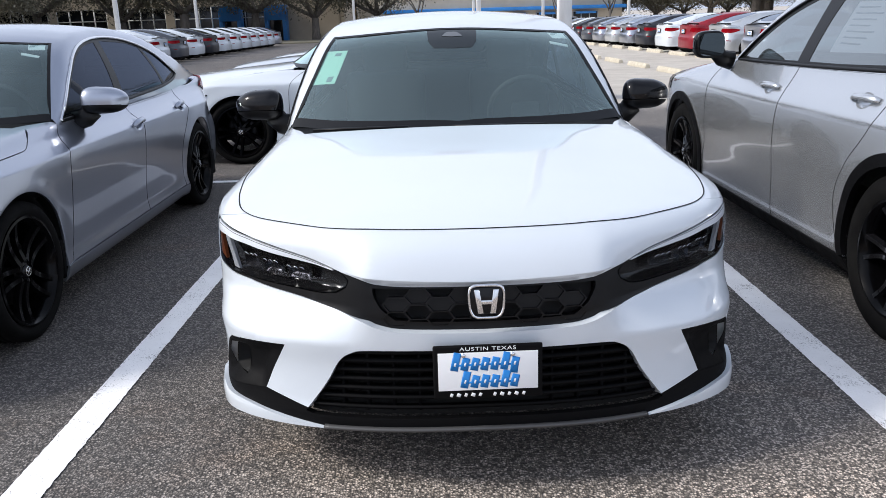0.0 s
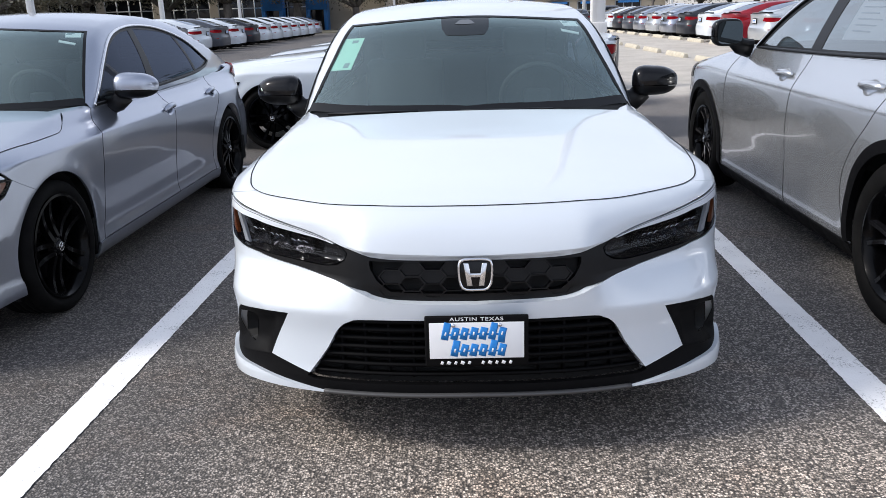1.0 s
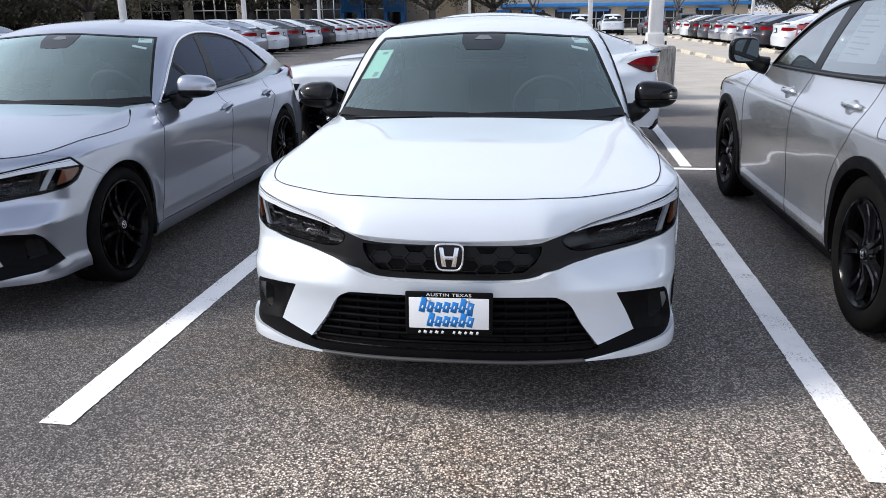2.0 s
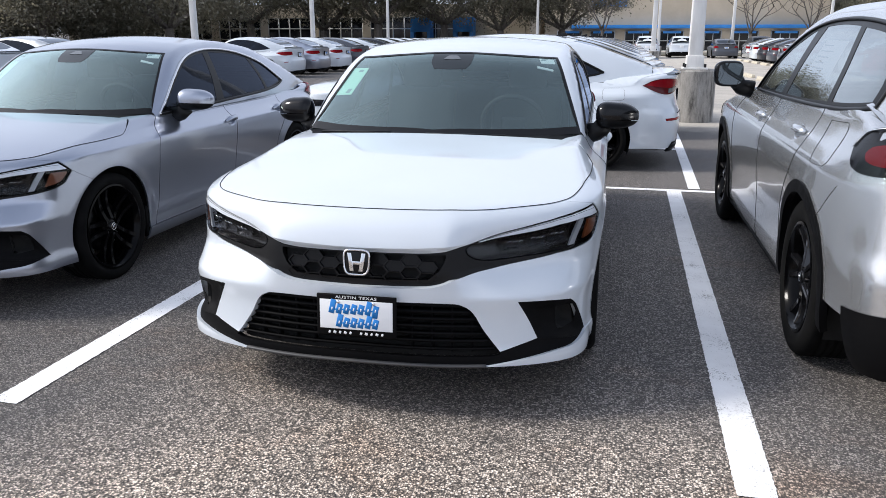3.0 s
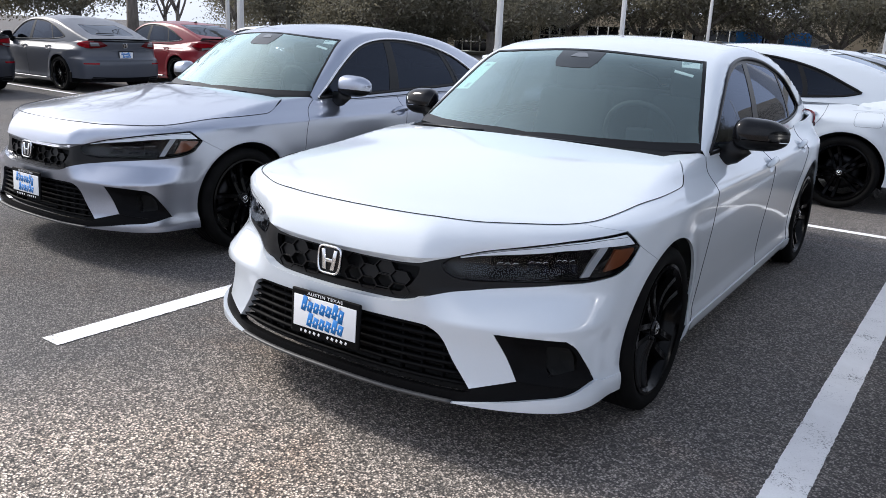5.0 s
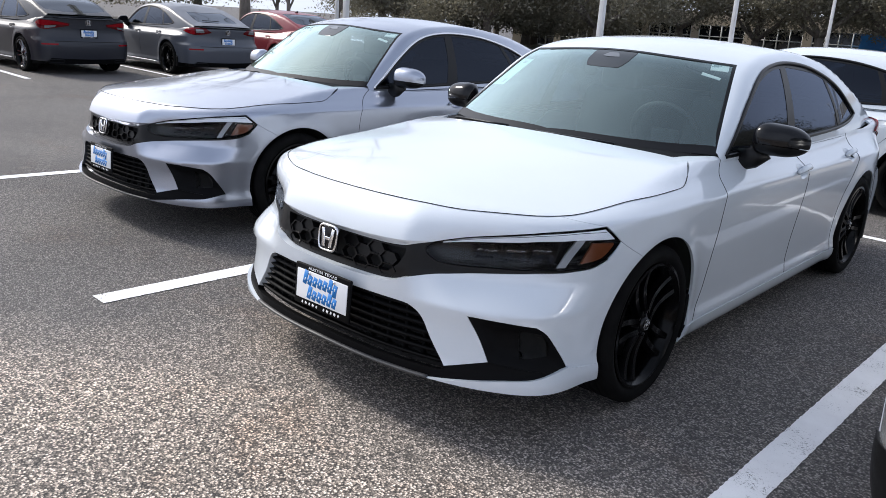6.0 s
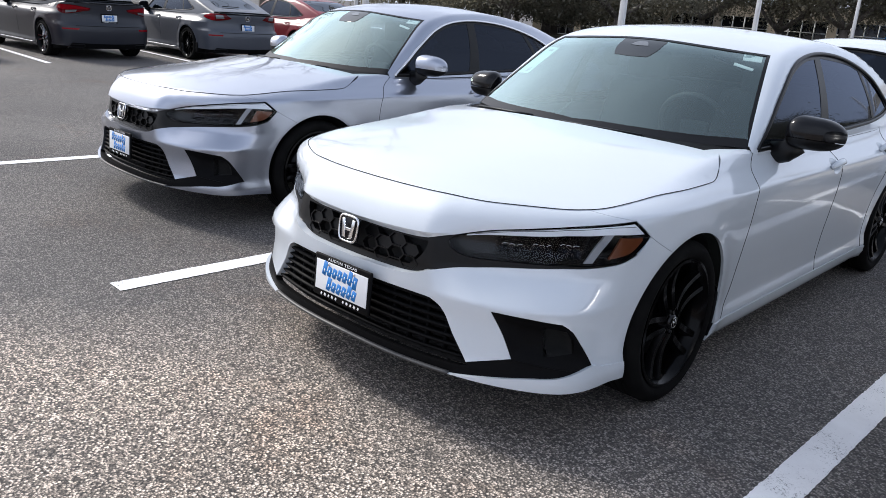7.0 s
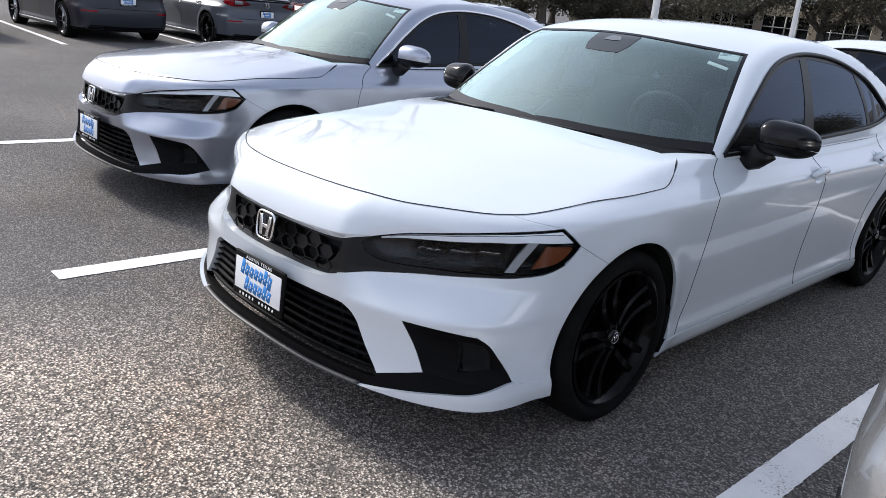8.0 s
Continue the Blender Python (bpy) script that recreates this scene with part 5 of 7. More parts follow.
def interior(c, y, z, wide=0.62, seats=True):
    """Floor, dash, wheel and seats, as far as the panes show them."""
    put("floor_pan", block(-0.60, 0.60, 0.28, y + 2.6, 0.17, 0.50, 0.05), M["void"], c.root)
    put("engine_bay", block(-0.58, 0.58, 0.25, y - 0.35, 0.45, z - 0.27, 0.08), M["void"], c.root)
    put("dashboard", block(-0.68, 0.68, y - 0.12, y + 0.34, z - 0.42, z - 0.05, 0.06, 4), M["dash_plastic"], c.root, "dark dashboard")
    if not seats:
        return
    for x in (-0.36, 0.36):
        bm = block(x - 0.23, x + 0.23, y + 0.98, y + 1.14, 0.5, z + 0.14, 0.06, 4)
        for v in bm.verts:
            v.co.y += (v.co.z - 0.5) * 0.32
        put("seat", bm, M["cabin_cloth"], c.root, "dark cloth front seat")
        bm = block(x - 0.13, x + 0.13, y + 1.18, y + 1.27, z + 0.13, z + 0.30, 0.04, 4)
        put("headrest", bm, M["cabin_cloth"], c.root)
        put("seat_cushion", block(x - 0.25, x + 0.25, y + 0.52, y + 1.05, 0.42, 0.60, 0.06, 4), M["cabin_cloth"], c.root)
    put("rear_seat", block(-0.6, 0.6, y + 1.9, y + 2.1, 0.45, z + 0.12, 0.06, 3), M["cabin_cloth"], c.root)
    put("cargo_cover", block(-0.58, 0.58, y + 2.0, y + 2.75, 0.5, z + 0.03, 0.04), M["cabin_cloth"], c.root, "dark cargo cover")
    ring = [(0.36 + 0.18 * math.cos(t), y + 0.44 - 0.07 * math.sin(t), z - 0.02 + 0.165 * math.sin(t)) for t in np.linspace(0, 2 * math.pi, 33)[:-1]]
    w = put("steering_wheel", sweep(ring, disc_ring(8, 0.014), up=(0, 1, 0.3), close=True), M["dash_plastic"], c.root, "dark steering wheel")
    w.data.shade_smooth()
    put("wheel_hub", block(0.29, 0.43, y + 0.42, y + 0.46, z - 0.07, z + 0.02, 0.015), M["dash_plastic"], w)


def sensor_pod(c):
    """The dark printed patch and camera box behind the top of the windscreen."""
    lp = both(run([(0, 1.805), (0.09, 1.812)], [(0.09, 1.812), (0.115, 1.86), (0.12, 1.95)], [(0.12, 1.95), (0, 1.948)], step=0.03))
    pod = c.panel("sensor_pod", c.s.roof, lp, M["pod_black"], off=-0.0012, seam=0, rim=0.002, step=0.04, label="black sensor pod behind the windscreen")
    eye = both(run([(0, 1.885), (0.05, 1.89)], [(0.05, 1.89), (0.025, 1.925), (0, 1.926)], step=0.02))
    c.panel("sensor_window", c.s.roof, eye, M["lamp_guide"], parent=pod, off=0.0004, seam=0, rim=0, step=0.03, label="pale sensor window")


def hatchback(label, wheels):
    c = Car(SHELL_HATCH, "hatchback_car", M["white_paint"], 0.04)
    front_of_hatch(c)
    doors_and_tail(c, CUT0, CUT1, CUT2, belt_z, ARCH, 0.235, 0.26, grips=GRIPS)
    common_cabin(c, [DLO_LOW, DLO_TOP], PANES, WINDSCREEN, HATCH_PANE, 1.60, belt_z, 4.34, "satin_black")
    p, nn = c.s.at(np.linspace(c.sy(4.1), c.s.s[-1], 20))
    q = p + nn * 0.117
    q[-1, 0] = 0
    c.panel("tailgate", c.s.hood, both(run([(0, 4.2), (0.5, 4.15), tuple(q[0])], [tuple(a) for a in q], step=0.05)), seam=0.0)
    for ax in SHELL_HATCH.axles:
        liner(c, ax, ARCH + 0.012, 0.60, 0.832, M["void"])
        wheels.fit(c.root, ax, 0.772, 17 if ax < 2 else 50)
    interior(c, 1.45, 0.95)
    for sign in (1, -1):
        a, b = sorted((sign * 0.70, sign * 0.872))
        for y in (SHELL_HATCH.axles[0] + 0.40, SHELL_HATCH.axles[1] + 0.385):
            put("mud_guard", block(a, b, y - 0.07, y + 0.012, 0.175, 0.375, 0.012, 3), M["plastic"], c.root, "black mud guard behind the wheel")
    sensor_pod(c)
    for sign in (1, -1):
        mirror_housing((0.945, 1.82, 0.995), (0.118, 0.085, 0.088), sign, M["gloss_black"], M["satin_black"], c)
        for y, z in GRIPS:
            handle(c.side(sign), y, z, sign, c.paint, c)
        # wiper arms
        xs = np.array([-0.64, -0.5, -0.36, -0.22]) if sign < 0 else np.array([-0.03, 0.1, 0.24, 0.38])
        p = SHELL_HATCH.hood(xs, 1.305 + 0.27 * xs**2 + (0.03 if sign < 0 else 0.015)) + [0, 0, -0.008]
        put("wiper", sweep(p, disc_ring(6, 0.009, 0.006)), M["satin_black"], c.root, "black wiper blade")
    plate(c.root, (0, 0.002, 0.415), -3, False)
    tail_details(c, **HATCH_TAIL)
    # papers behind the windscreen
    paper(c, "window_sticker", [(-0.624, 1.972), (-0.51, 1.922), (-0.566, 1.732), (-0.684, 1.783)], "mint_paper", "pale green paper sticker in the windscreen")
    paper(c, "sticker_print", [(-0.60, 1.79), (-0.572, 1.78), (-0.583, 1.752), (-0.61, 1.762)], "print_grey", "", 0.0078)
    paper(c, "sticker_print", [(-0.57, 1.93), (-0.54, 1.917), (-0.545, 1.902), (-0.575, 1.914)], "print_grey", "", 0.0078)
    paper(c, "stock_tag", [(0.484, 2.035), (0.561, 2.072), (0.583, 2.008), (0.506, 1.974)], "paper", "white stock tag in the windscreen")
    paper(c, "stock_tag", [(0.484, 1.940), (0.577, 1.950), (0.577, 1.934), (0.488, 1.922)], "paper", "narrow white tag in the windscreen")
    for k, (a, b) in enumerate(((0.500, 0.535), (0.498, 0.525))):
        y = 2.022 - 0.016 * k
        paper(c, "tag_print", [(a, y), (b, y + 0.017), (b + 0.002, y + 0.011), (a + 0.002, y - 0.006)], "print_grey", "", 0.0078)
    return tagged(c.root, label, "car")


def paper(c, name, pts, mat, label, lift=0.0085):
    p = np.array(pts)
    q, nn = normals(c.s.roof, p[:, 0], p[:, 1])
    a = q + nn * (0.0035 - lift)
    b = q + nn * (0.0005 - lift)
    verts = [tuple(v) for v in a] + [tuple(v) for v in b]
    put(name, (verts, [(0, 1, 2, 3), (7, 6, 5, 4), (0, 4, 5, 1), (1, 5, 6, 2), (2, 6, 7, 3), (3, 7, 4, 0)], None), M[mat], c.root, label).data.shade_flat()


def tail_lamp(c, sign, *segs, off=0.006):
    segs = [[(c.sy(y), z) for y, z in g] for g in segs]
    loop = run(*segs, step=0.03)
    lamp = c.panel("tail_lamp", c.wall, loop if sign > 0 else flip(loop), M["lamp_red"], off=off, seam=0, rim=0.02, label="red tail lamp")
    return lamp


def repaint(thing, swap, label):
    """Other colours on a copy of a car."""
    for o in thing.children_recursive:
        for slot in o.material_slots:
            if slot.material and slot.material.name in swap:
                m = M[swap[slot.material.name]]
                slot.link = "OBJECT"
                slot.material = m
    return tagged(thing, label)


SEDAN = dict(
    HATCH,
    plan=HATCH["plan"][:12] + [(0.88, 4.05), (0.825, 4.33), (0.68, 4.47), (0.35, 4.54), (0, 4.555)],
    rear=[(0.15, 0.1), (0.2, 0.05), (0.3, 0.02), (0.5, 0.0), (0.6, 0.01), (0.66, 0.035), (0.8, 0.06), (0.95, 0.05), (1.0, 0.045), (1.05, 0.06)],
    lid=HATCH["lid"][:10] + [(3.6, 0.97), (4.0, 1.01), (4.3, 1.04), (4.5, 1.05), (4.7, 1.0)],
    cabin=[(1.2, 0.86), (1.38, 0.962), (1.7, 1.175), (1.95, 1.325), (2.1, 1.37), (2.3, 1.4), (2.65, 1.415), (3.1, 1.395), (3.5, 1.325), (3.9, 1.19), (4.2, 1.075), (4.5, 0.93)],
    belt=[(1.2, 0.76), (1.6, 0.778), (2.2, 0.79), (3.2, 0.79), (3.8, 0.74), (4.4, 0.62)])
SEDAN_PANES = [
    PANES[0],
    [[(2.535, 0.95), (2.9, 0.96), (3.22, 0.97)], [(3.22, 0.97), (3.2, 1.08), (3.12, 1.24)], [(3.12, 1.24), (2.95, 1.27), (2.6, 1.296), (2.555, 1.296)], [(2.555, 1.296), (2.55, 1.1), (2.535, 0.95)]],
    [[(3.265, 0.975), (3.5, 0.99), (3.68, 1.005)], [(3.68, 1.005), (3.5, 1.1), (3.3, 1.18), (3.17, 1.225)], [(3.17, 1.225), (3.24, 1.09), (3.265, 0.975)]],
]
SEDAN_REAR = [[(0, 3.42), (0.3, 3.40), (0.53, 3.36)], [(0.53, 3.36), (0.58, 3.7), (0.56, 4.0)], [(0.56, 4.0), (0.3, 4.10), (0, 4.13)]]
SUV = dict(
    plan=[(0, 0.02), (0.3, 0.03), (0.5, 0.07), (0.66, 0.14), (0.78, 0.24), (0.85, 0.37), (0.885, 0.55), (0.905, 0.93), (0.91, 1.5), (0.91, 3.0), (0.91, 3.6), (0.902, 4.0), (0.875, 4.28), (0.79, 4.48), (0.55, 4.59), (0.25, 4.625), (0, 4.63)],
    front=[(0.15, 0.08), (0.25, 0.02), (0.4, 0), (0.6, 0.0), (0.8, 0.02), (0.95, 0.06), (1.05, 0.12)],
    side=[(0.15, 0.12), (0.22, 0.06), (0.30, 0.035), (0.38, 0.03), (0.5, 0.024), (0.65, 0.008), (0.8, 0.0), (0.88, 0.004), (0.95, 0.03), (1.02, 0.066), (1.1, 0.096), (1.25, 0.12)],
    rear=[(0.15, 0.1), (0.25, 0.03), (0.4, 0.0), (0.55, 0.0), (0.68, 0.03), (0.8, 0.05), (1.0, 0.07), (1.1, 0.10), (1.25, 0.13)],
    lid=[(-0.2, 0.6), (0.0, 0.85), (0.1, 0.93), (0.3, 0.99), (0.8, 1.04), (1.4, 1.10), (1.7, 1.17), (2.5, 1.22), (3.9, 1.22), (4.3, 1.12), (4.6, 1.0)],
    drop=[(0, 0.1), (0.5, 0.09), (1.4, 0.04), (4.5, 0.03)],
    cabin=[(1.1, 0.98), (1.38, 1.11), (1.85, 1.38), (2.1, 1.51), (2.35, 1.575), (2.7, 1.61), (3.2, 1.615), (3.7, 1.585), (4.1, 1.5), (4.3, 1.36), (4.45, 1.12), (4.55, 0.9)],
    belt=[(1.2, 0.82), (1.6, 0.845), (2.2, 0.865), (3.2, 0.865), (3.9, 0.84), (4.3, 0.77), (4.6, 0.7)],
    lean=(0.22, 0.30), axles=(0.92, 3.70), radius=0.36, flare=0.006, bow=0.24, crown=0.11, blend=0.05, power=2.4)
SUV_DLO = [[(1.72, 1.075), (2.3, 1.085), (3.0, 1.10), (3.7, 1.125), (4.05, 1.16)], [(4.05, 1.16), (4.06, 1.26), (3.95, 1.40), (3.75, 1.47), (3.3, 1.505), (2.8, 1.50), (2.45, 1.455), (2.2, 1.37), (1.95, 1.235), (1.72, 1.075)]]
SUV_PANES = [
    [[(1.80, 1.095), (2.1, 1.10), (2.53, 1.11)], [(2.53, 1.11), (2.56, 1.3), (2.57, 1.455)], [(2.57, 1.455), (2.46, 1.43), (2.22, 1.345), (1.99, 1.22), (1.80, 1.095)]],
    [[(2.65, 1.113), (3.0, 1.12), (3.48, 1.14)], [(3.48, 1.14), (3.45, 1.3), (3.33, 1.475)], [(3.33, 1.475), (3.0, 1.483), (2.72, 1.473)], [(2.72, 1.473), (2.68, 1.3), (2.65, 1.113)]],
    [[(3.55, 1.143), (3.8, 1.16), (3.99, 1.18)], [(3.99, 1.18), (3.99, 1.27), (3.9, 1.38), (3.73, 1.44), (3.41, 1.468)], [(3.41, 1.468), (3.51, 1.3), (3.55, 1.143)]],
]
SUV_FRONT = [[(0, 1.33), (0.3, 1.36), (0.6, 1.45), (0.80, 1.57)], [(0.80, 1.57), (0.73, 1.85), (0.64, 2.2)], [(0.64, 2.2), (0.4, 2.14), (0, 2.12)]]
SUV_REAR = [[(0, 4.16), (0.3, 4.15), (0.58, 4.12)], [(0.58, 4.12), (0.63, 4.2), (0.66, 4.33)], [(0.66, 4.33), (0.4, 4.395), (0, 4.415)]]
SUV_CUT0 = [(1.345, 0.25), (1.40, 0.5), (1.42, 0.7), (1.45, 0.9), (1.52, 1.0), (1.62, 1.068)]
SUV_CUT1 = [(2.50, 0.25), (2.50, 0.6), (2.54, 0.9), (2.58, 1.094)]
SUV_CUT2 = [(3.26, 0.25), (3.19, 0.5), (3.28, 0.68), (3.42, 0.83), (3.49, 0.95), (3.53, 1.12)]


SUV_GRIPS = ((2.37, 0.962), (3.33, 0.985))


def suv_belt(y):
    return 1.068 + 0.022 * (y - 1.6)


def front_clip(c, cut0, arch, low, sill_z, ring=0.14):
    """The nose back to the front doors in one sheet, and its bonnet."""
    f_ax = c.s.axles[0]
    a0 = math.degrees(math.asin((low - c.s.radius) / arch))
    a1 = 180 - math.degrees(math.asin((sill_z - c.s.radius) / arch))
    sm = min(c.step, 0.04)
    side = [(c.sy(y), z) for y, z in run(c.arc(f_ax, arch, a0, a1), [c.arc(f_ax, arch, a1, a1, 1)[0], cut0[0]], cut0, step=sm)]
    ss = np.linspace(c.sy(cut0[-1][0]), 0, 50)
    p, nn = c.s.at(ss)
    q = p + nn * ring
    zz = c.s.hood(q[:, 0], q[:, 1])[:, 2]
    w = ramp(np.arange(50) / 49, 0.0, 0.3)
    zz = zz * w + cut0[-1][1] * (1 - w)
    half = np.concatenate([[(s, low) for s in np.arange(0, side[0][0] - 0.03, 0.05)], side, np.stack([ss, zz], 1)[1:]])
    c.panel("front_end", c.wall, both(half), tall=2.2, seam=0.0)
    keep = q[:, 1] < cut0[-1][0] - 0.1
    b = np.concatenate([q[keep][::-1], [(0.0, q[keep][0, 1])]])
    b[0, 0] = 0
    c.panel("bonnet", c.s.hood, both(b), seam=0.001)


def plain_details(c, kind, wheels, arch, near):
    """Lamps, bumpers, plate and wheels of the cars of the rows."""
    end = c.s.end
    for sign in (1, -1):
        if kind == "suv":
            lamp = tail_lamp(c, sign, [(4.12, 1.02), (4.18, 1.085), (4.32, 1.11), (4.475, 1.11)], [(4.475, 1.11), (4.53, 1.03)], [(4.53, 1.03), (4.50, 0.965), (4.30, 0.935), (4.17, 0.955), (4.12, 1.02)])
            if near:
                lamp.data.materials[0] = M["gloss_black"]
                red = [[(4.25, 1.01), (4.28, 1.035), (4.36, 1.05), (4.45, 1.05)], [(4.45, 1.05), (4.49, 1.015)], [(4.49, 1.015), (4.46, 0.985), (4.34, 0.975), (4.27, 0.985), (4.25, 1.01)]]
                lp = run(*[[(c.sy(y), z) for y, z in g] for g in red], step=0.03)
                c.panel("lamp_core", c.wall, lp if sign > 0 else flip(lp), M["lamp_smoke"], parent=lamp, off=0.010, seam=0, rim=0.01, label="dark red lamp core")
                edge = run([(4.128, 1.02), (4.185, 1.08), (4.32, 1.104)], [(4.32, 1.104), (4.47, 1.105)], step=0.03)
                q, nn = normals(c.wall, np.array([sign * c.sy(y) for y, z in edge]), edge[:, 1])
                put("lamp_edge", sweep(q + nn * 0.010, disc_ring(6, 0.003), up=nn), M["chrome"], lamp, "pale lamp outline")
            head = [[(0.35, 0.88), (0.6, 0.90)], [(0.6, 0.90), (0.58, 0.80)], [(0.58, 0.80), (0.25, 0.78), (0.12, 0.8)], [(0.12, 0.8), (0.35, 0.88)]]
        elif kind == "sedan":
            if not near:
                tail_lamp(c, sign, [(3.95, 0.865), (4.1, 0.90), (4.38, 0.915), (4.50, 0.915)], [(4.50, 0.915), (4.515, 0.81)], [(4.515, 0.81), (4.38, 0.785), (4.18, 0.795), (3.95, 0.865)])
            head = [[(0.4, 0.70), (0.62, 0.70)], [(0.62, 0.70), (0.58, 0.63)], [(0.58, 0.63), (0.25, 0.62), (0.13, 0.63)], [(0.13, 0.63), (0.4, 0.70)]]
        lp = run(*[[(c.sy(y), z) for y, z in g] for g in head], step=0.03)
        c.panel("headlamp", c.wall, lp if sign > 0 else flip(lp), M["gloss_black"], off=0.004, seam=0, rim=0.01, label="dark headlamp")
        if near or kind == "suv":
            continue
        refl = [[(end - 0.30, 0.56), (end - 0.16, 0.575)], [(end - 0.16, 0.575), (end - 0.165, 0.548)], [(end - 0.165, 0.548), (end - 0.30, 0.54)], [(end - 0.30, 0.54), (end - 0.30, 0.56)]]
        lp = run(*[[(c.sy(y), z) for y, z in g] for g in refl], step=0.03)
        c.panel("rear_reflector", c.wall, lp if sign > 0 else flip(lp), M["lamp_red"], off=0.004, seam=0, rim=0.006, label="red reflector")
    se = c.s.s[-1]
    top = 0.48 if kind == "suv" else 0.25
    low = run([(se, top), (se - 0.5, top), (c.sy(end - 0.3), top - 0.04)], [(c.sy(end - 0.3), top - 0.04), (c.sy(end - 0.25), 0.2)], [(c.sy(end - 0.25), 0.2), (se, 0.2)], step=0.05)
    for sign in (1, -1) if kind == "suv" or not near else ():
        c.panel("lower_bumper", c.wall, low if sign > 0 else flip(low), M["plastic"], off=0.006, seam=0, rim=0.02, label="black lower rear bumper")
    front = run([(0, 0.42), (0.45, 0.42)], [(0.45, 0.42), (0.55, 0.25)], [(0.55, 0.25), (0, 0.25)], step=0.05)
    c.panel("lower_grille", c.wall, both(front), M["plastic"], off=0.004, seam=0, rim=0.01, label="black lower grille")
    for ax in c.s.axles:
        liner(c, ax, arch + 0.008, 0.60, 0.838, M["void"])
        wheels.fit(c.root, ax, 0.775, 20)
    put("floor_pan", block(-0.6, 0.6, 0.3, end - 0.3, 0.2, 0.55, 0.05), M["void"], c.root)
    put("cabin_fill", block(-0.62, 0.62, 1.7, end - 0.75, 0.5, 0.88 if kind != "suv" else 1.02, 0.05), M["cabin_cloth"], c.root, "dark cabin trim")


def far_plate(c, y, z):
    """A plate that is seen from far off: a white sheet with blue bars in a black frame."""
    f = put("number_plate", block(-0.155, 0.155, y - 0.03, y - 0.003, z - 0.08, z + 0.08, 0.004), M["plastic"], c.root)
    put("plate_sheet", block(-0.14, 0.14, y - 0.01, y, z - 0.055, z + 0.06, 0.002), M["plate_white"], f, "white plate sheet")
    for x0, x1, zz in ((-0.09, 0.10, z + 0.025), (-0.11, 0.06, z - 0.022)):
        put("plate_stroke", block(x0, x1, y - 0.002, y + 0.001, zz - 0.014, zz + 0.014, 0.0), M["plate_blue"], f)


def sedan_car(near, wheels):
    c = Car(SHELL_SEDAN, "sedan_car", M["white_paint"], 0.05 if near else 0.14)
    front_clip(c, CUT0, ARCH, 0.24, 0.235)
    doors_and_tail(c, CUT0, CUT1, CUT2, belt_z, ARCH, 0.235, 0.235, ring=0.10, grips=GRIPS if near else ())
    common_cabin(c, [DLO_LOW, DLO_TOP], SEDAN_PANES, WINDSCREEN, SEDAN_REAR, 1.60, belt_z, 4.2, "satin_black", near=near)
    p, nn = c.s.at(np.linspace(c.sy(3.66), c.s.s[-1], 24))
    q = p + nn * 0.097
    q[-1, 0] = 0
    deck = run([(0, 3.95), (0.35, 3.95), (0.66, 3.82), tuple(q[0])], [tuple(a) for a in q], step=0.05)
    c.panel("boot_lid", c.s.hood, both(deck), off=0.002, seam=0.0)
    plain_details(c, "sedan", wheels, ARCH, near)
    if near:
        for sign in (1, -1):
            mirror_housing((0.945, 1.82, 0.995), (0.118, 0.085, 0.088), sign, M["gloss_black"], M["satin_black"], c)
            for y, z in GRIPS:
                handle(c.side(sign), y, z, sign, c.paint, c)
        lp = run([(3.72, 0.86), (3.9, 0.865)], [(3.9, 0.865), (3.925, 0.84), (3.92, 0.77)], [(3.92, 0.77), (3.9, 0.745), (3.72, 0.74)], [(3.72, 0.74), (3.70, 0.76), (3.70, 0.84), (3.72, 0.86)], step=0.03)
        q, nn = normals(c.side(1), lp[:, 0], lp[:, 1])
        put("fuel_door_gap", sweep(q + nn * 0.0005, disc_ring(4, 0.0011), up=nn, close=True), M["void"], c.root)
    fin = slab([(-0.0, 0), (0.16, 0), (0.15, 0.045), (0.1, 0.035)], 0.012, 0.004)
    bmesh.ops.rotate(fin, verts=fin.verts, matrix=Euler((0, 0, math.pi / 2)).to_matrix())
    bmesh.ops.translate(fin, verts=fin.verts, vec=(0, 3.1, float(SHELL_SEDAN.cab(3.15)) - 0.008))
    put("aerial_fin", fin, M["gloss_black"], c.root, "roof aerial fin")
    tail_details(c, **SEDAN_TAIL) if near else far_plate(c, 4.53, 0.80)
    return c.root


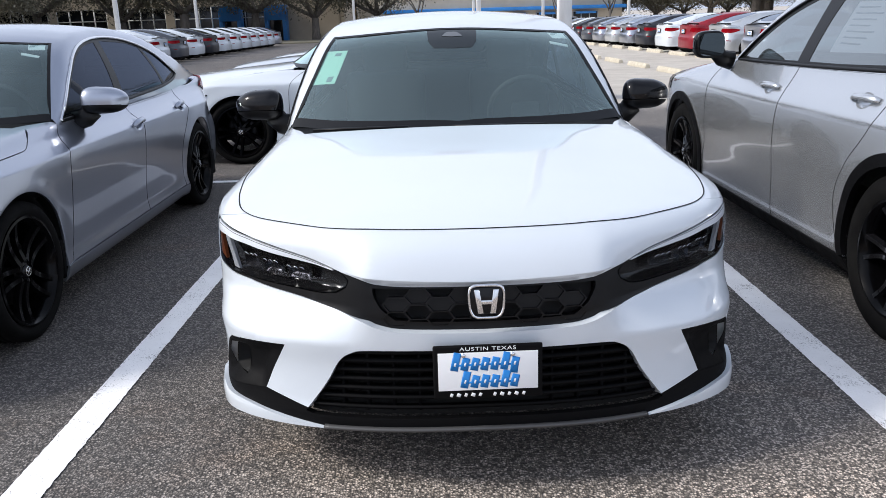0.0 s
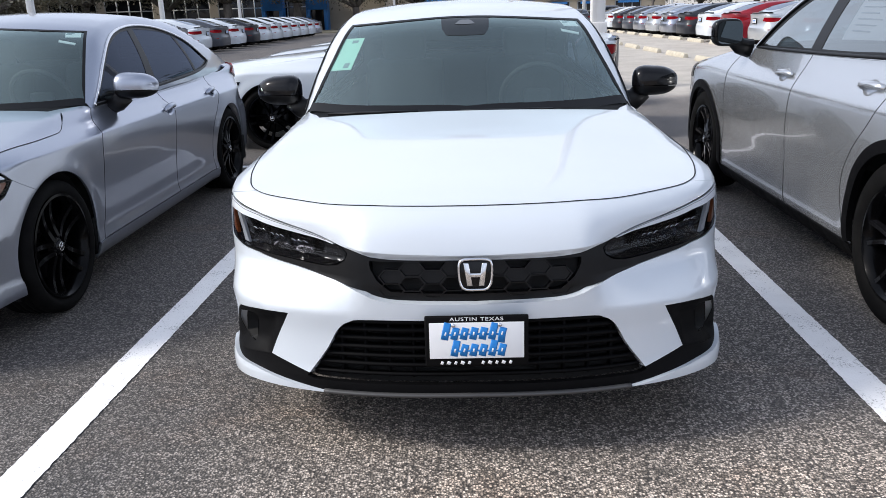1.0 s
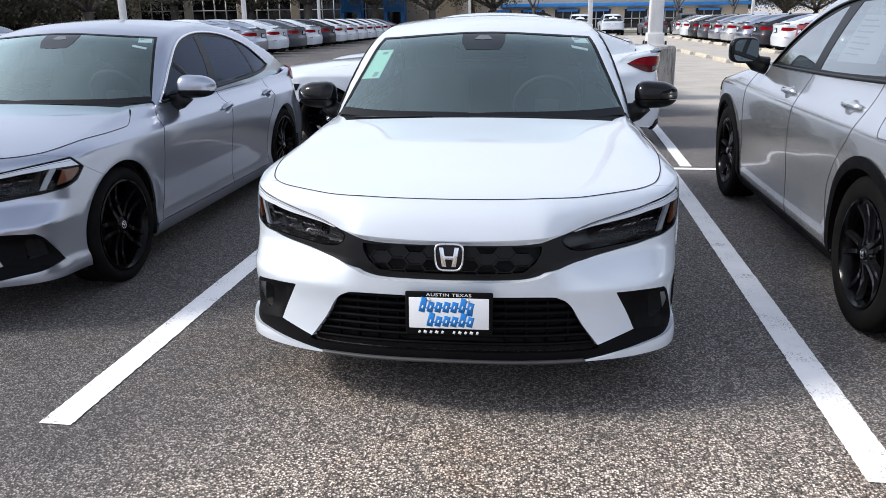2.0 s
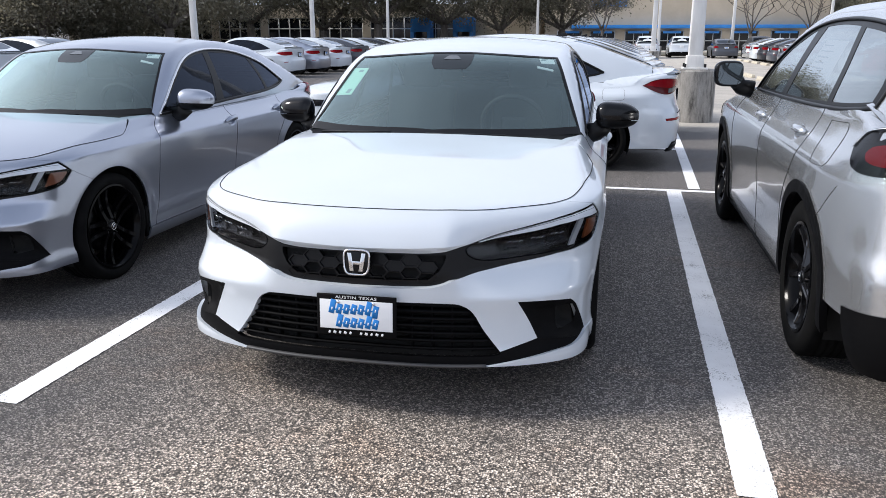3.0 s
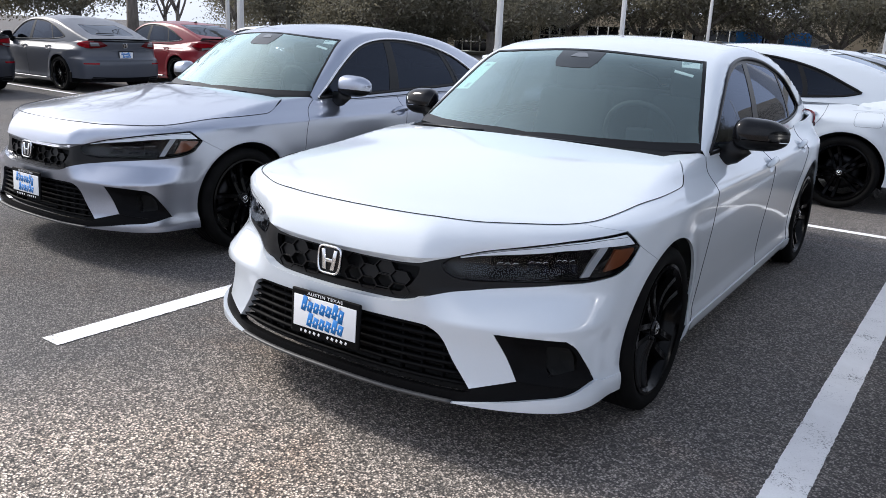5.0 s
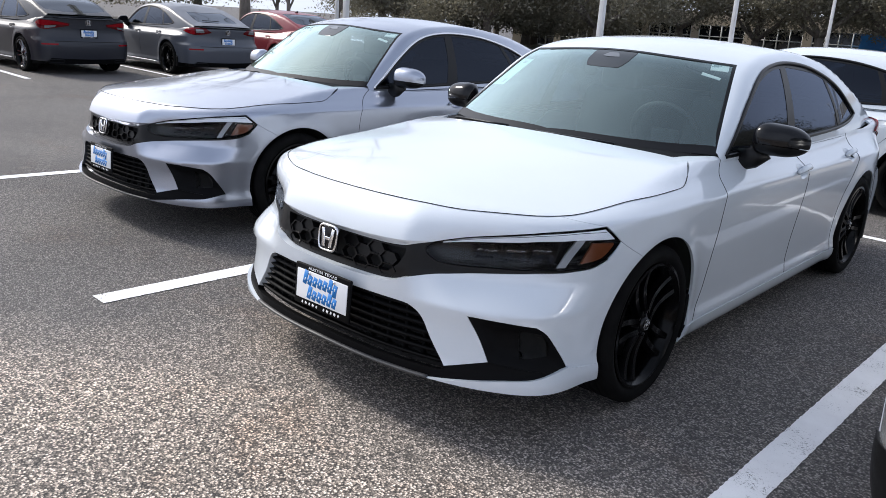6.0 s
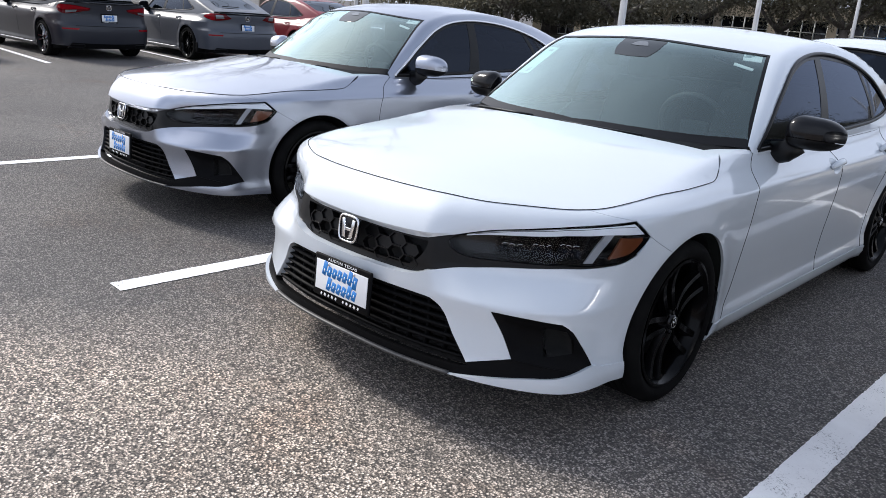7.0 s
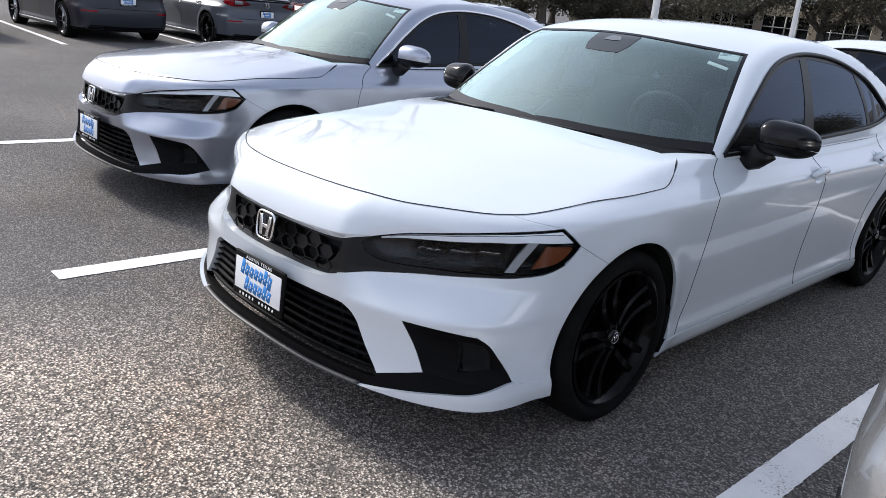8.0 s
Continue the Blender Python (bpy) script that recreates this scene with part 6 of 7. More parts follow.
def suv_car(near, wheels):
    c = Car(SHELL_SUV, "suv_car", M["grey_paint"], 0.045 if near else 0.14)
    arch = 0.40
    front_clip(c, SUV_CUT0, arch, 0.32, 0.25)
    doors_and_tail(c, SUV_CUT0, SUV_CUT1, SUV_CUT2, suv_belt, arch, 0.25, 0.40, ring=0.13, skirt=M["plastic"], grips=SUV_GRIPS if near else ())
    common_cabin(c, SUV_DLO, SUV_PANES, SUV_FRONT, SUV_REAR, 1.62, suv_belt, 4.42, "satin_black", near=near, tint="door_glass" if near else "tinted_glass")
    p, nn = c.s.at(np.linspace(c.sy(4.0), c.s.s[-1], 20))
    q = p + nn * 0.127
    q[-1, 0] = 0
    c.panel("tailgate", c.s.hood, both(run([(0, 4.1), (0.5, 4.05), tuple(q[0])], [tuple(a) for a in q], step=0.05)), seam=0.0)
    plain_details(c, "suv", wheels, 0.385, near)
    for sign in (1, -1):
        for ax in c.s.axles:
            outer, inner = c.arc(ax, 0.445, -14, 194, 30), c.arc(ax, 0.39, -14, 194, 30)
            lp = run(outer, [outer[-1], inner[-1]], inner[::-1], [inner[0], outer[0]], step=0.04)
            c.panel("arch_cladding", c.side(sign), lp, M["plastic"], off=0.010, seam=0, rim=0.03, tall=1.0, label="black plastic wheel arch trim")
        if near:
            mirror_housing((1.005, 1.70, 1.17), (0.095, 0.075, 0.088), sign, M["gloss_black"], M["satin_black"], c, boxy=True)
            for y, z in SUV_GRIPS:
                handle(c.side(sign), y, z, sign, c.paint, c, 0.22)
            q, nn = c.along(c.side(sign), [(3.96, 0.70), (4.12, 0.86)], 0.0008)
            put("bumper_gap", sweep(q, disc_ring(4, 0.0012), up=nn), M["void"], c.root)
    if near:
        lp = run([(2.80, 1.17), (3.30, 1.185)], [(3.30, 1.185), (3.26, 1.41)], [(3.26, 1.41), (2.84, 1.41)], [(2.84, 1.41), (2.80, 1.17)], step=0.05)
        sheet = c.panel("price_sheet", c.flank(1), lp, M["paper"], off=-0.014, seam=0, rim=0, label="white printed sheet behind the rear door glass")
        for k in range(7):
            z = 1.215 + 0.028 * k
            q, nn = c.along(c.flank(1), [(2.87, z), (3.05 + 0.03 * (k % 3), z)], -0.011)
            put("print_line", sweep(q, disc_ring(4, 0.0035, 0.0008), up=nn), M["print_grey"], sheet)
        lp = run([(3.70, 1.075), (3.93, 1.09)], [(3.93, 1.09), (3.965, 1.06), (3.96, 0.945)], [(3.96, 0.945), (3.925, 0.91), (3.76, 0.90)], [(3.76, 0.90), (3.725, 0.925), (3.70, 1.075)], step=0.03)
        q, nn = normals(c.side(1), lp[:, 0], lp[:, 1])
        put("fuel_door_gap", sweep(q + nn * 0.0005, disc_ring(4, 0.0013), up=nn, close=True), M["void"], c.root)
    put("number_plate", block(-0.155, 0.155, 4.55, 4.585, 0.78, 0.94, 0.004), M["plate_white"], c.root)
    return c.root


# ---- ground ----
def asphalt():
    m = material("asphalt", (0.1, 0.1, 0.1), 0.85)
    n = Nodes(m)
    chips = n.red(n.cells(125))
    grit = n.red(n.cells(300))
    both_ = n.maths("ADD", n.maths("MULTIPLY", chips, 0.66), n.maths("MULTIPLY", grit, 0.34))
    stone = n.ramp(both_, (0.15, (0.062, 0.058, 0.054)), (0.42, (0.20, 0.184, 0.168)), (0.62, (0.43, 0.395, 0.357)), (0.80, (0.95, 0.885, 0.82)))
    pits = n.cells(125, "Distance")
    col = n.mix(n.ramp(pits, (0.42, 0.0), (0.80, 0.95)), stone, (0.022, 0.021, 0.021))
    worn = n.ramp(n.noise(0.5, 5, 0.6), (0.35, 0.0), (0.65, 1.0))
    tone = n.ramp(n.noise(0.8, 6, 0.65), (0.30, (0.78, 0.78, 0.79)), (0.5, (1.0, 0.98, 0.96)), (0.72, (1.22, 1.17, 1.11)))
    col = n.mix(1.0, col, tone, "MULTIPLY")
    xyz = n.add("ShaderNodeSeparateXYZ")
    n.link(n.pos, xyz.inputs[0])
    # the aisle is paler and warmer; the stalls are darker, most of all towards -x
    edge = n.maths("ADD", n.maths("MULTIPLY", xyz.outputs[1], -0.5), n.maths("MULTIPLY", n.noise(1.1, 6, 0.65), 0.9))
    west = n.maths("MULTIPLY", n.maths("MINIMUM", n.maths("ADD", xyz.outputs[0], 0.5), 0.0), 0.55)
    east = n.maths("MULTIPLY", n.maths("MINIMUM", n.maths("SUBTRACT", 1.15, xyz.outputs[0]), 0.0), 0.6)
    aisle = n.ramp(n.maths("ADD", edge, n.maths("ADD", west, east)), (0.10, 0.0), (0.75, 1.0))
    stall_tone = n.ramp(n.maths("ADD", n.maths("MULTIPLY", xyz.outputs[0], 0.25), 0.55), (0.0, (0.43, 0.43, 0.445)), (1.0, (0.61, 0.61, 0.625)))
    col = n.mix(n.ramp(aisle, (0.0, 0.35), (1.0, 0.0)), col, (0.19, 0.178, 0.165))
    col = n.mix(1.0, col, n.mix(aisle, stall_tone, (1.32, 1.23, 1.14)), "MULTIPLY")
    # rusty brown patches
    rust = n.ramp(n.noise(0.9, 5, 0.65, stretch=(1.0, 1.4, 1.0)), (0.56, 0.0), (0.70, 0.55))
    col = n.mix(rust, col, n.mix(1.0, col, (1.0, 0.80, 0.66), "MULTIPLY"))
    stain = n.ramp(n.noise(0.23, 6, 0.7), (0.52, 0.0), (0.66, 1.0))
    col = n.mix(n.maths("MULTIPLY", stain, 0.4), col, (0.05, 0.049, 0.05))
    drip = n.ramp(n.noise(2.6, 4, 0.6), (0.62, 0.0), (0.72, 1.0))
    col = n.mix(n.maths("MULTIPLY", drip, 0.4), col, (0.03, 0.03, 0.03))
    rag = n.maths("MULTIPLY", n.noise(0.7, 4, 0.6), 1.6)
    lane = n.maths("MULTIPLY", n.ramp(n.maths("MULTIPLY", n.maths("ADD", xyz.outputs[1], rag), 0.02), (0.205, 0.0), (0.225, 1.0)), n.ramp(n.maths("MULTIPLY", xyz.outputs[0], 0.1), (0.14, 0.0), (0.19, 1.0)))
    col = n.mix(n.maths("MULTIPLY", lane, 0.8), col, n.ramp(n.noise(1.3, 6, 0.7), (0.3, (0.46, 0.42, 0.36)), (0.7, (0.66, 0.61, 0.54))))
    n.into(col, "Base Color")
    b = n.bump(pits, 0.8, 0.006)
    b = n.bump(n.noise(30, 4, 0.6), 0.3, 0.006, b)
    n.into(b, "Normal")
    n.into(n.ramp(worn, (0.0, 0.75), (1.0, 0.9)), "Roughness")
    return m


def line_paint():
    m = material("line_paint", (0.7, 0.7, 0.7), 0.8, 0.0, Specular_IOR_Level=0.15)
    n = Nodes(m)
    n.into(n.ramp(n.noise(6, 5, 0.65), (0.3, (0.85, 0.84, 0.84)), (0.7, (0.94, 0.935, 0.935))), "Base Color")
    chip = n.maths("ADD", n.maths("MULTIPLY", n.noise(130, 5, 0.8), 0.7), n.maths("MULTIPLY", n.noise(5, 3, 0.6), 0.3))
    n.into(n.ramp(chip, (0.400, 0.0), (0.418, 1.0)), "Alpha")
    n.into(n.bump(n.cells(125, "Distance"), 0.25, 0.003), "Normal")
    return m


asphalt(), line_paint()
bm = bmesh.new()
ys = [-1500, -200, -40, -10, 0, 4, 5, 6, 7, 8, 9, 10, 11, 12, 14, 17, 22, 40, 80, 160, 400, 1500]
xs = [-1500, -300, -60, -20, 0, 20, 60, 300, 1500]
grid = [[bm.verts.new((x, y, -0.0165 * math.log1p(math.exp(min((y - 8) / 1.5, 95))))) for x in xs] for y in ys]
for i in range(len(ys) - 1):
    for j in range(len(xs) - 1):
        bm.faces.new((grid[i][j], grid[i][j + 1], grid[i + 1][j + 1], grid[i + 1][j]))
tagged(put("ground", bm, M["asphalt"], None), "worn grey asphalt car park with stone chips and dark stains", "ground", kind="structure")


def stripe(a, b, width, label="worn white painted parking line"):
    """A painted line with ragged edges, 4 mm above the asphalt."""
    a, b = np.array(a, float), np.array(b, float)
    d = (b - a) / np.hypot(*(b - a))
    side = np.array([-d[1], d[0]])
    n = max(4, int(np.hypot(*(b - a)) / 0.014))
    rng = np.random.RandomState(int(abs(a[0] * 100 + a[1] * 10)) % 1000)
    verts = []
    for i in range(n + 1):
        p = a + (b - a) * i / n
        w = width / 2 + rng.uniform(-0.003, 0.0015, 2)
        z = 0.004 - 0.0165 * math.log1p(math.exp((p[1] - 8) / 1.5)) + (0.006 if p[1] > 6 else 0)
        verts += [(*(p - side * w[0]), z), (*(p + side * w[1]), z)]
    faces = [(2 * i, 2 * i + 2, 2 * i + 3, 2 * i + 1) for i in range(n)]
    me = bpy.data.meshes.new("parking_line")
    me.from_pydata(verts, [], faces)
    me.materials.append(M["line_paint"])
    ob = new("parking_line", me)
    return tagged(ob, label, "road marking", "parking lines", "structure")


stripe((-1.452, -0.19), (-1.30, 4.96), 0.130)
stripe((1.430, -0.30), (1.534, 4.92), 0.132)
stripe((-4.50, -0.1), (-4.20, 4.98), 0.115)
stripe((4.30, -0.2), (4.40, 4.9), 0.12)
stripe((-7.4, 5.2), (7.2, 4.7), 0.09)
for k in range(4):
    stripe((-12.2, 3.72 + 2.82 * k), (-17.6, 4.10 + 2.82 * k), 0.11)
for k in range(1, 14):
    stripe((-2.9, 5.08 + 2.72 * k + 0.2), (1.72 + 0.04 * k, 4.93 + 2.72 * k), 0.10)
stripe((1.73, 5.0), (2.75, 40), 0.11)


# ---- cars ----
SHELL_HATCH = Shell(**HATCH)
WHEELS = Wheels(0.322, 0.235, 0.252)
white = hatchback("white hatchback car with black grille, mirrors and wheels on the asphalt", WHEELS)
silver = copy_thing(white, pose(-2.875, 0.54, 0, 0, 0, -1.5))
repaint(silver, {"white_paint": "silver_paint"}, "silver hatchback car with black wheels parked beside a white line")
for o in silver.children:
    if o.name.startswith("door_mirror"):
        o.material_slots[0].link = "OBJECT"
        o.material_slots[0].material = M["silver_paint"]
    if o.name.startswith("window_trim"):
        o.material_slots[0].link = "OBJECT"
        o.material_slots[0].material = M["chrome"]
SHELL_SEDAN, SHELL_SUV = Shell(**SEDAN), Shell(**SUV)
WHEELS_SUV = Wheels(0.36, 0.235, 0.252, 5, "plain", finish="wheel_gloss")
suv = tagged(suv_car(True, WHEELS_SUV), "light grey crossover with black wheel arch trim and black wheels", "car")
suv.matrix_basis = pose(2.69, 4.73, 0, 0, 0, 179.65)
sedan = tagged(sedan_car(True, WHEELS), "white sedan parked crosswise behind the hatchbacks", "car", "crosswise row")
sedan.matrix_basis = pose(-2.87, 6.77, 0, 0, 0, -90)


def slope(y):
    """The car park falls away gently beyond the first rows."""
    return -0.0165 * math.log1p(math.exp((y - 8) / 1.5))


FAR_WHEELS = Wheels(0.322, 0.225, 0.235, 5, "disc", near=False)
FAR_SUV_WHEELS = Wheels(0.35, 0.225, 0.235, 5, "disc", near=False)
far_sedan = sedan_car(False, FAR_WHEELS)
far_suv = suv_car(False, FAR_SUV_WHEELS)
used = set()
NAMES = {"white_paint": "white", "silver_paint": "silver", "grey_paint": "light grey", "slate_paint": "dark blue-grey", "black_paint": "black", "red_paint": "red", "pale_paint": "pale silver"}


def park(ob, x, y, turn, colour, what, group):
    """One more parked car of a row, in its own colour."""
    first = ob.name not in used
    used.add(ob.name)
    m = pose(x, y, slope(y), 0, 0, turn)
    if first:
        ob.matrix_basis = m
        c = ob
    else:
        c = copy_thing(ob, m)
    repaint(c, {k: colour for k in NAMES}, what)
    tagged(c, category="car", group=group)
    return c


row = ["pale_paint", "white_paint", "silver_paint", "white_paint", "slate_paint", "white_paint", "black_paint", "silver_paint", "white_paint", "silver_paint", "white_paint"]
for k, p in enumerate(row):
    park(far_sedan, -2.85 + 0.06 * k, 9.45 + 2.7 * k, -90, p, NAMES[p] + " sedan parked crosswise in a long row", "crosswise row")
row = ["white_paint", "silver_paint", "white_paint", "slate_paint", "white_paint", "black_paint", "white_paint", "white_paint", "white_paint", "white_paint", "white_paint", "white_paint", "silver_paint"]
for k, p in enumerate(row):
    park(far_sedan, -14.6, 25.0 + 2.75 * k, -90, p, NAMES[p] + " sedan in a far row before the trees", "far sedan row")
row = ["silver_paint", "pale_paint", "red_paint", "white_paint", "black_paint", "silver_paint", "pale_paint", "silver_paint", "slate_paint", "black_paint", "white_paint", "grey_paint"]
for k, p in enumerate(row):
    park(far_sedan, 13.6, 20.4 + 2.85 * k, 90, p, NAMES[p] + " sedan in a row by concrete wheel stops", "wheel stop row")
for x, y, p in ((3.4, 57, "white_paint"), (6.0, 60, "white_paint"), (8.9, 58, "slate_paint"), (11.8, 61, "black_paint"), (14.4, 61, "slate_paint"), (17.0, 61, "pale_paint")):
    park(far_suv if p != "slate_paint" else far_sedan, x, y + 4.5, 180, p, NAMES[p] + " car parked before the beige building", "cars by the building")


def left_row(src, x, y, turn, colour, label, spokes="rim_black"):
    """A car across the lane, tail to the lane, with a bright strip added for the sheen on its sill."""
    c = copy_thing(src, pose(x, y, slope(y), 0, 0, turn))
    repaint(c, {k: colour for k in NAMES}, label)
    tagged(c, category="car", group="left row")
    shell = SHELL_HATCH if src is white else SHELL_SEDAN
    for sign in (1, -1):
        u = np.interp(np.linspace(1.3, 3.2, 20), shell.c[1500:, 1], shell.s[1500:])
        p = shell.wall(sign * u, np.full(20, 0.215)) + [sign * 0.012, 0, 0]
        # metal strip added in place of the reflection along the sill
        put("sill_trim", sweep(p, disc_ring(6, 0.007, 0.012)), M["machined"], c, "added bright strip for the sheen along the sill")
    for o in c.children_recursive:
        if o.name.startswith("spoke"):
            o.material_slots[0].link = "OBJECT"
            o.material_slots[0].material = M[spokes]
    return c


left_row(sedan, -17.33, 5.10, -90, "black_paint", "charcoal sedan with bright wheels, tail to the lane", "machined")
left_row(white, -16.75, 7.85, -92, "slate_paint", "dark blue-grey hatchback parked across the lane")
left_row(sedan, -16.8, 10.6, -92, "red_paint", "red sedan parked across the lane")
park(far_sedan, -17.8, 2.2, -90, "red_paint", "red sedan at the end of the row across the lane", "left row")
park(far_sedan, -16.8, 13.4, -91, "white_paint", "white sedan parked across the lane", "left row")
park(far_sedan, -16.8, 16.2, -91, "pale_paint", "pale silver sedan parked across the lane", "left row")


# ---- lamp posts, kerbs and buildings ----
material("concrete", (0.4, 0.39, 0.37), 0.85)
n = Nodes(M["concrete"])
streak = n.noise(7, 6, 0.7, stretch=(1, 1, 0.22))
col = n.ramp(streak, (0.36, (0.07, 0.066, 0.06)), (0.5, (0.30, 0.285, 0.26)), (0.75, (0.46, 0.44, 0.41)))
n.into(n.mix(n.ramp(n.noise(60, 4, 0.6), (0.4, 0.0), (0.8, 0.5)), col, (0.2, 0.19, 0.18)), "Base Color")
n.into(n.bump(n.noise(25, 6, 0.7), 0.5, 0.012), "Normal")
material("pole_paint", (0.78, 0.78, 0.77), 0.45)
n = Nodes(M["pole_paint"])
n.into(n.ramp(n.noise(5, 5, 0.6, stretch=(1, 1, 0.2)), (0.3, (0.62, 0.61, 0.59)), (0.7, (0.82, 0.82, 0.81))), "Base Color")
material("stop_concrete", (0.5, 0.46, 0.37), 0.9)
n = Nodes(M["stop_concrete"])
n.into(n.ramp(n.noise(6, 5, 0.7), (0.3, (0.40, 0.36, 0.28)), (0.7, (0.60, 0.55, 0.45))), "Base Color")
material("stucco", (0.55, 0.47, 0.36), 0.9)
n = Nodes(M["stucco"])
n.into(n.ramp(n.noise(0.35, 6, 0.65), (0.3, (0.48, 0.41, 0.31)), (0.7, (0.60, 0.52, 0.41))), "Base Color")
n.into(n.bump(n.noise(40, 3, 0.6), 0.3, 0.01), "Normal")
material("blue_metal", (0.03, 0.22, 0.62), 0.4)
n = Nodes(M["blue_metal"])
n.into(n.ramp(n.noise(0.8, 4, 0.6), (0.3, (0.025, 0.19, 0.55)), (0.7, (0.04, 0.27, 0.70))), "Base Color")
material("facade_glass", (0.012, 0.014, 0.017), 0.05)
material("mullion", (0.6, 0.6, 0.58), 0.5)
material("roof_felt", (0.3, 0.3, 0.3), 0.9)


def lamp_post(x, y, base_h, base_r, width, height=9.5):
    """A square steel post bolted to a round concrete footing."""
    z = slope(y)
    root = new("lamp_post")
    prof = [(0, base_h), (base_r - 0.03, base_h), (base_r, base_h - 0.03), (base_r + 0.004, 0.3), (base_r, -0.05)]
    b = put("concrete_base", lathe(prof, 40, "z"), M["concrete"], root, "weathered round concrete footing")
    b.data.shade_smooth()
    b.data.set_sharp_from_angle(angle=0.7)
    put("base_plate", block(-width * 0.9, width * 0.9, -width * 0.9, width * 0.9, base_h, base_h + 0.03, 0.006), M["pole_paint"], root)
    for sx in (-1, 1):
        for sy in (-1, 1):
            put("bolt", turned(lathe([(0, 0.07), (0.014, 0.07), (0.018, 0.06), (0.018, 0.0)], 8, "z"), Matrix.Translation((sx * width * 0.72, sy * width * 0.72, base_h + 0.02))), M["dark_metal"], root)
    bm = block(-width / 2, width / 2, -width / 2, width / 2, base_h + 0.03, height, 0.015)
    for v in bm.verts:
        k = 1 - 0.25 * (v.co.z - base_h) / height
        v.co.x *= k
        v.co.y *= k
    put("post", bm, M["pole_paint"], root, "tall white square post")
    put("cover", block(-width * 0.62, width * 0.62, -width * 0.62, width * 0.62, base_h + 0.03, base_h + 0.22, 0.01), M["pole_paint"], root)
    root.matrix_basis = Matrix.Translation((x, y, z))
    return tagged(root, "white steel lamp post on a round concrete footing", "lamp post", "lamp posts")


lamp_post(2.265, 11.4, 0.86, 0.36, 0.22)
for x, y in ((2.85, 37.5), (4.6, 66.0), (-15.5, 27.5), (-15.7, 41.3), (-17.3, 63.0), (-5.4, 68.0), (9.9, 63.0), (-25.75, 22.75), (-43.5, 37.5), (17.5, 66.0)):
    lamp_post(x, y, 0.8, 0.3, 0.22)


def wheel_stop(x, y):
    prof = [(-0.08, 0.0), (-0.075, 0.06), (-0.045, 0.125), (0.045, 0.125), (0.075, 0.06), (0.08, 0.0)]
    loops = []
    for k, yy in ((0.82, -0.92), (1.0, -0.86), (1.0, 0.86), (0.82, 0.92)):
        loops.append([(a * k, yy, b * k) for a, b in prof])
    verts = [v for lp in loops for v in lp]
    faces = [(i * 6 + j, i * 6 + j + 1, i * 6 + 7 + j, i * 6 + 6 + j) for i in range(3) for j in range(5)] + [tuple(range(6))[::-1], tuple(18 + j for j in range(6))]
    me = mesh_of("wheel_stop", (verts, faces, None), M["stop_concrete"])
    me.shade_flat()
    return me


stop_mesh = wheel_stop(0, 0)
stops = [(5.9, 17.2 + 2.85 * k) for k in range(8)] + [(8.95, 20.4 + 2.85 * k) for k in range(12)]
for x, y in stops:
    o = new("wheel_stop", stop_mesh)
    o.matrix_basis = pose(x, y, slope(y) + 0.002, -0.63, 0, 0)
    tagged(o, "pale concrete wheel stop on the asphalt", "wheel stop", "wheel stops")


def window_bay(parent, x0, x1, y, z0, z1, rows, cols):
    """A glazed bay: a frame, mullions and its dark panes."""
    w = put("window", beam(x0, x1, y - 0.06, z0), M["mullion"], parent, "pale window frame")
    for i in range(cols + 1):
        put("mullion", bar(x0 + (x1 - x0) * i / cols, y - 0.06, z0, z1), M["mullion"], w)
    for j in range(1, rows + 1):
        put("mullion", beam(x0, x1, y - 0.06, z0 + (z1 - z0) * j / rows), M["mullion"], w)
    for i in range(cols):
        for j in range(rows):
            a, b = x0 + (x1 - x0) * i / cols, x0 + (x1 - x0) * (i + 1) / cols
            c, d = z0 + (z1 - z0) * j / rows, z0 + (z1 - z0) * (j + 1) / rows
            put("pane", block(a + 0.04, b - 0.04, y, y + 0.02, c + 0.04, d - 0.04), M["facade_glass"], w)
    return w


def bar(x, y, z0, z1, w=0.05):
    v = [(x + a * w, y + b * 0.08, z) for z in (z0, z1) for a, b in ((-1, -1), (1, -1), (1, 1), (-1, 1))]
    return v, [(0, 1, 5, 4), (1, 2, 6, 5), (2, 3, 7, 6), (3, 0, 4, 7), (4, 5, 6, 7), (3, 2, 1, 0)], None


def beam(x0, x1, y, z, w=0.05):
    v = [(x, y + b * 0.08, z + a * w) for x in (x0, x1) for a, b in ((-1, -1), (1, -1), (1, 1), (-1, 1))]
    return v, [(0, 1, 5, 4), (1, 2, 6, 5), (2, 3, 7, 6), (3, 0, 4, 7), (4, 5, 6, 7), (3, 2, 1, 0)], None


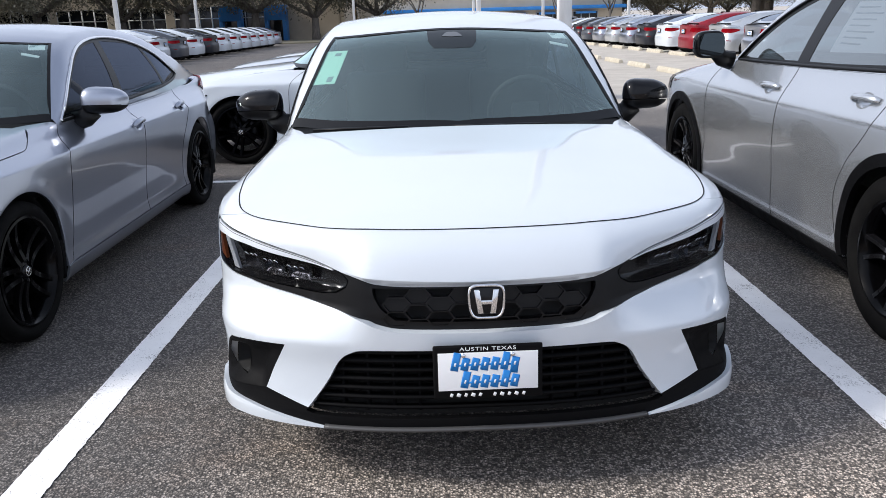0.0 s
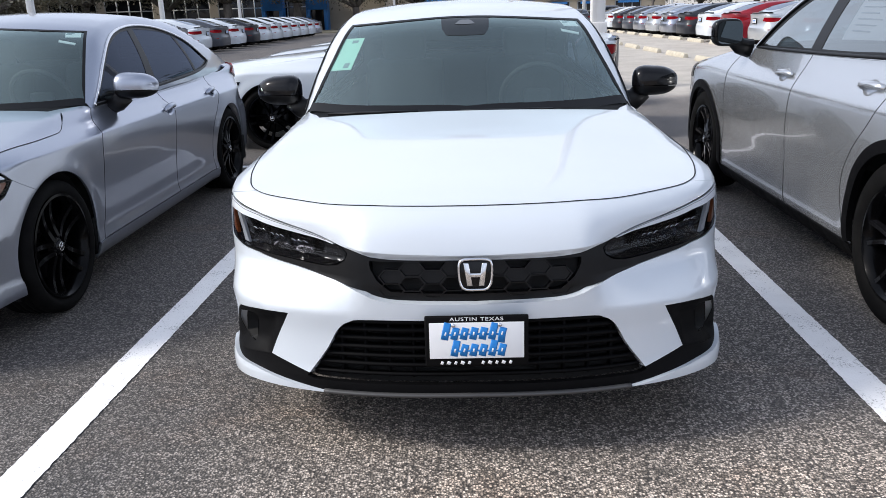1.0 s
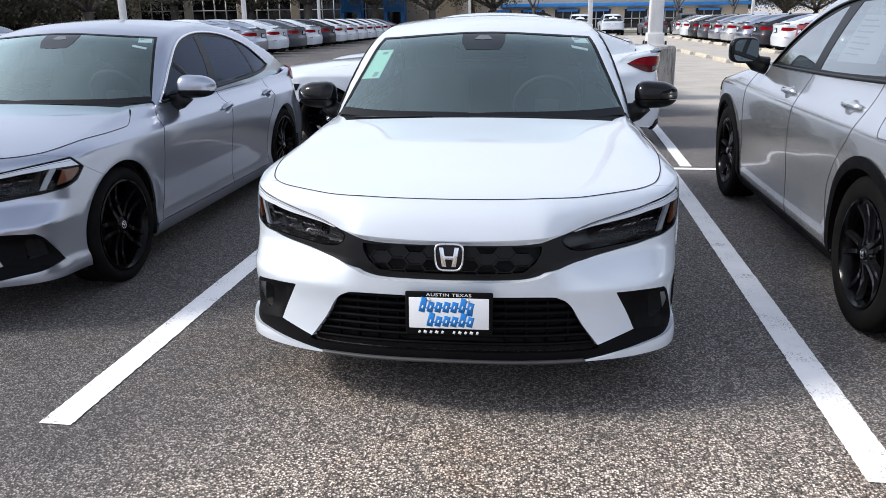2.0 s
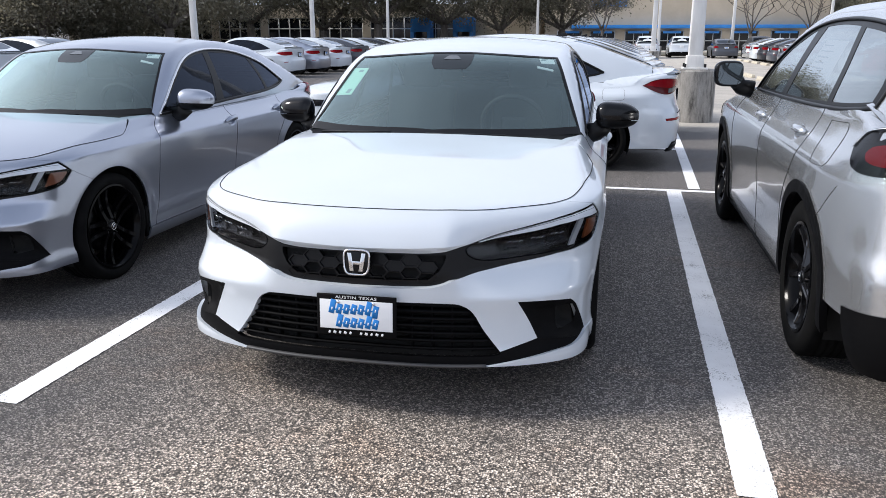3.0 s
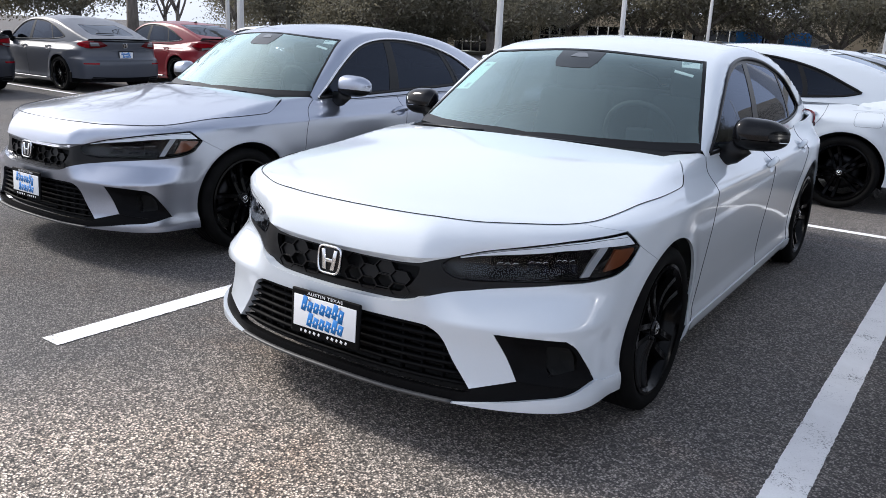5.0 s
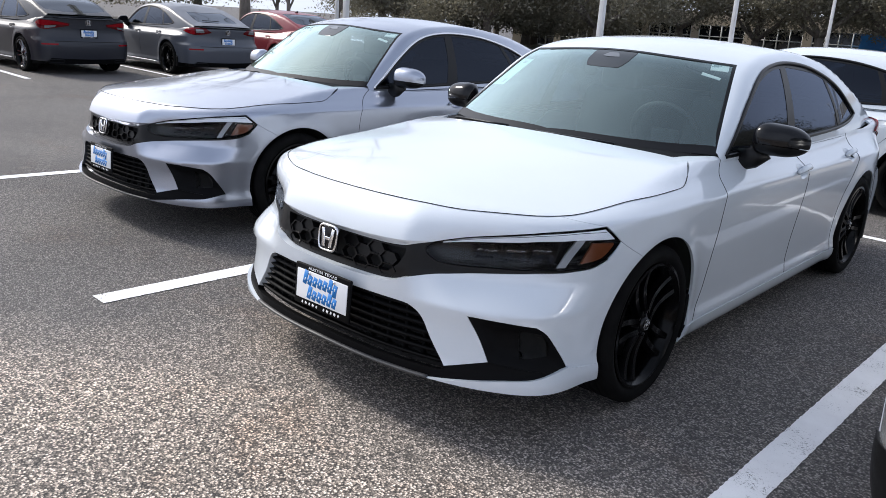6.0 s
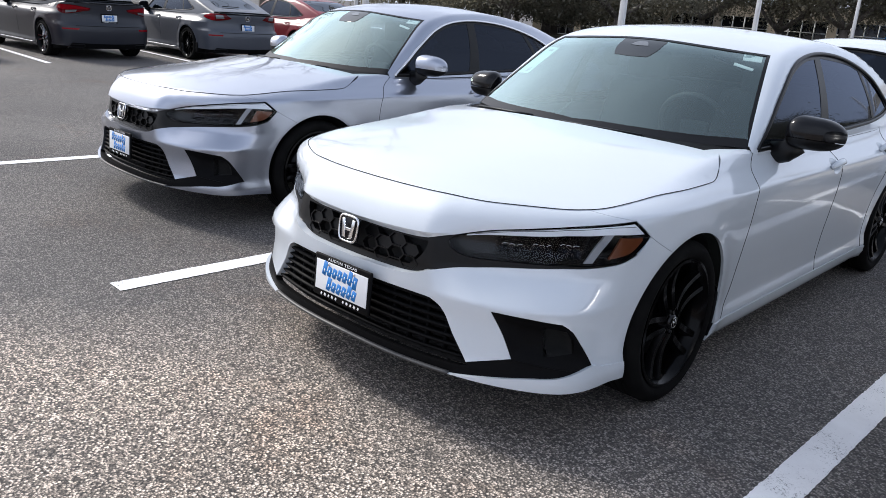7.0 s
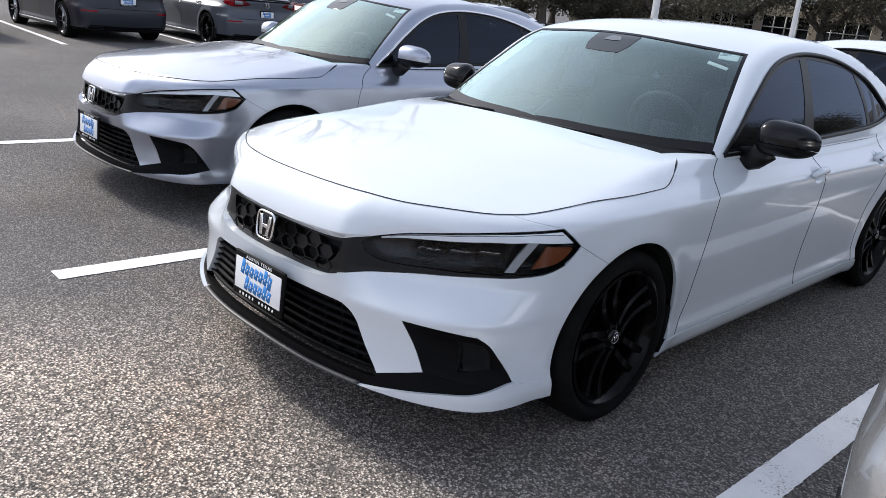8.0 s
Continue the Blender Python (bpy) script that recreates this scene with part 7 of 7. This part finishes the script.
def beige_hall():
    """The tall stucco hall with its blue canopy band."""
    root = new("showroom_building")
    y, z = 96.0, slope(96.0)
    x0, x1 = -7.0, 24.5
    # front wall around low openings
    bays = [(-5.5, -2.6), (-1.6, 1.2), (2.4, 5.4), (6.4, 9.0), (10.5, 13.2), (14.2, 17.2), (18.6, 21.6)]
    xs = x0
    for a, b in bays:
        put("wall_pier", block(xs, a, y, y + 0.4, z - 0.3, z + 2.3), M["stucco"], root)
        xs = b
    put("wall_pier", block(xs, x1, y, y + 0.4, z - 0.3, z + 2.3), M["stucco"], root)
    put("wall", block(x0, x1, y, y + 0.4, z + 2.3, z + 9.5, 0.03), M["stucco"], root, "beige stucco wall")
    for xx in (x0, x1 - 0.4):
        put("side_wall", block(xx, xx + 0.4, y + 0.4, y + 30, z - 0.3, z + 9.5), M["stucco"], root)
    put("back_wall", block(x0, x1, y + 30, y + 30.4, z - 0.3, z + 9.5), M["stucco"], root)
    put("roof", block(x0 + 0.4, x1 - 0.4, y + 0.4, y + 30, z + 9.0, z + 9.2), M["roof_felt"], root)
    put("canopy", block(x0 + 3, x1 + 0.3, y - 0.9, y - 0.02, z + 2.55, z + 2.95, 0.03), M["blue_metal"], root, "long blue canopy band")
    for a, b in bays:
        window_bay(root, a, b, y + 0.12, z + 0.05, z + 2.28, 2, 3)
        put("awning", block(a + 0.3, b - 0.3, y - 0.5, y - 0.03, z + 2.0, z + 2.25, 0.02), M["blue_metal"], root, "small blue sign over an opening")
    put("wall_sign", block(-1.6, 2.4, y - 0.10, y - 0.004, z + 5.0, z + 5.9, 0.02), M["blue_metal"], root, "blue sign board on the wall")
    return tagged(root, "beige stucco showroom with a blue canopy band", "building")


def glazed_hall():
    """The long low front of glass behind the trees, with two blue portals."""
    root = new("glazed_building")
    y, z = 84.0, slope(84.0)
    x = -62.0
    i = 0
    while x < -9.0:
        put("pillar", block(x, x + 0.9, y, y + 0.5, z - 0.3, z + 5.0), M["stucco"], root)
        plain = -16.0 < x + 3 < -10.0
        if plain:
            put("wall", block(x + 0.9, x + 6.0, y, y + 0.5, z - 0.3, z + 5.0), M["stucco"], root)
        else:
            window_bay(root, x + 0.9, x + 6.0, y + 0.15, z + 0.1, z + 3.6, 3, 4)
            put("wall_band", block(x + 0.9, x + 6.0, y, y + 0.5, z + 3.6, z + 5.0), M["stucco"], root)
        x += 6.0
        i += 1
    put("roof", block(-62.0, -8.1, y + 0.5, y + 20, z + 4.6, z + 4.8), M["roof_felt"], root)
    put("side_wall", block(-8.1, -7.6, y, y + 20, z - 0.3, z + 5.0), M["stucco"], root)
    put("side_wall", block(-62.5, -62.0, y, y + 20, z - 0.3, z + 5.0), M["stucco"], root)
    put("back_wall", block(-62.5, -7.6, y + 20, y + 20.4, z - 0.3, z + 5.0), M["stucco"], root)
    for px in (-20.2, -15.6):
        p = put("portal", block(px, px + 2.2, y - 1.6, y - 0.05, z + 2.1, z + 3.6, 0.04), M["blue_metal"], root, "bright blue entrance portal")
        for q in (px, px + 1.8):
            put("portal_leg", block(q, q + 0.4, y - 1.6, y - 0.05, z - 0.1, z + 2.1, 0.03), M["blue_metal"], p)
        put("door_leaf", block(px + 0.4, px + 1.8, y - 0.9, y - 0.85, z + 0.05, z + 2.1), M["facade_glass"], p)
    return tagged(root, "long glazed low building behind dark trees", "building")


beige_hall(), glazed_hall()
material("grass", (0.10, 0.12, 0.04), 0.9)
n = Nodes(M["grass"])
n.into(n.ramp(n.noise(4, 6, 0.7), (0.3, (0.15, 0.135, 0.105)), (0.7, (0.13, 0.125, 0.09))), "Base Color")
g = put("verge", block(-60, 30, 66.5, 74.0, slope(70) - 0.3, slope(66.5) + 0.10, 0.02), M["grass"], None, "low verge of dry grass with a kerb")
tagged(g, category="grass verge", kind="structure")

# ---- trees ----
material("bark", (0.06, 0.05, 0.042), 0.95)
n = Nodes(M["bark"])
n.into(n.ramp(n.noise(9, 6, 0.7, stretch=(1, 1, 0.25)), (0.3, (0.08, 0.07, 0.06)), (0.7, (0.19, 0.165, 0.145))), "Base Color")
n.into(n.bump(n.noise(14, 5, 0.7, stretch=(1, 1, 0.25)), 0.8, 0.03), "Normal")
material("oak_leaf", (0.05, 0.055, 0.025), 0.6)
n = Nodes(M["oak_leaf"])
isl = n.add("ShaderNodeNewGeometry").outputs["Random Per Island"]
n.into(n.ramp(isl, (0.0, (0.115, 0.11, 0.085)), (0.5, (0.21, 0.20, 0.155)), (1.0, (0.32, 0.30, 0.235))), "Base Color")
glow, blend = n.add("ShaderNodeBsdfTranslucent"), n.add("ShaderNodeMixShader")
glow.inputs[0].default_value, blend.inputs[0].default_value = (0.20, 0.185, 0.13, 1), 0.5
n.link(n.b.outputs[0], blend.inputs[1])
n.link(glow.outputs[0], blend.inputs[2])
n.link(blend.outputs[0], n.t.nodes["Material Output"].inputs[0])


def limb(rng, base, way, length, radius, depth, out, twigs, bend=0.25, split=3):
    """A limb that tapers, bends and divides."""
    pts, d, p = [np.array(base)], np.array(way, float), np.array(base, float)
    for i in range(5):
        d = d + rng.normal(0, bend * 0.3, 3)
        d[2] += 0.03
        d /= np.linalg.norm(d)
        p = p + d * length / 5
        pts.append(p)
    out.append(sweep(pts, disc_ring(7 if radius > 0.05 else 4, 1.0), up=(0.3, 0.8, 0.5), scale=list(np.linspace(radius, radius * 0.55, 6))))
    twigs += pts[2:]
    if depth == 0:
        return
    for k in range(split):
        a = rng.uniform(0, 2 * math.pi)
        side = np.array([math.cos(a), math.sin(a), rng.uniform(-0.15, 0.5)])
        nd = d * 0.6 + side * 0.75
        start = pts[3 + k % 3]
        limb(rng, start, nd / np.linalg.norm(nd), length * rng.uniform(0.6, 0.78), radius * 0.52, depth - 1, out, twigs, bend, split)


def oak(seed, height, spread, leaves, skirt=0.0):
    rng = np.random.RandomState(seed)
    root = new("oak_tree")
    wood, twigs = [], []
    trunk_h = height * 0.2
    pts = [(0, 0, -0.2), (0.02, 0.03, trunk_h * 0.4), (0.08, -0.04, trunk_h)]
    wood.append(sweep(pts, disc_ring(10, 1.0), up=(0, 1, 0), scale=[0.5, 0.36, 0.32]))
    for k in range(6):
        a = 2 * math.pi * k / 6 + rng.uniform(-0.3, 0.3)
        way = np.array([math.cos(a), math.sin(a), rng.uniform(0.35, 1.1)])
        limb(rng, pts[2], way / np.linalg.norm(way), spread * rng.uniform(0.5, 0.65), 0.19, 2, wood, twigs)
    t = put("trunk", joined(*wood), M["bark"], root, "dark forking trunk and limbs")
    t.data.shade_smooth()
    tw = np.array(twigs)
    tw = tw[np.linalg.norm(tw - tw.mean(0), axis=1) > spread * 0.25]
    pick = tw[rng.randint(0, len(tw), leaves)]
    c = pick + rng.normal(0, 0.75, (leaves, 3)) * [1, 1, 0.8]
    far = np.hypot(c[:, 0], c[:, 1]) / spread
    c[:, 2] -= skirt * np.clip(far, 0, 1.2) ** 2 * rng.uniform(0.2, 1.0, leaves)
    c[:, 2] = np.maximum(c[:, 2], (0.75 - 0.1 * skirt) * trunk_h + rng.uniform(0, 1.2, leaves))
    verts, faces = [], []
    for i in range(leaves):
        u = rng.normal(0, 1, 3)
        v = np.cross(u, rng.normal(0, 1, 3))
        u, v = u / np.linalg.norm(u), v / np.linalg.norm(v)
        s = rng.uniform(0.06, 0.17)
        b = len(verts)
        verts += [tuple(c[i] + u * s), tuple(c[i] + v * s * 0.5 + u * 0.02), tuple(c[i] - u * s), tuple(c[i] - v * s * 0.5)]
        faces.append((b, b + 1, b + 2, b + 3))
    me = bpy.data.meshes.new("crown")
    me.from_pydata(verts, [], faces)
    me.materials.append(M["oak_leaf"])
    o = new("crown", me)
    o.parent = root
    tagged(o, "dense dark olive leaves", kind="stuff")
    return tagged(root, "spreading oak tree with dark olive leaves", "tree", "oak trees")


def bare_tree(seed, height):
    rng = np.random.RandomState(seed)
    root = new("bare_tree")
    wood, twigs = [], []
    wood.append(sweep([(0, 0, -0.2), (0.03, 0.02, height * 0.15), (0.0, 0.05, height * 0.3)], disc_ring(8, 1.0), up=(0, 1, 0), scale=[0.16, 0.12, 0.1]))
    for k in range(5):
        a = 2 * math.pi * k / 5
        way = np.array([0.55 * math.cos(a), 0.55 * math.sin(a), 1.0])
        limb(rng, (0, 0.05, height * (0.2 + 0.025 * k)), way / np.linalg.norm(way), height * 0.36, 0.07, 3, wood, twigs, 0.3)
    put("trunk", joined(*wood), M["bark"], root).data.shade_smooth()
    return tagged(root, "bare winter tree with thin grey branches", "tree", "bare trees")


oaks = [oak(3, 11.5, 7.2, 22000), oak(8, 10.5, 6.6, 20000), oak(14, 12.5, 7.8, 24000)]
low_oaks = [oak(21, 11.0, 7.4, 26000, 3.6), oak(33, 10.0, 6.8, 24000, 3.2)]
spots = [(-4.0, 79), (-9.5, 75), (-15.5, 77), (-21.5, 74.5), (-28, 77), (-34.5, 74), (33, 90), (34, 80), (37, 84), (41, 74), (44, 58), (38, 60), (46, 52), (52, 40), (55, 62), (42, 82), (36, 72), (40, 92), (44, 66), (50, 56)]
low_spots = [(-41, 72), (-36.5, 62), (-48, 67), (-43.5, 55), (-51, 60), (-55, 66), (-60, 75), (-52, 74), (-45, 80), (-62, 62), (-66, 72), (-70, 90), (-59, 57), (-66, 40), (-72, 22), (-61, 17), (-67, 30), (-52, 20)]
rng = random.Random(4)
for kinds, places in ((oaks, spots), (low_oaks, low_spots)):
    for k, (x, y) in enumerate(places):
        m = pose(x, y, slope(y) + (0.08 if 66 < y < 74 else 0), 0, 0, rng.uniform(0, 360)) @ Matrix.Scale(rng.uniform(0.95, 1.3), 4)
        if k < len(kinds):
            kinds[k].matrix_basis = m
        else:
            copy_thing(kinds[k % len(kinds)], m)
for k, (x, y, size) in enumerate(((25, 101, 0.75), (29.5, 99, 0.8), (34, 102, 0.7), (38.5, 99, 0.85), (43, 101, 0.75), (48, 98, 0.8), (53, 100, 0.75), (32, 108, 0.9), (46, 107, 0.95))):
    copy_thing(oaks[k % 3], pose(x, y, slope(y), 0, 0, 47 * k) @ Matrix.Scale(size, 4))
bare = bare_tree(5, 7.5)
bare.matrix_basis = pose(0.0, 72.0, slope(72) + 0.05, 0, 0, 10)
for x, y, a in ((12.8, 73, 200), (17.5, 72.5, 20), (-36.5, 27.8, 60), (-44.5, 39.2, 150), (-40.5, 30.0, 250), (-52.0, 45.0, 330)):
    copy_thing(bare, pose(x, y, slope(y) + 0.05, 0, 0, a))
copy_thing(bare, pose(-29.5, 20.0, slope(20), 0, 0, 100) @ Matrix.Scale(1.9, 4))
